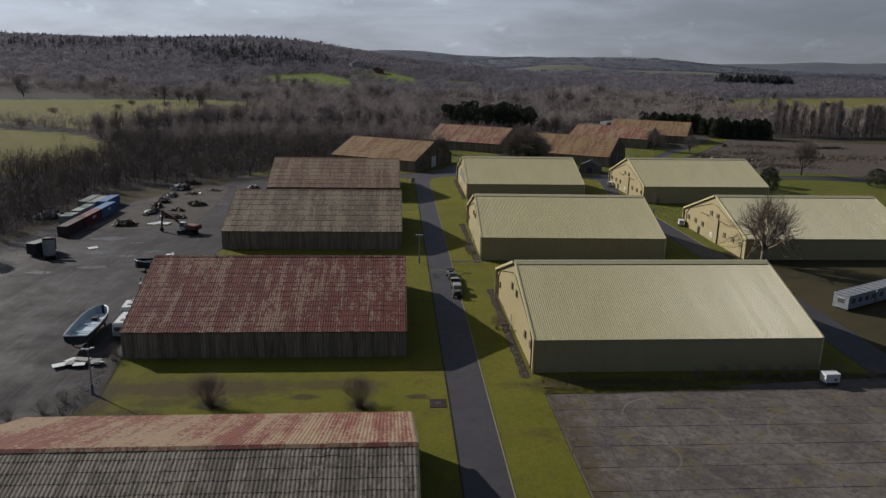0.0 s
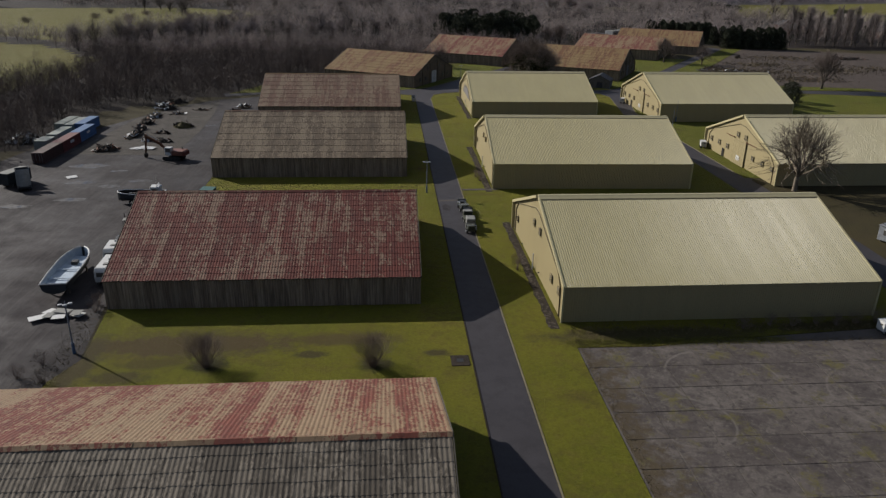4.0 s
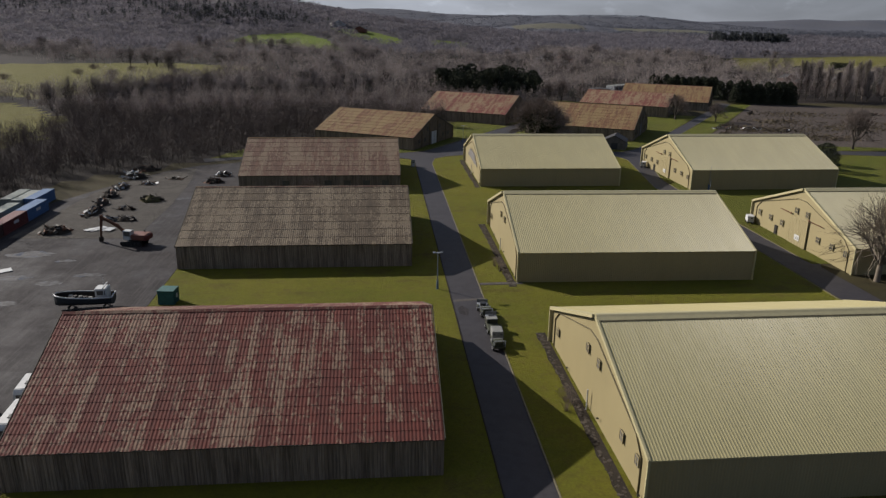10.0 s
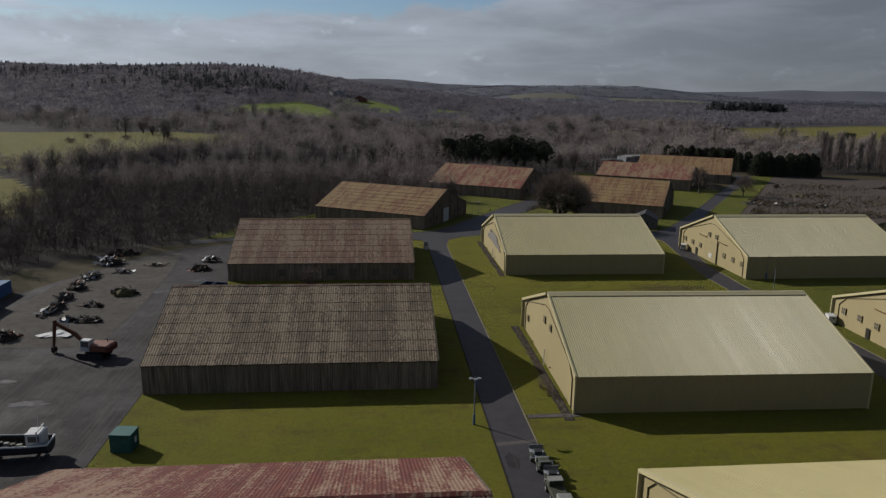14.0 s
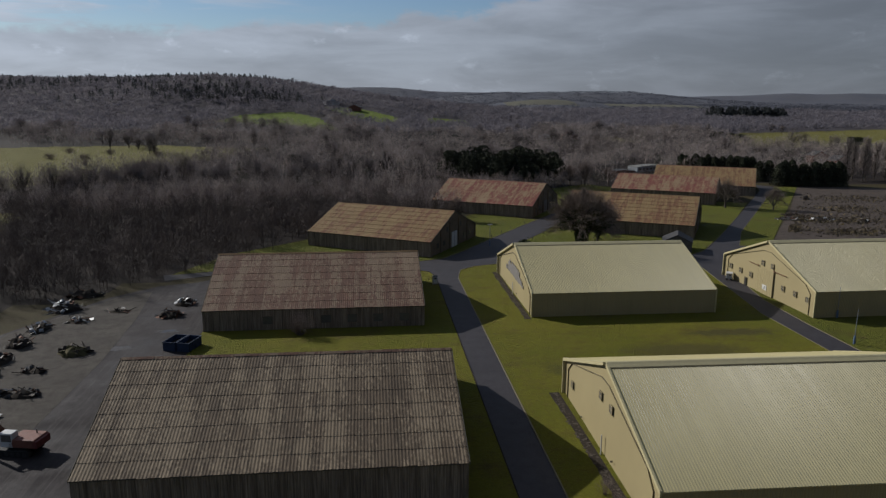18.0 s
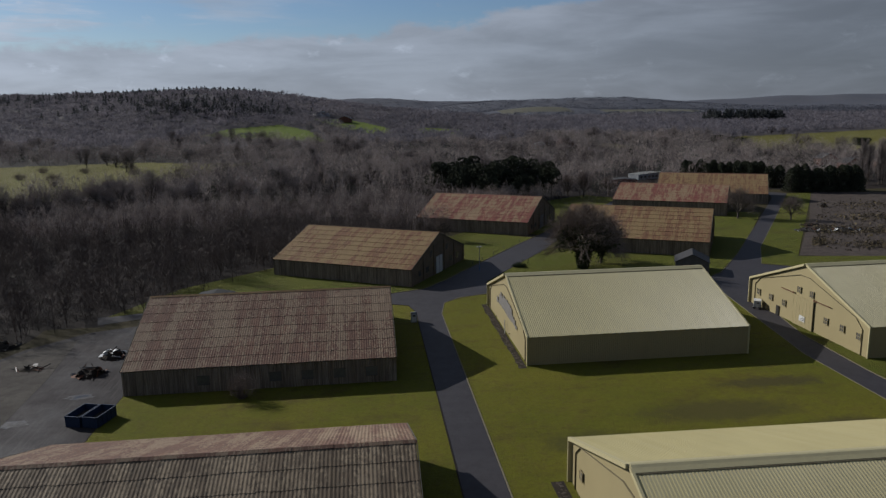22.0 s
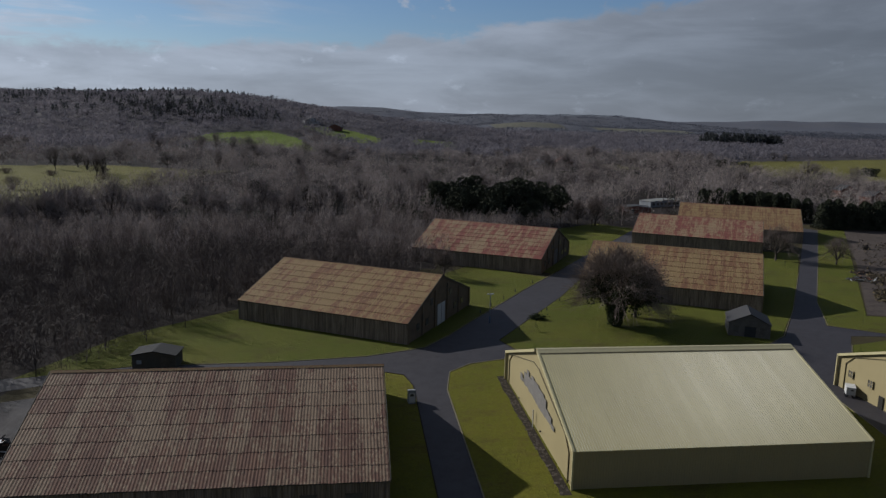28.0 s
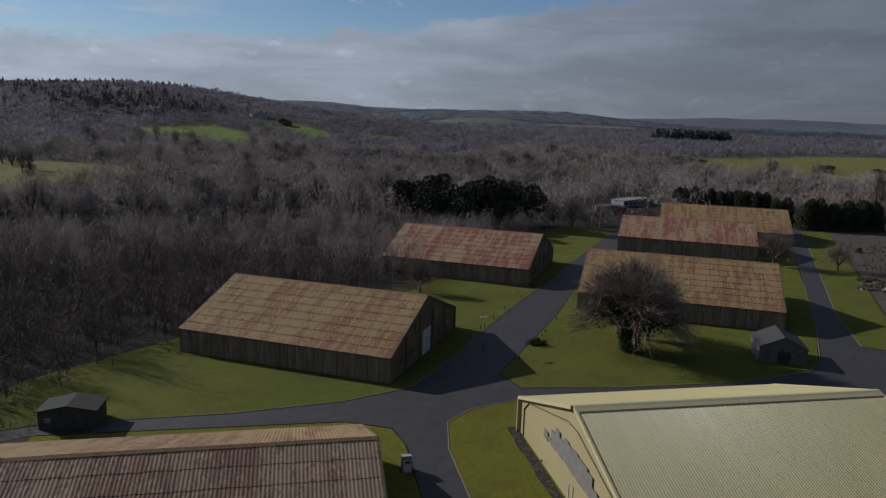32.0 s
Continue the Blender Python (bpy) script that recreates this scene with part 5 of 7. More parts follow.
for x, y in ((33, 352), (48, 352), (55, 346), (62, 354), (70, 347), (40, 340), (36, 358), (42, 360), (57, 362), (77, 356), (66, 338), (50, 338), (82, 344), (44, 345), (60, 349)):
    copy_thing(PINES[rg.randrange(2)], pose(x, y, 0, 0, 0, rg.uniform(0, 360)) @ Matrix.Diagonal((rg.uniform(0.7, 1.2), rg.uniform(0.7, 1.2), rg.uniform(0.65, 1.15), 1)))
for k in range(34):
    x, y = (rg.uniform(90, 560), rg.uniform(420, 820)) if k < 22 else (rg.uniform(-130, 40), rg.uniform(330, 520))
    o = copy_thing(PINES[k % 2], Matrix.Translation((x, y, float(height(x, y)) - (12 if k % 3 else 10))) @ pose(0, 0, 0, 0, 0, rg.uniform(0, 360)))
    tagged(o, "dark evergreen among the bare valley woods", "tree", "valley evergreens")
CYP = conifer("conifer_tree", 71, 12.6, 7.4, pose(167, 388, 0), "dark close-grown conifer in a screen row", "conifer screen", 900, taper=0.38)
row = [(169 + 2.95 * k + 1.6 * (k % 2), 386 - 2.55 * k + 1.9 * (k % 2)) for k in range(12)] + [(198 + 2.9 * k, 340 - 0.45 * k + 2.4 * (k % 2)) for k in range(12)] + [(176 + 3.1 * k, 391 - 2.5 * k) for k in range(9)]
for x, y in row:
    copy_thing(CYP, Matrix.Translation((x + rg.uniform(-0.6, 0.6), y + rg.uniform(-0.8, 0.8), 0)) @ pose(0, 0, 0, 0, 0, rg.uniform(0, 360)) @ Matrix.Diagonal((1, 1, rg.uniform(0.8, 1.05), 1)))
LAUREL = conifer("evergreen_bush", 85, 7.0, 8.0, pose(79.5, -3.5, 0), "dark evergreen bush beside the cream shed", "evergreen bushes", 1100, False)
for x, y in ((86, -2), (92, 2), (134, 150), (130, 158), (140, 160), (-92, 44), (-90, 36), (-93, 54), (1460 / 8, 160)):
    copy_thing(LAUREL, pose(x, y, 0, 0, 0, rg.uniform(0, 360)))


def shrub(name, seed, h, w, spot, label, group, n=70, mat=None):
    """A rounded leafless shrub: a short bole and many forking stems that end on a dome."""
    rg = random.Random(seed)
    stems, twigs = [], []
    for _ in range(n):
        a, u = rg.uniform(0, 2 * math.pi), rg.random() ** 0.7
        tip = Vector((math.cos(a) * w / 2 * u, math.sin(a) * w / 2 * u, h * (0.30 + 0.66 * math.sqrt(max(0.0, 1 - u * u)) * rg.uniform(0.8, 1.05))))
        foot = Vector((tip.x * 0.12, tip.y * 0.12, -0.1))
        mid = foot.lerp(tip, 0.5) + Vector((rg.gauss(0, 0.05), rg.gauss(0, 0.05), 0.08)) * h
        stems += [(foot, mid, 0.005 * h, 0.003 * h), (mid, tip, 0.003 * h, 0.0016 * h)]
        for _ in range(7):
            q = mid.lerp(tip, rg.uniform(0.1, 1.0))
            out = (tip - foot).normalized() + Vector((rg.gauss(0, 0.6), rg.gauss(0, 0.6), rg.gauss(0.1, 0.4)))
            e = q + out * h * rg.uniform(0.08, 0.2)
            twigs += [(q, e, 0.0017 * h, 0.0012 * h), (e, e + (out + Vector((rg.gauss(0, 0.7), rg.gauss(0, 0.7), 0.2))) * h * 0.09, 0.0012 * h, 0.0008 * h)]
    top = empty(name, spot, label, "shrub", group)
    part("stem", mesh_data("stem", *segs_arrays(stems, 4), (mat or M["twig"],)), None, top)
    part("crown", mesh_data("crown", *segs_arrays(twigs, 3), (mat or M["twig"],)), None, top)
    return top


BUSH = shrub("bare_shrub", 1, 3.9, 4.6, pose(-25.6, -15.5, 0), "leafless rounded shrub on the mossy lawn", "lawn shrubs", 150)
copy_thing(BUSH, pose(-6.3, -16.2, 0, 0, 0, 130))
copy_thing(BUSH, pose(-24, 122.5, 0, 0, 0, 60))
SMALL = shrub("bare_shrub", 2, 1.8, 2.2, pose(15.5, 11.5, 0), "small leafless shrub against a shed wall", "wall shrubs", 60)
for x, y in ((16.0, 14.0), (46, -8.2), (49, -8.4), (52.5, -8.0), (55, -8.6), (58, -8.2), (61, -7.8), (64, -7.5), (42, -8.9), (-43.4, -0.5), (-43.8, 1.6), (-44.5, -14), (-46, -17), (-43, -18), (-49, -19), (15.7, 60.5), (15.2, 63.5), (68, -9)):
    copy_thing(SMALL, pose(x, y, 0, 0, 0, rg.uniform(0, 360)))
THORN = shrub("field_thorn", 3, 7.0, 11.0, Matrix.Translation((-190, 470, 0)), "round leafless thorn in the pasture", "pasture thorns", 160)
for x, y in ((-232, 520), (-165, 540), (-150, 455), (-205, 560), (-262, 470), (-128, 560), (-300, 430), (-240, 575), (-180, 585)):
    copy_thing(THORN, Matrix.Translation((x, y, float(height(x, y)) - 0.8)) @ Matrix.Diagonal((0.9, 0.9, 0.62, 1)))


# ---- gables of the cream sheds ----
M["glass"] = plain("dusty window glass", (0.100, 0.094, 0.084), 0.25, var=0.3, spec=0.5)
M["white"] = plain("white paint", (0.4464, 0.4464, 0.432), 0.5, var=0.12)
M["grey_steel"] = plain("galvanised steel", (0.2448, 0.252, 0.2592), 0.45, 0.4, var=0.2)
M["dark_steel"] = plain("dark steel", (0.036, 0.036, 0.036), 0.5, 0.5)
M["rust"] = plain("rusted steel", (0.144, 0.0612, 0.0324), 0.8, 0.2, var=0.45, scale=2.5)
M["bare_clad"] = plain("grey bare cladding", (0.144, 0.1332, 0.1224), 0.7, var=0.3)
M["tyre"] = plain("black rubber", (0.01584, 0.01584, 0.01584), 0.8)
M["scrap"] = plain("scrap metal", (0.0504, 0.0396, 0.0324), 0.7, 0.4, var=0.6, scale=4)


def gable_window(shed, L, y, z, w=1.0, h=1.15, pane="glass", text="small dark window"):
    win = part("window", boxed(-0.05, -w / 2, -h / 2, 0.10, w / 2, h / 2), M[pane], shed, text, Matrix.Translation((-L - 0.04, y, z)))
    f = bmesh.new()
    for a, b, c, d in ((-w / 2 - 0.09, -h / 2 - 0.09, w / 2 + 0.09, -h / 2), (-w / 2 - 0.09, h / 2, w / 2 + 0.09, h / 2 + 0.09), (-w / 2 - 0.09, -h / 2, -w / 2, h / 2), (w / 2, -h / 2, w / 2 + 0.09, h / 2),
                       (-0.04, -h / 2, 0.04, h / 2), (-w / 2, -0.03, w / 2, 0.03)):
        box(f, -0.10, a, b, -0.03, c, d)
    part("window_frame", f, M["cream_wall"], win)


def gable_doors(shed, L, eave):
    """Sliding door with its hanging rail, a personnel door and a notice."""
    door = part("sliding_door", boxed(-0.16, -3.1, 0.1, -0.04, 3.1, 5.9), M["cream_wall"], shed, "", Matrix.Translation((-L, 18.1, 0)))
    for k in range(7):
        part("rib", boxed(-0.19, -3.1 + k * 1.03 - 0.03, 0.1, -0.16, -3.1 + k * 1.03 + 0.03, 5.9), M["cream_trim"], door)
    part("door_edge", boxed(-0.22, -3.17, 0.05, -0.03, -3.08, 6.0), M["seam"], door)
    for a, b in ((21.2, 25.4), (10.2, 15.0)):
        rail = part("door_rail", boxed(-0.24, a, 6.08, -0.06, b, 6.19, 0.02), M["rust"], shed, "rusty sliding door rail", Matrix.Translation((-L, 0, 0)))
        part("bracket", boxed(-0.28, a if a > 20 else b - 0.3, 5.98, -0.06, (a if a > 20 else b - 0.3) + 0.3, 6.3), M["rust"], rail)
    part("personnel_door", boxed(-0.09, 25.9, 0.05, -0.03, 26.9, 2.1), M["dark_gap"], shed, "dark narrow door", Matrix.Translation((-L, 0, 0)))
    sign = part("notice", boxed(-0.26, 17.2, 1.2, -0.22, 18.9, 2.3), M["white"], shed, "white notice board", Matrix.Translation((-L, 0, 0)))
    for k in range(3):
        part("text_bar", boxed(-0.27, 17.4, 1.45 + 0.25 * k, -0.262, 18.6 - 0.3 * k, 1.53 + 0.25 * k), M["dark_gap"], sign)


for shed, L, eave in ((CREAM_D, 42.0, 5.12), (CREAM_E, 42.2, 5.6)):
    for y, z in ((33.6, 3.2), (29.0, 3.2), (24.4, 3.2), (19.8, 7.1), (15.9, 7.1), (11.3, 3.3), (6.8, 3.3), (2.5, 3.2)):
        gable_window(shed, L, y, z)
    gable_doors(shed, L, eave)
for y, z in ((33.2, 3.1), (20.0, 7.1), (15.8, 7.1), (7.0, 3.4), (2.6, 3.5)):
    gable_window(CREAM_A, 43.5, y, z, 0.9, 1.05, "bare_clad", "small boarded window")
for y, z in ((33.0, 3.1), (20.0, 7.1), (15.8, 7.1)):
    gable_window(CREAM_B, 42.4, y, z, 0.9, 1.0, "bare_clad", "small boarded window")
# bare panels where cladding has gone from one gable
for y, z0, z1 in ((26.9, 3.9, 5.0), (25.7, 4.2, 4.6), (24.4, 4.0, 6.0), (23.0, 4.2, 6.8), (21.6, 4.0, 6.2), (20.2, 4.1, 6.9), (18.8, 4.0, 6.7), (17.4, 3.9, 6.8), (16.0, 3.8, 6.6), (14.6, 3.8, 6.6), (13.2, 3.8, 6.3), (11.8, 3.9, 5.2), (10.4, 3.9, 5.0), (9.0, 3.7, 4.3)):
    part("bare_panel", boxed(-0.07, y - 0.695, z0, -0.03, y + 0.695, z1), M["bare_clad"], CREAM_C, "weathered grey bare panel", Matrix.Translation((-39.0, 0, 0)))
for shed, L in ((CREAM_A, 43.5), (CREAM_B, 42.4), (CREAM_C, 39.0)):
    part("vent_pipe", tube(bmesh.new(), (-0.3, 18.0, 0), (-0.3, 18.0, 2.7), 0.09, 0.09), M["white"], shed, "short white vent pipe", Matrix.Translation((-L, 0, 0)))
    for k in range(9):
        y = 1.0 + 4.4 * k
        part("floodlight", boxed(-0.3, y, 1.0 if k % 2 else 0.6, -0.05, y + 0.18, 1.16 if k % 2 else 0.75), M["dark_steel"], shed, "", Matrix.Translation((-L, 0, 0))) if k % 3 == 0 else None
# plinths of crumbled paving along the west gables
for x, y0, y1, name in ((16.7, -8.0, 33.5, "a"), (16.3, 52.5, 92, "b"), (20.4, 128.5, 168.5, "c")):
    rgp = random.Random(int(y0))
    edge, n = [], 24
    for k in range(n + 1):
        edge.append((x - rgp.uniform(0.05, 0.4), y0 + (y1 - y0) * k / n))
    base = flat("paved_strip", edge + [(x + 1.2, y1), (x + 1.1, y0)], 0.068, M["soil"], "strip of broken brown rubble under the shed gable", "paving")
    for _ in range(150):
        d, h = rgp.uniform(0.14, 0.36), rgp.uniform(0.04, 0.09)
        part("paving_stone", boxed(-d * 0.7, -d / 2, 0.0, d * 0.7, d / 2, h, 0.02), M["rubble"], base, "",
             Matrix.Translation((x + rgp.uniform(-0.2, 0.85), rgp.uniform(y0 + 0.3, y1 - 0.3), 0.05)) @ pose(0, 0, 0, rgp.uniform(-9, 9), rgp.uniform(-9, 9), rgp.uniform(0, 180)))

# gables of the askew old sheds: doors, windows, buttress piers
for shed, W, eave, ridge in ((SHED_E, 34.5, 4.3, 10.62), (SHED_F, 35.3, 4.4, 11.0), (SHED_G, 35.4, 4.3, 11.3), (SHED_H, 35.4, 5.0, 9.9), (SHED_I, 35.6, 4.25, 11.0)):
    at = Matrix.Translation((-0.06, 0, 0))
    door = part("loading_door", boxed(0.0, W / 2 - 2.2, 0.1, 0.12, W / 2 + 1.8, 4.6), M["white"] if shed is SHED_E else M["bare_clad"], shed, "pale tall loading door", at)
    part("door_edge", boxed(0.12, W / 2 - 0.24, 0.1, 0.14, W / 2 - 0.16, 4.6), M["dark_gap"], door)
    for y in (5, 9.5, W - 9.5, W - 5):
        w = part("window", boxed(0.0, y - 0.7, 1.7, 0.08, y + 0.7, 3.1), M["glass"], shed, "dark gable window", at)
        part("window_sill", boxed(0.0, y - 0.8, 1.58, 0.18, y + 0.8, 1.70), M["kerb"], w)
    for y in (W / 2 - 5.4, W / 2 + 5.0):
        part("window", boxed(0.0, y - 0.6, 5.4, 0.08, y + 0.6, 6.8), M["glass"], shed, "dark gable window", at)
    for y in (0.4, 7.2, W / 2 - 3.6, W / 2 + 3.2, W - 7.2, W - 0.4):
        part("pier", boxed(0.0, y - 0.3, 0, 0.22, y + 0.3, eave - 0.2 + min(y, W - y) * 0.3), M["brick_render"], shed, "", at)
# dark openings in the long wall of the brown shed
for k, x in enumerate((-4.0, -9.0, -14.0, -19.0, -30.0)):
    op = part("hatch", boxed(x - 0.9, -0.02, 1.2, x + 0.9, 0.06, 2.6), M["glass"], SHED_D, "dark boarded hatch")
    part("hatch_frame", boxed(x - 1.0, -0.04, 2.6, x + 1.0, 0.06, 2.72), M["barge"], op)


# ---- things in the yard and along the roads ----
M["lamp_post"] = plain("grey painted post", (0.1728, 0.1944, 0.2376), 0.5, 0.2)
M["blue_paint"] = plain("faded blue paint", (0.072, 0.1152, 0.1872), 0.6, var=0.3)
M["red_paint"] = plain("dull red paint", (0.1152, 0.0252, 0.0216), 0.65, var=0.35)
M["bright_red"] = plain("faded orange-red paint", (0.15, 0.055, 0.035), 0.6, var=0.3)
M["brown_paint"] = plain("brown primer paint", (0.0612, 0.02736, 0.0216), 0.7, var=0.35)
M["sky_blue"] = plain("container blue paint", (0.054, 0.1152, 0.2304), 0.6, var=0.25)
M["pale_green"] = plain("faded grey-green paint", (0.216, 0.2376, 0.2088), 0.7, var=0.25)
M["teal"] = plain("teal painted steel", (0.0252, 0.0936, 0.0828), 0.6, var=0.25)
M["navy"] = plain("navy painted steel", (0.01584, 0.0288, 0.0612), 0.6, var=0.3)
M["army"] = plain("olive drab paint", (0.0432, 0.0468, 0.0288), 0.7, var=0.3)
M["canvas"] = plain("grey canvas", (0.1872, 0.1872, 0.1728), 0.85, var=0.25)
M["grp"] = plain("blue-grey moulded hull", (0.34, 0.40, 0.46), 0.5, var=0.2)
M["hull_dark"] = plain("dark hull paint", (0.0252, 0.0288, 0.0324), 0.6, var=0.3)
M["tin"] = plain("pale tin roof", (0.2592, 0.2736, 0.288), 0.55, 0.2, var=0.3)
M["brick"] = plain("red brick", (0.144, 0.0612, 0.0432), 0.9, var=0.3, scale=6)
M["slate"] = plain("slate roof", (0.036, 0.034, 0.034), 0.7, var=0.3, scale=4)
M["yellow"] = plain("yellow paint", (0.324, 0.2376, 0.036), 0.6)


def street_lamp(m):
    top = empty("street_lamp", m, "grey yard lamp post with three floodlight heads", "lamp post", "yard lamps")
    part("base", tube(bmesh.new(), (0, 0, 0), (0, 0, 1.5), 0.19, 0.17, 10), M["blue_paint"], top, "blue-painted base cover")
    part("post", tube(bmesh.new(), (0, 0, 1.5), (0, 0, 6.5), 0.10, 0.07, 10), M["lamp_post"], top)
    part("crossarm", boxed(-0.62, -0.05, 6.42, 0.62, 0.05, 6.52, 0.01), M["lamp_post"], top)
    for x, y in ((-0.55, 0), (0.55, 0), (0, -0.3)):
        h = part("lamp_head", boxed(x - 0.24, y - 0.20, 6.45, x + 0.24, y + 0.20, 6.62, 0.04), M["tin"], top, "white floodlight head")
        part("lens", boxed(x - 0.19, y - 0.16, 6.43, x + 0.19, y + 0.16, 6.452), M["glass"], h)
    part("cap", tube(bmesh.new(), (0, 0, 6.5), (0, 0, 6.9), 0.05, 0.03, 8), M["lamp_post"], top)
    return top


LAMP = street_lamp(pose(3.6, 52.2, 0.0))
for x, y, r in ((-41.9, -11.6, 20), (25.1, 201.3, 10)):
    copy_thing(LAMP, pose(x, y, 0, 0, 0, r))
mast = empty("signal_mast", pose(76.9, 108.6, 0), "thin grey mast on a blue base beside the road", "mast")
part("base", tube(bmesh.new(), (0, 0, 0), (0, 0, 1.6), 0.22, 0.20, 10), M["blue_paint"], mast, "blue base cover")
part("pole", tube(bmesh.new(), (0, 0, 1.6), (0, 0, 6.6), 0.06, 0.04, 8), M["lamp_post"], mast)
mast2 = copy_thing(mast, pose(84, 124, 0, 0, 0, 40))
mast2["label"] = "thin grey mast on a blue base beside a cream shed"


def container(x0, y0, w, l, h, mat, label, turn=0.0, logo=False):
    top = empty("shipping_container", pose(x0, y0, 0, 0, 0, turn), label, "container", "shipping containers")
    n = 26
    b = bmesh.new()
    # corrugated long sides, built as a closed ring extruded up
    ring = []
    for k in range(n + 1):
        for f, d in ((0.0, 0.0), (0.25, 0.05), (0.55, 0.05), (0.8, 0.0)):
            y = (k + f) / (n + 1) * (l - 0.3) + 0.15
            ring.append((w / 2 - 0.06 - d, y))
    pts = ring + [(-p, q) for p, q in reversed(ring)]
    prism(b, pts, "z", 0.16, h - 0.1)
    part("body", b, mat, top)
    part("roof", boxed(-w / 2 + 0.02, 0.02, h - 0.1, w / 2 - 0.02, l - 0.02, h, 0.03), mat, top)
    for sx in (-1, 1):
        for y in (0.0, l - 0.16):
            part("corner_post", boxed(sx * (w / 2) - (0.16 if sx > 0 else 0), y, 0, sx * (w / 2) + (0.16 if sx < 0 else 0), y + 0.16, h + 0.01, 0.01), mat, top)
        part("bottom_rail", boxed(sx * (w / 2) - (0.1 if sx > 0 else 0), 0.16, 0.0, sx * (w / 2) + (0.1 if sx < 0 else 0), l - 0.16, 0.18), mat, top)
    for sx in (-1, 1):
        d = part("door", boxed(sx * (w / 4) - w / 4 + 0.04, -0.04, 0.2, sx * (w / 4) + w / 4 - 0.04, 0.0, h - 0.14, 0.01), mat, top)
        for q in (-0.3, 0.3):
            part("locking_bar", tube(bmesh.new(), (sx * w / 4 + q, -0.07, 0.25), (sx * w / 4 + q, -0.07, h - 0.2), 0.025, 0.025, 6), M["grey_steel"], d)
    if logo:
        part("logo_bar", boxed(w / 2 - 0.05, l * 0.42, 1.3, w / 2 - 0.02, l * 0.62, 1.9), M["white"], top, "plain pale logo patch")
    return top


container(-83.7, 76.0, 2.6, 10.6, 2.6, M["brown_paint"], "rust-brown shipping container at the yard edge")
container(-83.7, 86.8, 2.6, 10.6, 2.6, M["red_paint"], "dull red shipping container in a row", logo=True)
container(-83.8, 97.6, 2.6, 10.4, 2.6, M["sky_blue"], "blue shipping container behind the red one", logo=True)
container(-86.7, 108.2, 2.6, 10.6, 2.6, M["sky_blue"], "blue shipping container close to the wood")
container(-88.6, 95.5, 2.6, 9.6, 2.5, M["pale_green"], "faded grey-green container with pale roof")
container(-92.0, 108.0, 2.6, 10.4, 2.6, M["pale_green"], "faded grey-green container beside the trees")
container(-89.3, 107.4, 2.4, 10.4, 2.5, M["pale_green"], "faded grey-green container between two others")
container(-88.6, 88.8, 3.2, 5.0, 2.4, M["pale_green"], "short pale container beside the scrap")


def heap(name, x, y, w, d, h, n, mats, label, seed, long=1.2, cat="scrap heap"):
    """A heap of broken pieces: beams, plates and lumps, each one a part, on a mound."""
    rg = random.Random(seed)
    top = empty(name, pose(x, y, 0), label, cat, "scrap heaps" if cat == "scrap heap" else "")
    b = bmesh.new()
    k = 14
    mid = b.verts.new((0, 0, h * 0.6))
    rings = []
    for f, z in ((0.45, 0.5), (0.75, 0.28), (1.0, -0.02)):
        rings.append([b.verts.new((math.cos(6.2832 * i / k) * w / 2 * f * rg.uniform(0.75, 1.15), math.sin(6.2832 * i / k) * d / 2 * f * rg.uniform(0.75, 1.15), h * z * rg.uniform(0.6, 1.2) if z > 0 else -0.02)) for i in range(k)])
    for i in range(k):
        j = (i + 1) % k
        b.faces.new((mid, rings[0][i], rings[0][j]))
        for a, c in ((0, 1), (1, 2)):
            b.faces.new((rings[a][i], rings[c][i], rings[c][j], rings[a][j]))
    part("mound", b, mats[0], top)
    for i in range(n):
        a, r = rg.uniform(0, 6.28), math.sqrt(rg.random())
        px, py = math.cos(a) * w / 2 * r, math.sin(a) * d / 2 * r
        pz = h * 0.62 * (1 - r * r) + 0.05
        kind = rg.random()
        m = Matrix.Translation((px, py, pz)) @ pose(0, 0, 0, rg.uniform(-40, 40), rg.uniform(-40, 40), rg.uniform(0, 360))
        mat = rg.choice(mats[1:])
        if kind < 0.45:
            part("beam", boxed(-long * rg.uniform(0.5, 1), -0.06, -0.06, long * rg.uniform(0.5, 1), 0.06, 0.06), mat, top, m=m)
        elif kind < 0.75:
            part("plate", boxed(-0.6 * rg.uniform(0.4, 1), -0.5, -0.02, 0.6, 0.5 * rg.uniform(0.4, 1), 0.02), mat, top, m=m)
        elif kind < 0.9:
            part("pipe", tube(bmesh.new(), (-long * 0.6, 0, 0), (long * 0.6, 0, 0), 0.09, 0.09, 6), mat, top, m=m)
        else:
            part("lump", boxed(-0.35, -0.3, -0.3, 0.35, 0.3, 0.3, 0.08), mat, top, m=m)
    return top


S3 = (M["soil"], M["scrap"], M["rust"], M["dark_steel"], M["scrap"])
S4 = (M["soil"], M["scrap"], M["tin"], M["dark_steel"], M["rust"], M["white"])
heap("scrap_heap", -73.5, 89, 6.5, 5.0, 2.2, 34, S3, "dark heap of tangled scrap on the yard", 1)
heap("scrap_heap", -71.5, 105, 3.4, 9.5, 1.9, 34, S4, "long low heap of scrap metal on rubble", 2)
heap("scrap_heap", -72.5, 113, 3.4, 6.0, 1.7, 22, S3, "dark heap of scrap metal on rubble", 3)
heap("scrap_heap", -73.2, 121, 4.4, 5.0, 2.6, 24, S3, "dark scrap heap at the wood edge", 4)
heap("scrap_heap", -73.5, 130, 4.0, 6.0, 2.0, 24, S4, "scrap heap with pale sheets at the wood edge", 5)
heap("scrap_heap", -74, 143, 7.0, 6.0, 3.0, 36, S4, "tall scrap heap with pale posts at the wood edge", 6, 2.0)
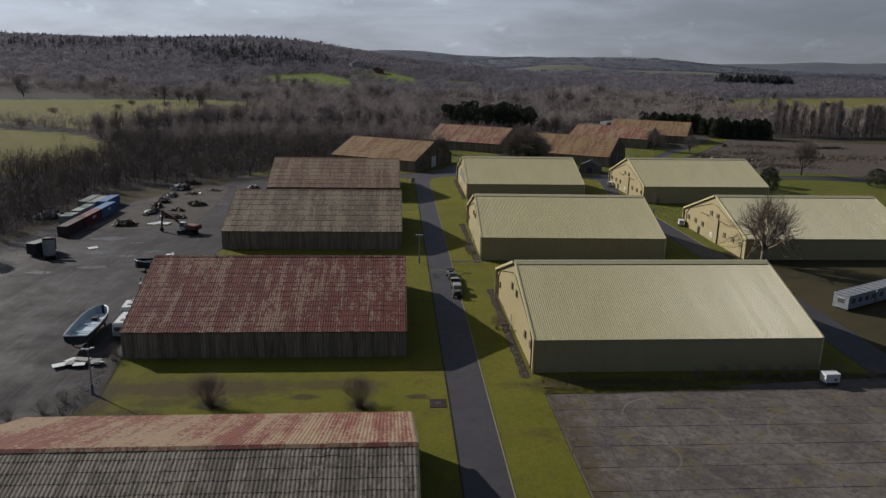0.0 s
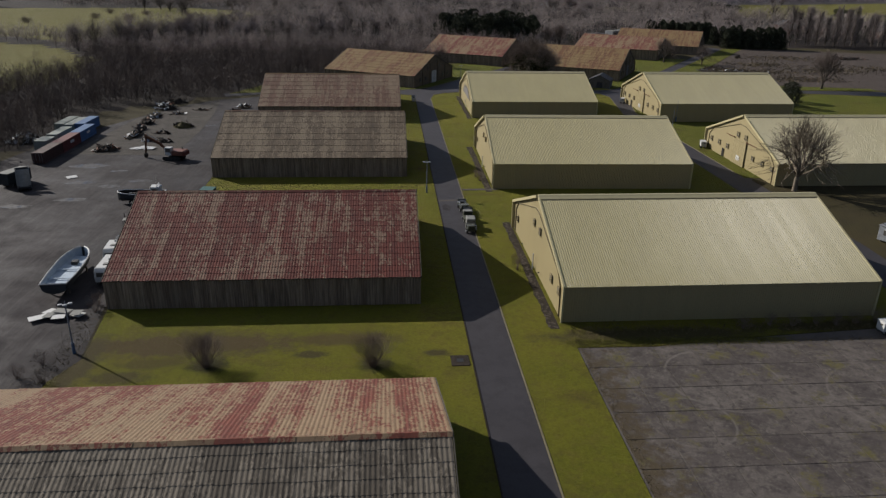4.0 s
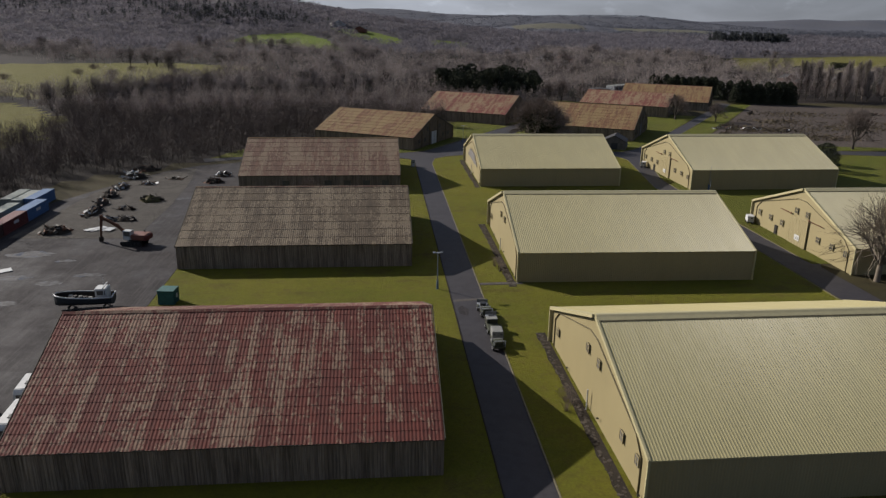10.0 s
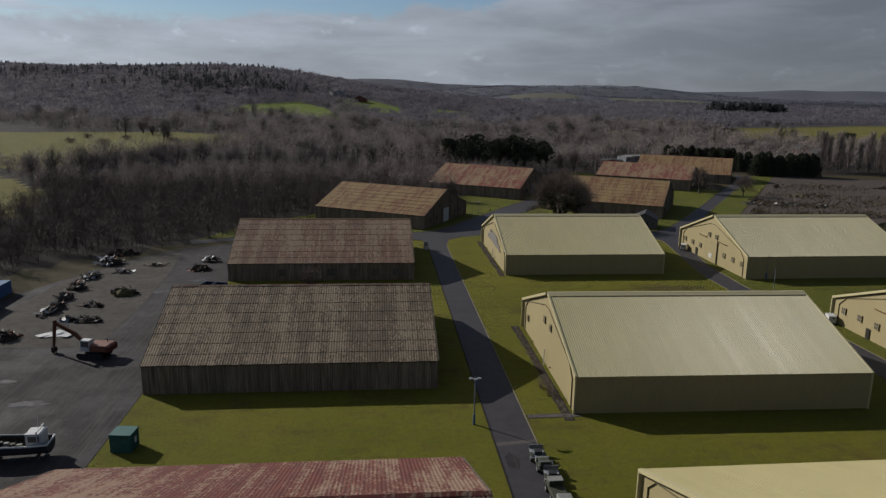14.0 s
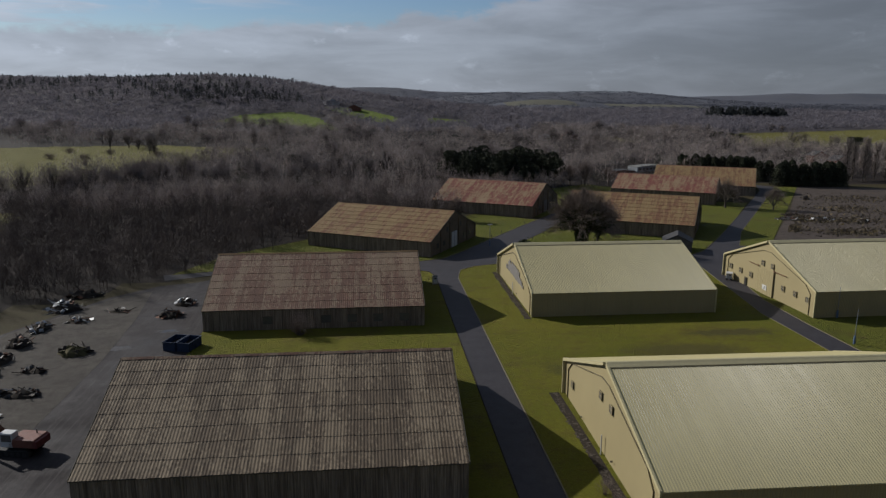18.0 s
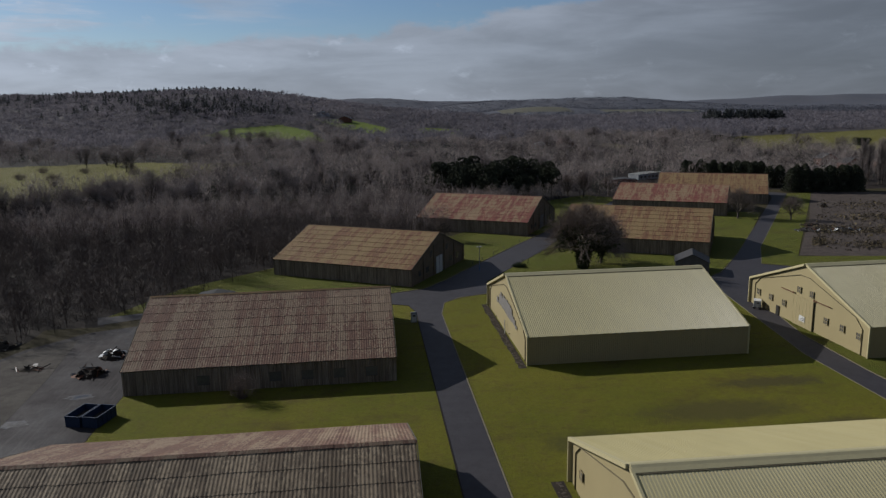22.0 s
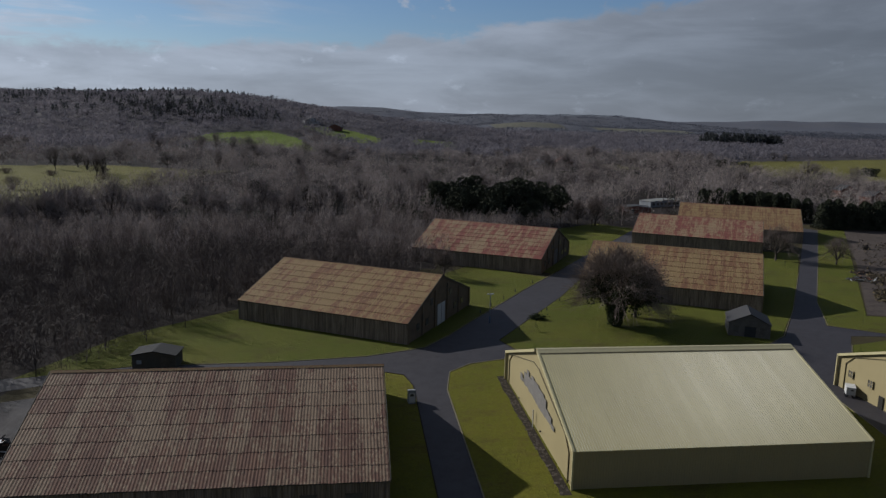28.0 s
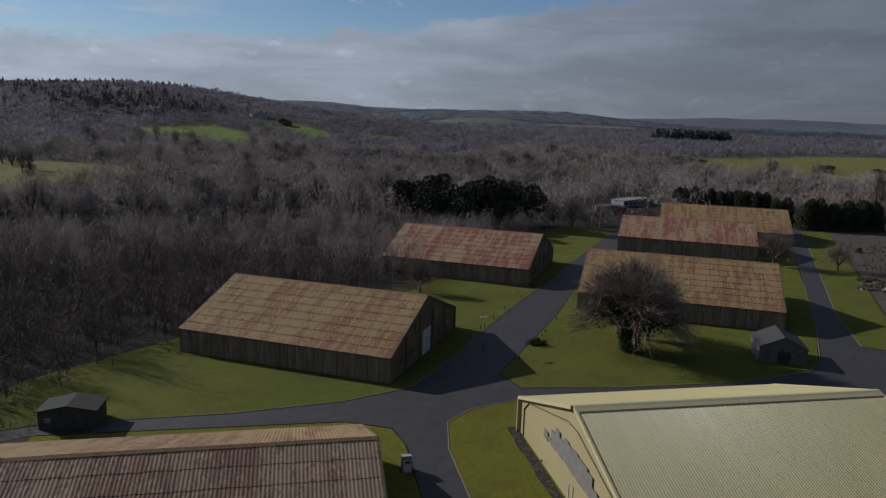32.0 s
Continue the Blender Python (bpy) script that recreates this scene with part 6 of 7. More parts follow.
heap("scrap_heap", -74, 154, 8.0, 6.0, 2.0, 24, S3, "dark scrap heap under the trees", 26, 1.6)
heap("brush_heap", -61.8, 116, 5.4, 4.6, 2.4, 16, (M["bush"], M["bark"], M["bush"], M["soil"]), "dark heap of cut brush on rubble", 7, 1.4, "brush heap")
heap("scrap_heap", -62.2, 98, 4.6, 3.4, 1.3, 22, S3, "small low scrap heap at the edge of the rubble", 8)
heap("scrap_heap", -66.0, 99, 3.6, 2.6, 0.9, 14, S4, "scatter of bent scrap on rubble", 9)
heap("scrap_heap", -65.0, 108, 4.4, 3.0, 0.8, 14, S3, "scatter of dark timbers on rubble", 10, 1.8)
heap("scrap_heap", -68.0, 135, 5.5, 4.0, 0.7, 18, S4, "scatter of broken slabs on rubble", 11, 1.6)
heap("scrap_heap", -62.5, 141, 5.0, 3.0, 0.8, 14, S3, "low scatter of scrap near the yard corner", 12, 1.6)
heap("scrap_heap", -51.3, 137, 4.8, 5.0, 1.7, 30, S3, "dark heap of car parts beside the brown shed", 13)
heap("scrap_heap", -50.4, 145.5, 4.4, 4.4, 1.9, 28, S4, "heap of scrap machinery beside the brown shed", 14)
heap("scrap_heap", -97.0, 99, 8.0, 10.0, 2.6, 60, (M["soil"], M["tin"], M["grey_steel"], M["scrap"], M["tin"]), "heap of pale scrap metal beside containers", 15, 2.0)
heap("scrap_heap", 143, 241, 9, 7, 1.2, 40, S4, "scrap and pipes stacked on the bare pad", 16, 1.5)
heap("scrap_heap", 155, 238, 12, 5, 1.2, 40, S4, "scrap metal laid out on the bare pad", 17, 1.5)
heap("scrap_heap", 168, 233, 5, 4, 1.2, 20, S4, "pale scrap on the bare pad", 18, 1.2)
heap("scrap_heap", 182, 291, 4, 3, 2.4, 14, S3, "rusty plant standing on the bare pad", 19)
heap("scrap_heap", 240, 288, 26, 6, 2.0, 40, S3, "bank of dark rubble on the bare pad", 20, 2.0)
heap("scrap_heap", 150, 250, 7, 5, 1.0, 26, S3, "dark scrap on the bare pad", 21, 1.3)

flat("rubble_strip", ((-81, 85), (-55.9, 84), (-55.9, 112), (-57.4, 135), (-60.2, 156.5), (-66.5, 152), (-78.2, 128)), 0.035, M["gravel"], "strip of pale crushed rubble along the yard edge", "rubble ground")


def sheets_on_ground(x, y, n, seed, label, spread=2.6):
    rg = random.Random(seed)
    top = empty("sheet_pile", pose(x, y, 0), label, "rubbish")
    for i in range(n):
        a, b = rg.uniform(0.5, 1.3), rg.uniform(0.4, 0.9)
        part("board", boxed(-a, -b, 0, a, b, 0.04), M["white"] if rg.random() < 0.7 else M["canvas"], top, m=Matrix.Translation((rg.gauss(0, spread * 0.5), rg.gauss(0, spread * 0.25), 0.06 + 0.05 * i)) @ pose(0, 0, 0, rg.uniform(-3, 3), rg.uniform(-3, 3), rg.uniform(0, 360)))


sheets_on_ground(-47.6, -1.9, 12, 1, "pale broken boards dumped on the yard")
sheets_on_ground(-66.2, 90.3, 6, 2, "pale sheets lying on rubble")
sheets_on_ground(-72.0, 65.0, 3, 3, "white sheet lying on the tarmac", 0.8)


# excavator
def excavator(m):
    top = empty("excavator", m, "orange-red and white tracked excavator with raised boom", "excavator")
    for s in (-1, 1):
        b = prism(bmesh.new(), [(-2.2, 0.25), (-1.9, 0.0), (1.9, 0.0), (2.2, 0.25), (2.2, 0.65), (1.9, 0.9), (-1.9, 0.9), (-2.2, 0.65)], "y", s * 1.2 - 0.3, s * 1.2 + 0.3)
        tr = part("track", b, M["tyre"], top)
        for k in range(5):
            part("roller", tube(bmesh.new(), (-1.6 + 0.8 * k, s * 1.2 - 0.32, 0.42), (-1.6 + 0.8 * k, s * 1.2 + 0.32, 0.42), 0.3, 0.3, 10), M["dark_steel"], tr)
    part("undercarriage", boxed(-1.2, -0.9, 0.4, 1.2, 0.9, 1.0, 0.05), M["dark_steel"], top)
    part("turntable", tube(bmesh.new(), (0, 0, 1.0), (0, 0, 1.25), 0.8, 0.8, 16), M["dark_steel"], top)
    house = part("house", boxed(-0.4, -1.4, 1.25, 3.0, 1.4, 2.35, 0.12), M["bright_red"], top, "orange-red engine housing")
    part("counterweight", boxed(2.6, -1.4, 1.2, 3.3, 1.4, 2.2, 0.15), M["red_paint"], house)
    part("exhaust", tube(bmesh.new(), (2.0, 0.7, 2.3), (2.0, 0.7, 2.9), 0.07, 0.07, 8), M["dark_steel"], house)
    cab = part("cab", boxed(-1.5, -1.4, 1.25, 0.2, -0.2, 3.1, 0.10), M["white"], top, "white cab")
    part("windscreen", boxed(-1.53, -1.25, 1.9, -1.49, -0.35, 2.95), M["glass"], cab)
    for s in (-1.41, -0.21):
        part("side_window", boxed(-1.3, s - 0.02, 2.0, 0.0, s + 0.03, 2.9), M["glass"], cab)
    boom = prism(bmesh.new(), [(-0.9, 1.6), (-3.3, 3.9), (-6.5, 5.4), (-6.75, 5.0), (-3.6, 3.35), (-1.2, 1.3)], "y", 0.14, 0.48)
    bo = part("boom", boom, M["rust"], top, "long rust-brown boom")
    part("ram", tube(bmesh.new(), (-1.3, 0.3, 1.6), (-3.4, 0.3, 3.3), 0.09, 0.06, 8), M["grey_steel"], bo)
    st = part("stick", prism(bmesh.new(), [(-6.3, 5.7), (-6.85, 5.6), (-7.35, 1.1), (-7.05, 1.0)], "y", 0.16, 0.46), M["rust"], top)
    part("ram", tube(bmesh.new(), (-4.2, 0.3, 4.8), (-6.4, 0.3, 5.65), 0.08, 0.05, 8), M["grey_steel"], st)
    part("grab", prism(bmesh.new(), [(-7.4, 1.15), (-7.0, 1.1), (-6.8, 0.5), (-7.1, 0.02), (-7.5, 0.3)], "y", -0.1, 0.7), M["scrap"], top)
    return top


excavator(pose(-54.6, 80.0, 0.02, 0, 0, -12))


def boat(name, m, l, w, h, hull_mat, in_mat, label, stand=0.9):
    """An open hull with thickness, a raised bow, a gunwale, thwarts and trestles."""
    top = empty(name, m, label, "boat", "boats ashore")
    n, k = 16, 10
    def half(t):
        return w / 2 * (1 - max(0.0, (t - 0.55) / 0.45) ** 2.2) ** 0.5 * (0.86 + 0.14 * min(1, t / 0.3))
    b = bmesh.new()
    grids = []
    for inset in (0.0, 0.12):
        g = []
        for i in range(n + 1):
            t = i / n
            hw = max(0.06, half(min(t, 0.995)) - inset)
            sheer = h * (1 + 0.28 * t * t)
            row = []
            for j in range(k + 1):
                a = math.pi * j / k
                row.append(b.verts.new((-math.cos(a) * hw, t * l, stand + inset + (sheer - inset) * (1 - math.sin(a) ** 0.55))))
            g.append(row)
        grids.append(g)
    for gi, g in enumerate(grids):
        for i in range(n):
            for j in range(k):
                q = (g[i][j], g[i][j + 1], g[i + 1][j + 1], g[i + 1][j])
                f = b.faces.new(q if gi == 0 else q[::-1])
                f.material_index = gi
    for i in range(n):
        for j in (0, k):
            b.faces.new((grids[0][i][j], grids[0][i + 1][j], grids[1][i + 1][j], grids[1][i][j])).material_index = 1
    for i in (0, n):
        b.faces.new([v for v in grids[0][i]])
    me = bm_data("hull", b, hull_mat)
    me.materials.append(in_mat)
    part("hull", me, None, top)
    rail = bmesh.new()
    for s in (-1, 1):
        for i in range(n):
            t0, t1 = i / n, (i + 1) / n
            tube(rail, (s * half(min(t0, 0.995)), t0 * l, stand + h * (1 + 0.28 * t0 * t0)), (s * half(min(t1, 0.995)), t1 * l, stand + h * (1 + 0.28 * t1 * t1)), 0.11, 0.11, 6)
    tube(rail, (-half(0), 0, stand + h), (half(0), 0, stand + h), 0.11, 0.11, 6)
    part("gunwale", rail, M["white"], top, "white gunwale")
    deck = bmesh.new()
    ts = [0.03 + 0.9 * i / 12 for i in range(13)]
    prism(deck, [(-half(t) * 0.9 + 0.12, t * l) for t in ts] + [(half(t) * 0.9 - 0.12, t * l) for t in reversed(ts)], "z", stand + h * 0.42, stand + h * 0.48)
    part("deck", deck, in_mat, top)
    for t in (0.25, 0.5):
        part("thwart", boxed(-half(t) + 0.1, t * l - 0.12, stand + h * 0.6, half(t) - 0.1, t * l + 0.12, stand + h * 0.66), in_mat, top)
    part("engine_box", boxed(-0.45, 0.66 * l, stand + h * 0.48, 0.45, 0.66 * l + 1.0, stand + h * 0.48 + 0.5, 0.05), M["dark_steel"], top)
    part("keel", boxed(-0.08, 0.2, stand - 0.12, 0.08, l * 0.95, stand + 0.2), hull_mat, top)
    for t in (0.15, 0.75):
        tr = part("trestle", boxed(-w * 0.32, t * l - 0.12, stand - 0.28, w * 0.32, t * l + 0.12, stand - 0.02), M["barge"], top)
        for s in (-1, 1):
            part("leg", boxed(s * w * 0.3 - 0.1, t * l - 0.1, 0, s * w * 0.3 + 0.1, t * l + 0.1, stand - 0.26), M["barge"], tr)
    return top


boat("lifeboat", pose(-50.2, 3.4, 0.02, 0, 0, 4), 13.0, 4.0, 1.5, M["hull_dark"], M["grp"], "open blue-grey lifeboat with white gunwale on trestles")
B2 = boat("workboat", pose(-47.5, 47.2, 0.02, 0, 0, 94), 8.6, 3.2, 1.4, M["hull_dark"], M["scrap"], "dark-hulled workboat with a white wheelhouse", 0.6)
wh = part("wheelhouse", boxed(-1.0, 0.6, 1.4, 1.0, 2.4, 3.3, 0.06), M["white"], B2, "white wheelhouse")
for s in (-1, 1):
    part("window", boxed(s * 1.0 - 0.02, 0.9, 2.3, s * 1.0 + 0.02, 2.1, 3.0), M["glass"], wh)
part("window", boxed(-0.8, 2.38, 2.3, 0.8, 2.42, 3.0), M["glass"], wh)
part("radar_arch", boxed(-1.2, 1.0, 3.5, 1.2, 1.15, 3.62), M["white"], B2)
for s in (-1.15, 1.05):
    part("arch_post", boxed(s, 1.02, 2.0, s + 0.1, 1.13, 3.5), M["white"], B2)
part("antenna", tube(bmesh.new(), (0.6, 1.5, 3.3), (0.9, 1.5, 4.6), 0.03, 0.02, 6), M["white"], B2)
for k in range(5):
    part("deck_gear", boxed(-0.7 + 0.3 * k, 3.0 + 0.8 * k, 1.3, -0.2 + 0.3 * k, 3.6 + 0.8 * k, 1.9, 0.05), M["scrap"] if k % 2 else M["canvas"], B2)


def wheel(parent, x, y, r=0.35, w=0.22):
    t = part("wheel", tube(bmesh.new(), (x - w / 2, y, r), (x + w / 2, y, r), r, r, 14), M["tyre"], parent)
    part("rim", tube(bmesh.new(), (x - w / 2 - 0.01, y, r), (x + w / 2 + 0.01, y, r), r * 0.55, r * 0.55, 10), M["grey_steel"], t)


def caravan(m, label, l=5.2, w=2.2):
    top = empty("caravan", m, label, "caravan", "parked caravans")
    body = prism(bmesh.new(), [(0.0, 0.5), (l, 0.5), (l + 0.25, 1.3), (l - 0.1, 2.3), (l - 0.6, 2.55), (0.5, 2.55), (0.05, 2.2), (-0.15, 1.3)], "x", -w / 2, w / 2)
    bmesh.ops.bevel(body, geom=list(body.edges), offset=0.08, segments=2, affect="EDGES")
    part("body", body, M["white"], top)
    part("front_window", boxed(-w * 0.36, -0.13, 1.35, w * 0.36, 0.02, 2.0), M["glass"], top, "dark front window")
    for s in (-1, 1):
        for y in (0.9, 3.2):
            part("side_window", boxed(s * w / 2 - 0.02, y, 1.35, s * w / 2 + 0.02, y + 1.1, 2.0), M["glass"], top)
        wheel(top, s * (w / 2 - 0.15), l * 0.5)
    part("roof_hatch", boxed(-0.35, 1.6, 2.5, 0.35, 2.3, 2.66, 0.03), M["canvas"], top, "grey roof hatch")
    part("roof_vent", boxed(-0.2, 3.6, 2.5, 0.2, 4.0, 2.64, 0.03), M["glass"], top)
    part("drawbar", boxed(-0.08, -1.1, 0.45, 0.08, 0.2, 0.56), M["dark_steel"], top)
    part("jockey_wheel", tube(bmesh.new(), (0, -1.0, 0), (0, -1.0, 0.6), 0.08, 0.05, 8), M["dark_steel"], top)
    return top


caravan(pose(-45.3, 8.0, 0.02, 0, 0, 3), "white touring caravan parked beside the red shed", 6.4, 2.4)
caravan(pose(-46.8, 15.6, 0.02, 0, 0, 6), "older white caravan parked behind another", 5.0, 2.3)


def car(m, label, mat, l=4.3, w=1.75):
    top = empty("car", m, label, "car")
    body = prism(bmesh.new(), [(0, 0.3), (l, 0.3), (l, 0.8), (l - 0.9, 0.95), (l - 1.6, 1.4), (1.0, 1.45), (0.3, 0.95), (0, 0.85)], "x", -w / 2, w / 2)
    bmesh.ops.bevel(body, geom=list(body.edges), offset=0.07, segments=2, affect="EDGES")
    part("body", body, mat, top)
    part("windscreen", boxed(-w * 0.4, l - 1.62, 0.98, w * 0.4, l - 1.0, 1.36), M["glass"], top)
    part("rear_window", boxed(-w * 0.4, 0.45, 0.98, w * 0.4, 0.98, 1.40), M["glass"], top)
    for s in (-1, 1):
        part("side_window", boxed(s * w / 2 - 0.02, 1.1, 0.98, s * w / 2 + 0.02, l - 1.7, 1.34), M["glass"], top)
        for y in (0.85, l - 0.85):
            wheel(top, s * (w / 2 - 0.08), y, 0.31, 0.2)
    return top


car(pose(-47.6, 22.3, 0.02, 0, 0, 15), "dark old car parked beside caravans", M["hull_dark"])
# forklift beside the red shed
fl = empty("forklift", pose(-49.0, 29.5, 0.02, 0, 0, 10), "old dark forklift with a roof cage", "forklift")
part("body", boxed(-0.7, 0.0, 0.35, 0.7, 2.4, 1.25, 0.08), M["scrap"], fl)
part("roof_guard", boxed(-0.65, 0.4, 2.2, 0.65, 1.9, 2.3, 0.02), M["canvas"], fl, "pale cab roof")
for x in (-0.62, 0.56):
    for y in (0.45, 1.8):
        part("guard_post", boxed(x, y, 1.2, x + 0.07, y + 0.07, 2.2), M["dark_steel"], fl)
    part("mast_rail", boxed(x, 2.5, 0.1, x + 0.12, 2.65, 2.9), M["dark_steel"], fl)
    part("fork", boxed(x, 2.65, 0.1, x + 0.12, 3.8, 0.17), M["dark_steel"], fl)
    wheel(fl, x, 0.5, 0.3, 0.22)
    wheel(fl, x, 2.0, 0.36, 0.24)


def skip(name, m, w, l, h, mat, label, lid=False):
    top = empty(name, m, label, "skip")
    b = bmesh.new()
    t = 0.08
    for x0, x1, y0, y1 in ((-w / 2, -w / 2 + t, 0, l), (w / 2 - t, w / 2, 0, l), (-w / 2 + t, w / 2 - t, 0, t), (-w / 2 + t, w / 2 - t, l - t, l)):
        box(b, x0, y0, 0.1, x1, y1, h)
    box(b, -w / 2, 0, 0.02, w / 2, l, 0.12)
    part("tub", b, mat, top)
    for k in range(5):
        y = 0.2 + k * (l - 0.5) / 4
        for s in (-1, 1):
            part("rib", boxed(s * w / 2 - (0.0 if s > 0 else 0.08), y, 0.1, s * w / 2 + (0.08 if s > 0 else 0.0), y + 0.1, h - 0.08), mat, top)
    rim = bmesh.new()
    for a in ((-w / 2 - 0.06, -0.06, w / 2 + 0.06, 0.06), (-w / 2 - 0.06, l - 0.06, w / 2 + 0.06, l + 0.06), (-w / 2 - 0.06, 0.06, -w / 2 + 0.06, l - 0.06), (w / 2 - 0.06, 0.06, w / 2 + 0.06, l - 0.06)):
        box(rim, a[0], a[1], h - 0.08, a[2], a[3], h + 0.03)
    part("rim", rim, mat, top)
    if lid:
        part("lid", boxed(-w / 2 - 0.05, -0.05, h + 0.03, w / 2 + 0.05, l + 0.05, h + 0.12, 0.02), M["teal"], top, "teal flat lid")
        part("latch_plate", boxed(w / 2 + 0.08, l * 0.4, 0.9, w / 2 + 0.11, l * 0.4 + 0.5, 1.6), M["white"], top)
    else:
        part("load", boxed(-w / 2 + 0.1, 0.1, h * 0.35, w / 2 - 0.1, l - 0.1, h * 0.45, 0.04), M["scrap"], top)
    return top


skip("waste_container", pose(-39.7, 47.2, 0.06, 0, 0, -6), 2.5, 2.4, 2.2, M["teal"], "teal lidded waste container on the grass edge", True)
skip("blue_skip", pose(-45.9, 115.7, 0.02, 0, 0, -16), 2.3, 4.4, 1.6, M["navy"], "open navy blue skip on the yard")
skip("blue_skip", pose(-43.4, 115.1, 0.02, 0, 0, -16), 2.3, 4.4, 1.6, M["navy"], "open navy blue skip beside its twin")

# old tipper and box body at the far side of the yard
bx = empty("lorry_box", pose(-83.6, 57.8, 0.02, 0, 0, -20), "dark lorry box body standing on the ground", "lorry body")
part("body", boxed(0, 0, 0.5, 2.5, 6.0, 2.9, 0.05), M["hull_dark"], bx)
part("roof", boxed(-0.03, -0.03, 2.9, 2.53, 6.03, 2.98, 0.03), M["canvas"], bx, "pale roof sheet")
for y in (0.8, 4.8):
    part("skid", boxed(0.1, y, 0, 2.4, y + 0.3, 0.5), M["barge"], bx)
tp = empty("tipper_wreck", pose(-78.2, 57.0, 0.02, 0, 0, 25), "grey wrecked tipper body raised on end", "lorry body")
part("chassis", boxed(-1.1, -2.5, 0.5, 1.1, 4.0, 0.9, 0.05), M["dark_steel"], tp)
b = bmesh.new()
for x0, x1, z0, z1 in ((-1.25, -1.15, 0, 1.2), (1.15, 1.25, 0, 1.2), (-1.15, 1.15, 0, 0.1)):
    box(b, x0, -2.2, z0, x1, 2.6, z1)
part("tipping_body", b, M["canvas"], tp, "pale grey tipping body", Matrix.Translation((0, -0.5, 1.9)) @ pose(0, 0, 0, 38))
part("tail_board", boxed(-1.2, 3.2, 0.9, 1.2, 3.5, 3.6, 0.04), M["hull_dark"], tp)
part("cab", boxed(-1.1, 2.0, 0.9, 1.1, 3.2, 2.4, 0.1), M["hull_dark"], tp)
for s in (-1, 1):
    for y in (-1.8, -0.6, 3.2):
        wheel(tp, s * 0.95, y, 0.5, 0.3)


# line of army trailers and trucks on the road
def army_vehicle(m, label, kind):
    top = empty("army_trailer" if kind != "truck" else "army_truck", m, label, "trailer" if kind != "truck" else "truck", "parked army vehicles")
    l = 2.4 if kind != "truck" else 4.2
    part("chassis", boxed(-0.75, 0.0, 0.5, 0.75, l, 0.68, 0.03), M["army"], top)
    for s in (-1, 1):
        wheel(top, s * 0.78, l * 0.3, 0.4, 0.24)
        if kind == "truck":
            wheel(top, s * 0.78, l * 0.8, 0.4, 0.24)
        part("mudguard", boxed(s * 0.78 - 0.18, l * 0.3 - 0.5, 0.85, s * 0.78 + 0.18, l * 0.3 + 0.5, 0.92, 0.02), M["army"], top)
    if kind == "box":
        part("canvas_cover", boxed(-0.8, 0.1, 0.68, 0.8, l - 0.1, 1.9, 0.12), M["canvas"], top, "pale grey canvas cover")
        for x in (-0.5, 0.5):
            part("vent", boxed(x - 0.14, 0.07, 1.4, x + 0.14, 0.12, 1.55), M["glass"], top)
    elif kind == "gear":
        part("engine", boxed(-0.6, 0.3, 0.68, 0.6, 1.5, 1.35, 0.06), M["army"], top)
        part("roll", tube(bmesh.new(), (-0.8, 1.8, 1.0), (0.8, 1.8, 1.0), 0.28, 0.28, 10), M["canvas"], top, "rolled pale canvas")
        part("frame", boxed(-0.85, 0.1, 1.5, 0.85, 0.2, 1.6), M["tin"], top)
        for x in (-0.85, 0.75):
            part("frame_post", boxed(x, 0.1, 0.66, x + 0.1, 0.2, 1.5), M["tin"], top)
    elif kind == "flat":
        part("deck", boxed(-0.85, 0.0, 0.68, 0.85, l, 0.78, 0.02), M["tin"], top)
        part("crate", boxed(-0.4, 0.6, 0.78, 0.5, 1.5, 1.25, 0.04), M["dark_steel"], top)
        part("head_board", boxed(-0.85, l - 0.08, 0.78, 0.85, l, 1.3), M["canvas"], top)
    else:
        part("bed", boxed(-0.85, 0.0, 0.68, 0.85, 2.3, 1.15, 0.03), M["army"], top)
        part("bonnet", boxed(-0.7, 3.3, 0.68, 0.7, 4.2, 1.2, 0.1), M["army"], top)
        cab = part("cab", boxed(-0.8, 2.3, 0.68, 0.8, 3.3, 1.75, 0.08), M["army"], top)
        part("windscreen", boxed(-0.65, 3.28, 1.25, 0.65, 3.33, 1.68), M["glass"], cab)
        part("cab_roof", boxed(-0.82, 2.28, 1.75, 0.82, 3.34, 1.84, 0.03), M["canvas"], cab)
        part("windows", boxed(-0.83, 2.5, 1.25, 0.83, 3.1, 1.62), M["glass"], cab)
    part("drawbar", boxed(-0.06, l, 0.5, 0.06, l + 0.7, 0.58), M["dark_steel"], top)
    return top


for y, x, kind, text in ((27.5, 10.2, "gear", "olive trailer with a canvas roll and frame"), (29.9, 10.3, "box", "olive trailer with a pale canvas cover"), (32.4, 10.3, "truck", "olive open-backed army truck on the road"),
                         (36.6, 10.4, "flat", "pale flat trailer with a crate"), (39.2, 10.2, "gear", "olive generator trailer on the road"), (41.6, 9.9, "flat", "flat army trailer at the end of the line")):
    army_vehicle(pose(x, y, 0.03, 0, 0, random.Random(int(y * 10)).uniform(-8, 8)), text, kind)

# roadside cabinet
cb = empty("roadside_kiosk", pose(4.6, 158.0, 0.06, 0, 0, 4), "pale grey roadside kiosk with a sloping top", "kiosk")
part("cabinet", prism(bmesh.new(), [(-0.6, 0), (0.6, 0), (0.6, 1.9), (-0.6, 2.2)], "x", -0.55, 0.55), M["tin"], cb)
part("door", boxed(-0.45, -0.63, 0.2, 0.45, -0.6, 1.7), M["white"], cb)
part("window", boxed(-0.3, -0.65, 1.2, 0.3, -0.63, 1.6), M["glass"], cb)


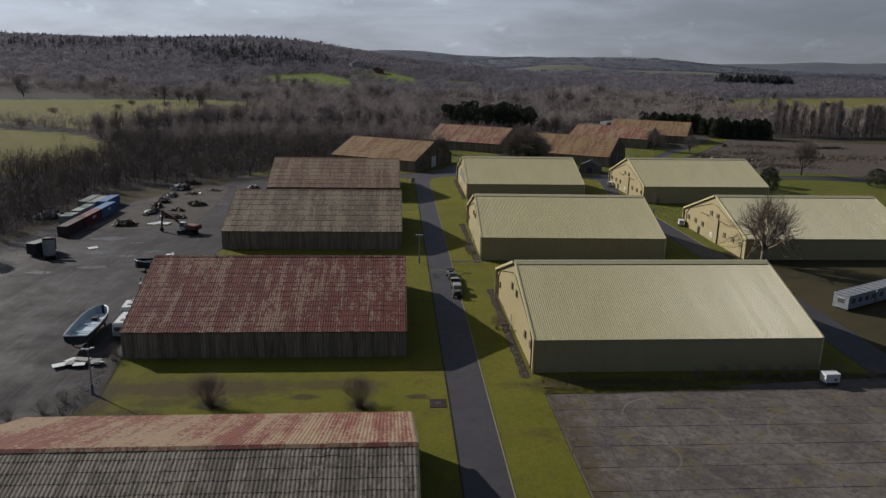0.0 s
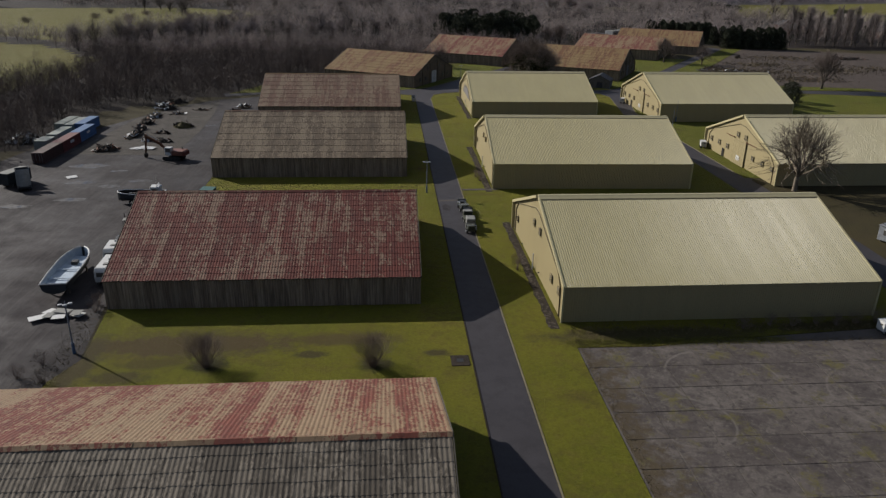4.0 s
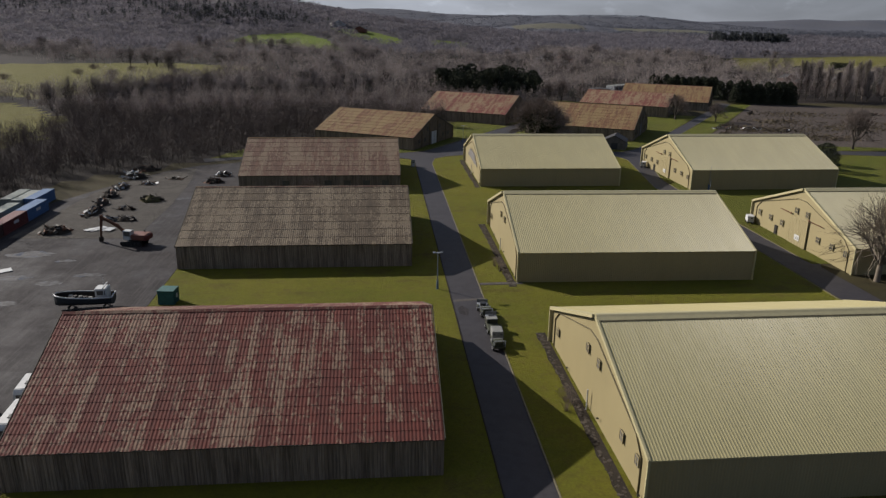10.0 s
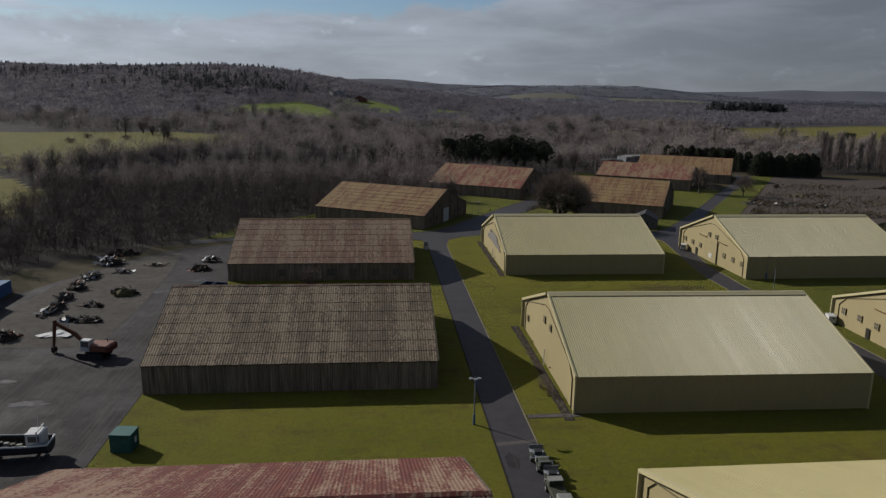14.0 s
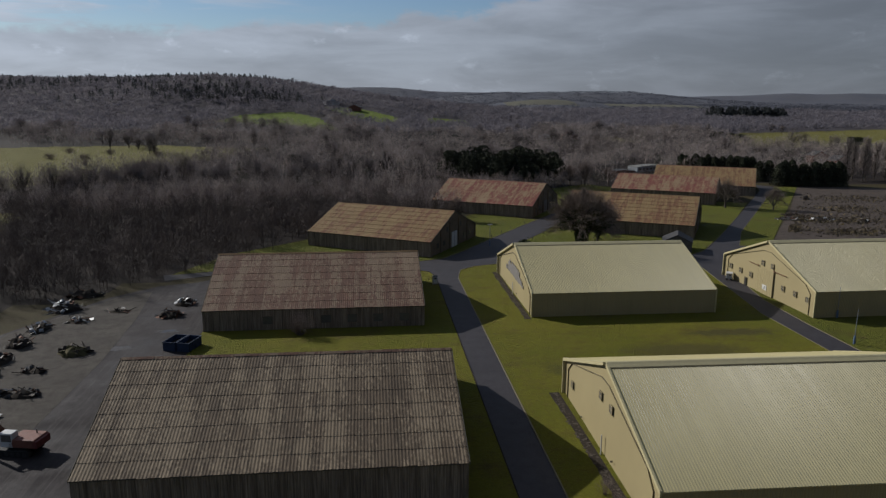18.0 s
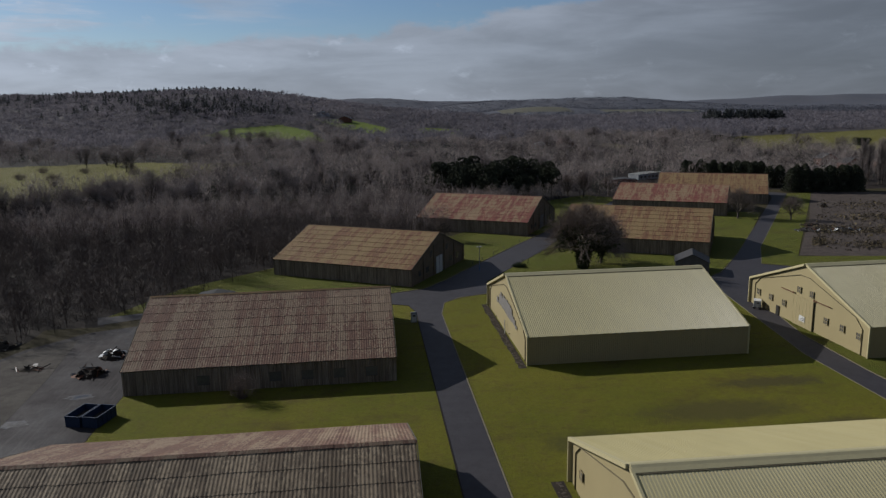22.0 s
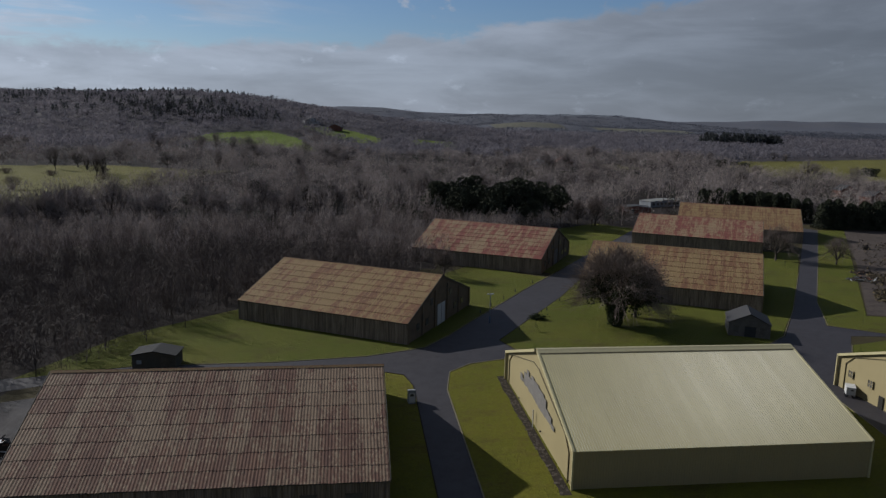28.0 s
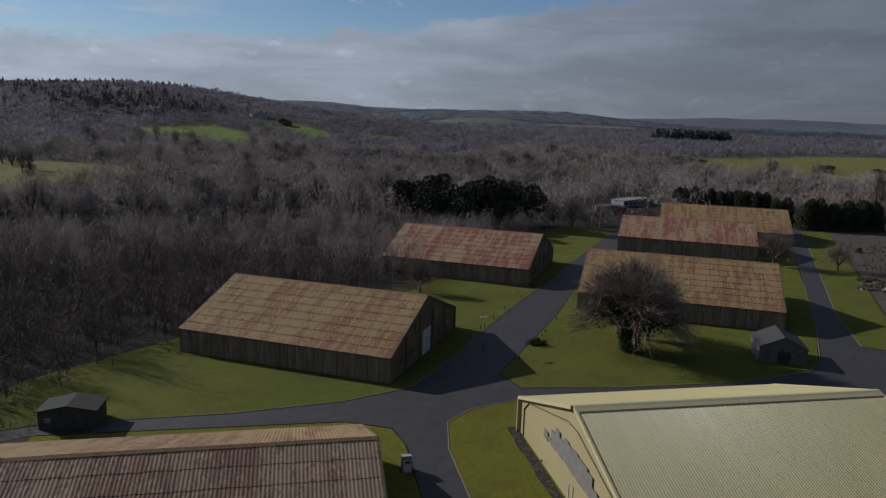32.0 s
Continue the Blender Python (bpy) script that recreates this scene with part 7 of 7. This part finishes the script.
def hut(name, m, w, l, h, rise, wall, roof, label, doors, category="hut"):
    """A small gabled building: walls, two roof slopes, doors and windows."""
    top = empty(name, m, label, category)
    part("wall", prism(bmesh.new(), [(0, 0), (w, 0), (w, h), (w / 2, h + rise), (0, h)], "y", 0, l), wall, top)
    a = math.atan2(rise, w / 2)
    for s in (0, 1):
        pts = [(-0.25, h - 0.25 * math.tan(a) + 0.06), (w / 2, h + rise + 0.06), (w / 2, h + rise + 0.18), (-0.25, h - 0.25 * math.tan(a) + 0.18)]
        if s:
            pts = [(w - p, q) for p, q in pts]
        part("roof", prism(bmesh.new(), pts, "y", -0.25, l + 0.25), roof, top)
    for x0, x1, z0, z1, mat, kind in doors:
        d = part(kind, boxed(x0, -0.06, z0, x1, 0.02, z1), mat, top)
        part("frame", boxed(x0 - 0.08, -0.08, z1, x1 + 0.08, 0.02, z1 + 0.1), M["barge"], d)
    return top


hut("timber_hut", pose(-42.2, 175.6, 0.0, 0, 0, -3), 7.3, 4.4, 2.5, 0.7, M["old_wall_plain"], M["tar"], "low dark timber hut at the wood edge", ((0.8, 1.6, 1.0, 1.7, M["tin"], "window"), (4.8, 5.8, 0.1, 2.0, M["barge"], "door")))
M["hut_wall"] = plain("grey limewashed wall", (0.105, 0.098, 0.088), 0.9, var=0.3)
hut("gatehouse", pose(74.2, 190.0, 0.0, 0, 0, -24), 8.2, 8.0, 2.9, 2.0, M["hut_wall"], M["slate"], "small grey gatehouse with a dark gabled roof", ((1.0, 2.0, 0.9, 2.2, M["glass"], "window"), (3.2, 5.4, 0.1, 2.3, M["hull_dark"], "door"), (6.2, 7.4, 0.9, 2.2, M["glass"], "window")), "gatehouse")
hut("brick_store", pose(126.0, 386, 0, 0, 0, -10), 13, 8, 3.2, 0.6, M["brick"], M["slate"], "low red brick store beyond the lawn", ((3, 5, 0.1, 2.4, M["hull_dark"], "door"),), "building")
hut("prefab_office", pose(150.0, 411, 0, 0, 0, 24), 26, 8, 3.0, 0.5, M["tin"], M["canvas"], "long pale prefabricated office block", tuple((1.5 + 3 * k, 3.3 + 3 * k, 1.0, 2.2, M["glass"], "window") for k in range(8)), "building")
hut("farmhouse", pose(192, 733, 0, 0, 0, 10), 16, 9, 5.0, 3.5, M["brick"], M["bright_red"], "far house with a red roof among trees", ((2, 3.5, 1, 2.2, M["glass"], "window"), (7, 8.2, 0.1, 2.2, M["white"], "door")), "house")
hut("farmhouse", pose(160, 722, 0, 0, 0, -14), 18, 9, 4.5, 3.0, M["white"], M["slate"], "far white house among trees", ((2, 3.5, 1, 2.2, M["glass"], "window"),), "house")
hut("farmhouse", Matrix.Translation((-75, 1120, float(height(-75, 1120)))) @ pose(0, 0, 0, 0, 0, 20), 22, 10, 5.0, 4, M["white"], M["slate"], "far farmhouse beside hill meadows", ((4, 6, 1, 2.4, M["glass"], "window"),), "house")
hut("farmhouse", Matrix.Translation((-40, 1075, float(height(-40, 1075)))) @ pose(0, 0, 0, 0, 0, -10), 18, 10, 5.0, 4, M["brick"], M["slate"], "far brick farmhouse beside hill meadows", ((4, 6, 1, 2.4, M["glass"], "window"),), "house")
for x, y, r in ((290, 430, 10), (318, 442, -20), (345, 415, 30), (300, 470, 5)):
    hut("cottage", pose(x, y, 0, 0, 0, r), 12, 8, 4.6, 3.0, M["brick"], M["slate"], "brick cottage with slate roof behind the poplars", ((2, 3.4, 1, 2.2, M["glass"], "window"), (6, 7, 0.1, 2.1, M["white"], "door")), "house")


def cabin(m, label, l=12.0):
    top = empty("portable_cabin", m, label, "cabin", "portable cabins")
    part("body", boxed(0, 0, 0.35, l, 3.0, 2.9, 0.05), M["tin"], top)
    part("roof", boxed(-0.08, -0.08, 2.9, l + 0.08, 3.08, 3.05, 0.03), M["grey_steel"], top)
    for k in range(5):
        part("roof_seam", boxed(0.8 + k * l / 5, -0.05, 3.05, 0.95 + k * l / 5, 3.05, 3.10), M["slate"], top)
    w = part("window", boxed(-0.04, 0.9, 1.4, 0.01, 2.1, 2.3), M["glass"], top)
    part("window_frame", boxed(-0.06, 0.8, 2.3, 0.01, 2.2, 2.4), M["white"], w)
    for k in range(4):
        part("window", boxed(1.0 + k * l / 4, -0.04, 1.4, 2.2 + k * l / 4, 0.01, 2.3), M["glass"], top)
        part("foot", boxed(0.3 + k * l / 4, 0.3, 0, 0.7 + k * l / 4, 2.7, 0.35), M["kerb"], top)


cabin(pose(82.5, 19.5, 0.0, 0, 0, 28), "grey portable cabin on rough grass", 9.0)
cabin(pose(91.0, 24.0, 0.0, 0, 0, 28), "grey portable cabin behind another", 9.0)
cr = empty("white_crate_trailer", pose(60.6, -10.8, 0.03, 0, 0, 4), "small white box trailer at the apron edge", "trailer", "white box trailers")
part("box", boxed(-1.1, -0.7, 0.45, 1.1, 0.7, 1.7, 0.05), M["white"], cr)
part("lid", boxed(-1.14, -0.74, 1.7, 1.14, 0.74, 1.78, 0.02), M["white"], cr)
part("vent", boxed(-1.13, -0.35, 1.2, -1.1, 0.05, 1.45), M["glass"], cr)
part("hatch", boxed(0.2, -0.73, 0.8, 0.7, -0.70, 1.1), M["glass"], cr)
for s in (-0.75, 0.75):
    wheel(cr, 0.0 + s, -0.55, 0.28, 0.18)
    wheel(cr, 0.0 + s, 0.55, 0.28, 0.18)
copy_thing(cr, pose(77.3, 156.0, 0.06, 0, 0, 60))["label"] = "small white box trailer beside a cream shed gable"
copy_thing(cr, pose(78.7, 91.0, 0.06, 0, 0, 75))["label"] = "small white box trailer at the corner of a cream shed"

# manhole slab, gorse clump, bollards
dr = empty("manhole", pose(4.0, -15.5, 0.06), "dark square manhole slab set in the lawn", "manhole")
part("slab", boxed(-1.1, -1.2, 0, 1.1, 1.2, 0.07, 0.02), M["soil"], dr)
part("cover", boxed(-0.4, -0.4, 0.07, 0.4, 0.4, 0.09, 0.01), M["dark_steel"], dr)
BOL = empty("bollard", pose(24.5, 209.5, 0.06), "short dark bollard on the road verge", "bollard", "verge bollards")
part("post", tube(bmesh.new(), (0, 0, 0), (0, 0, 0.75), 0.13, 0.11, 8), M["hull_dark"], BOL)
part("cap", tube(bmesh.new(), (0, 0, 0.75), (0, 0, 0.82), 0.13, 0.06, 8), M["hull_dark"], BOL)
for x, y in ((28, 215), (32.5, 222), (37, 229), (44, 239), (30.5, 196), (35.5, 203.5), (40.5, 211), (46, 219.5)):
    copy_thing(BOL, pose(x, y, 0.06))
rgb = random.Random(12)
gb = empty("gorse_clump", pose(36.2, 203.8, 0), "dark low gorse clump on the lawn", "shrub")
part("foliage", mesh_data("foliage", *clumps(rgb, 420, 0.28, lambda: (rgb.gauss(0, 0.9), rgb.gauss(0, 0.5), abs(rgb.gauss(0.5, 0.35)))), (M["ivy"],)), None, gb)
part("stems", mesh_data("stems", *segs_arrays([(Vector((0, 0, -0.1)), Vector((rgb.gauss(0, 0.6), rgb.gauss(0, 0.4), 0.8)), 0.04, 0.01) for _ in range(12)], 4), (M["bark"],)), None, gb)

# kerbs along the road edges
def kerb(name, pts, w=0.16, h=0.13, mat="kerb", text="pale concrete kerb along the road edge"):
    b = bmesh.new()
    for (ax, ay), (bx_, by) in zip(pts, pts[1:]):
        d = Vector((bx_ - ax, by - ay)).normalized()
        nx, ny = -d.y * w / 2, d.x * w / 2
        prism(b, [(ax - nx, ay - ny), (bx_ - nx, by - ny), (bx_ + nx, by + ny), (ax + nx, ay + ny)], "z", -0.05, h)
    tagged(new(name, bm_data(name, b, M[mat])), text, "kerb", kind="structure")


kerb("kerb_east", [(10.9, -120), (10.9, 163), (12.35, 171.1), (16.5, 175.1), (24, 177.6), (55, 179.1)])
kerb("kerb_west", [(5.5, -120), (5.5, 165), (4.3, 170.2), (-2, 173.2), (-42, 173.8)], 0.12, 0.10, "soil", "dark earth-covered kerb along the road edge")
kerb("kerb_north", [(-42, 177.2), (-18, 178.0), (-2, 180.4), (9.2, 184.8), (15.2, 192.9), (20.2, 200.9), (29.2, 214.9), (42.2, 234.9), (53.2, 250.8)], 0.14, 0.12)
kerb("kerb_triangle", [(26.8, 182.8), (43, 180.8), (64, 180.8), (80, 183.8), (86.2, 188.8), (101.2, 209), (129, 249.8)], 0.14, 0.12)
kerb("kerb_lane", [(76.1, 64), (75.5, 120), (76.1, 138), (80.9, 160), (97, 182.2)], 0.14, 0.12)
kerb("kerb_northeast", [(112, 187.8), (101.1, 195.8), (112.8, 217), (149.8, 271), (193.8, 336)], 0.14, 0.12)
kerb("kerb_lane_west", [(70.1, 20), (70.1, 128), (76.3, 168), (74, 176.1)], 0.14, 0.12)
flat("road_patch", [(5.7, 46.2), (10.7, 46.9), (10.7, 47.7), (5.7, 47.1)], 0.036, M["concrete"], "pale concrete band across the road", "road patch")
flat("road_patch", [(6.2, 41.2), (7.4, 40.4), (7.9, 42.8), (6.9, 44.6), (6.1, 43.4)], 0.036, M["yard"], "pale worn patch on the road", "road patch")
pv = flat("paved_crossing", [(11.1, 53.4), (18.6, 53.6), (18.6, 54.9), (11.1, 54.7)], 0.065, M["soil"], "row of slabs across the grass", "paving")
for k in range(12):
    part("paving_slab", boxed(-0.28, -0.5, 0, 0.28, 0.5, 0.05, 0.01), M["concrete"], pv, "", Matrix.Translation((11.5 + 0.62 * k, 54.15, 0.05)) @ pose(0, 0, 0, 0, 0, random.Random(k).uniform(-3, 3)))
# concrete slabs of the apron
apron = bpy.data.objects["concrete_apron"]
slab = bm_data("concrete_slab", boxed(-2.27, -2.27, -0.05, 2.27, 2.27, 0.03, 0.03), M["concrete_slab"])
rgs = random.Random(31)
for i in range(13):
    for j in range(8):
        part("concrete_slab", slab, None, apron, "", Matrix.Translation((21.4 + 4.6 * i, -15.5 - 4.6 * j, 0.04 + rgs.uniform(-0.008, 0.012))) @ pose(0, 0, 0, rgs.uniform(-0.25, 0.25), rgs.uniform(-0.25, 0.25), rgs.uniform(-0.3, 0.3)))

# shallow puddles on the yard
for k, (x, y, a, b_) in enumerate(((-72, 74, 4.5, 2.0), (-69, 61, 3.0, 1.4), (-62, 58, 2.6, 1.2), (-64, 70, 2.0, 0.8), (-57, 62, 3.0, 1.0), (-66, 49, 3.2, 1.2), (-62, 92, 2.4, 1.0), (-49, 127, 2.6, 1.0), (-55, 118, 3.0, 1.2), (-58, 105, 2.2, 1.4), (-75, 45, 3.4, 1.3))):
    rgm = random.Random(190 + k)
    pts = [(x + a * math.cos(6.2832 * i / 20) * rgm.uniform(0.6, 1.2), y + b_ * math.sin(6.2832 * i / 20) * rgm.uniform(0.6, 1.2)) for i in range(20)]
    flat("puddle", pts, 0.026, M["puddle"], "shallow wet patch on worn tarmac", "puddle")


# weeds along joints and edges, and tufts on the lawns
def tufts(name, n, seed, place, size, mat, label):
    rgt = random.Random(seed)
    v, f = clumps(rgt, n, size, lambda: place(rgt))
    me = mesh_data(name, v, f, (mat,))
    tagged(new(name, me), label, "weeds" if "weed" in name else "grass", kind="stuff")


def apron_edge(q):
    k = q.random()
    if k < 0.30:
        return (18.9 + abs(q.gauss(0, 0.9)), q.uniform(-62, -11), 0.08)
    if k < 0.62:
        return (q.uniform(19, 74), -12.4 + q.gauss(0, 0.5), 0.10)
    if k < 0.80:
        return (19.1 + 4.6 * q.randrange(13) + q.gauss(0, 0.06), q.uniform(-50, -11), 0.06)
    if k < 0.94:
        return (q.uniform(19, 78), -13.2 - 4.6 * q.randrange(8) + q.gauss(0, 0.06), 0.06)
    return (q.gauss(23, 1.2), q.uniform(-45, -12), 0.07)


tufts("weed_growth", 5200, 3, apron_edge, 0.085, M["weed"], "dry brown weeds along the apron edge and joints")
tufts("weed_growth", 1500, 4, lambda q: (q.uniform(19, 72), -8.6 + q.gauss(0, 0.8), abs(q.gauss(0.1, 0.15))), 0.16, M["weed"], "rank brown weeds under the cream shed wall")
tufts("weed_growth", 3000, 5, lambda q: (-42.9 + q.gauss(0, 1.3), q.uniform(-21, 1), abs(q.gauss(0.03, 0.06))), 0.075, M["weed"], "brown weeds along the yard edge")
tufts("grass_tufts", 9000, 6, lambda q: (q.uniform(-42, 5.3), q.uniform(-26, -5), 0.07), 0.045, M["tuft"], "mossy tufts over the lawn")
tufts("grass_tufts", 5000, 7, lambda q: (q.uniform(11.2, 18.5), q.uniform(-45, 52), 0.07), 0.04, M["tuft"], "grass tufts on the verge")
tufts("grass_tufts", 5000, 8, lambda q: (q.uniform(-42, 5.3), q.uniform(37, 64), 0.07), 0.04, M["tuft"], "grass tufts between old sheds")
tufts("grass_tufts", 5000, 9, lambda q: (q.uniform(12, 69), q.uniform(94, 128), 0.07), 0.04, M["tuft"], "grass tufts between cream sheds")


# broken brick and concrete over the demolished pad
def pad_spot(q):
    k = q.randrange(9)
    cx, cy, r = ((130, 222, 5), (150, 240, 8), (165, 236, 9), (182, 262, 10), (150, 214, 6), (200, 240, 12), (205, 290, 12), (225, 250, 14), (175, 215, 9))[k]
    y = cy + q.gauss(0, r * 0.6)
    return (max(cx + q.gauss(0, r), 120.5 + (y - 204) * 0.675 + q.uniform(0, 4)), max(207.0, y), abs(q.gauss(0, 0.18)))


tufts("rubble_litter", 5200, 31, pad_spot, 0.42, M["rubble"], "brown brick rubble and rank weeds on the bare pad")
tufts("weed_growth", 2600, 32, pad_spot, 0.5, M["weed"], "dry brown weeds over the bare pad")
tufts("weed_growth", 8200, 33, lambda q: (q.uniform(19, 46) + q.gauss(0, 1), -11.9 + q.gauss(0, 0.55), abs(q.gauss(0.06, 0.06))), 0.09, M["tuft"], "rank green grass along the apron edge")
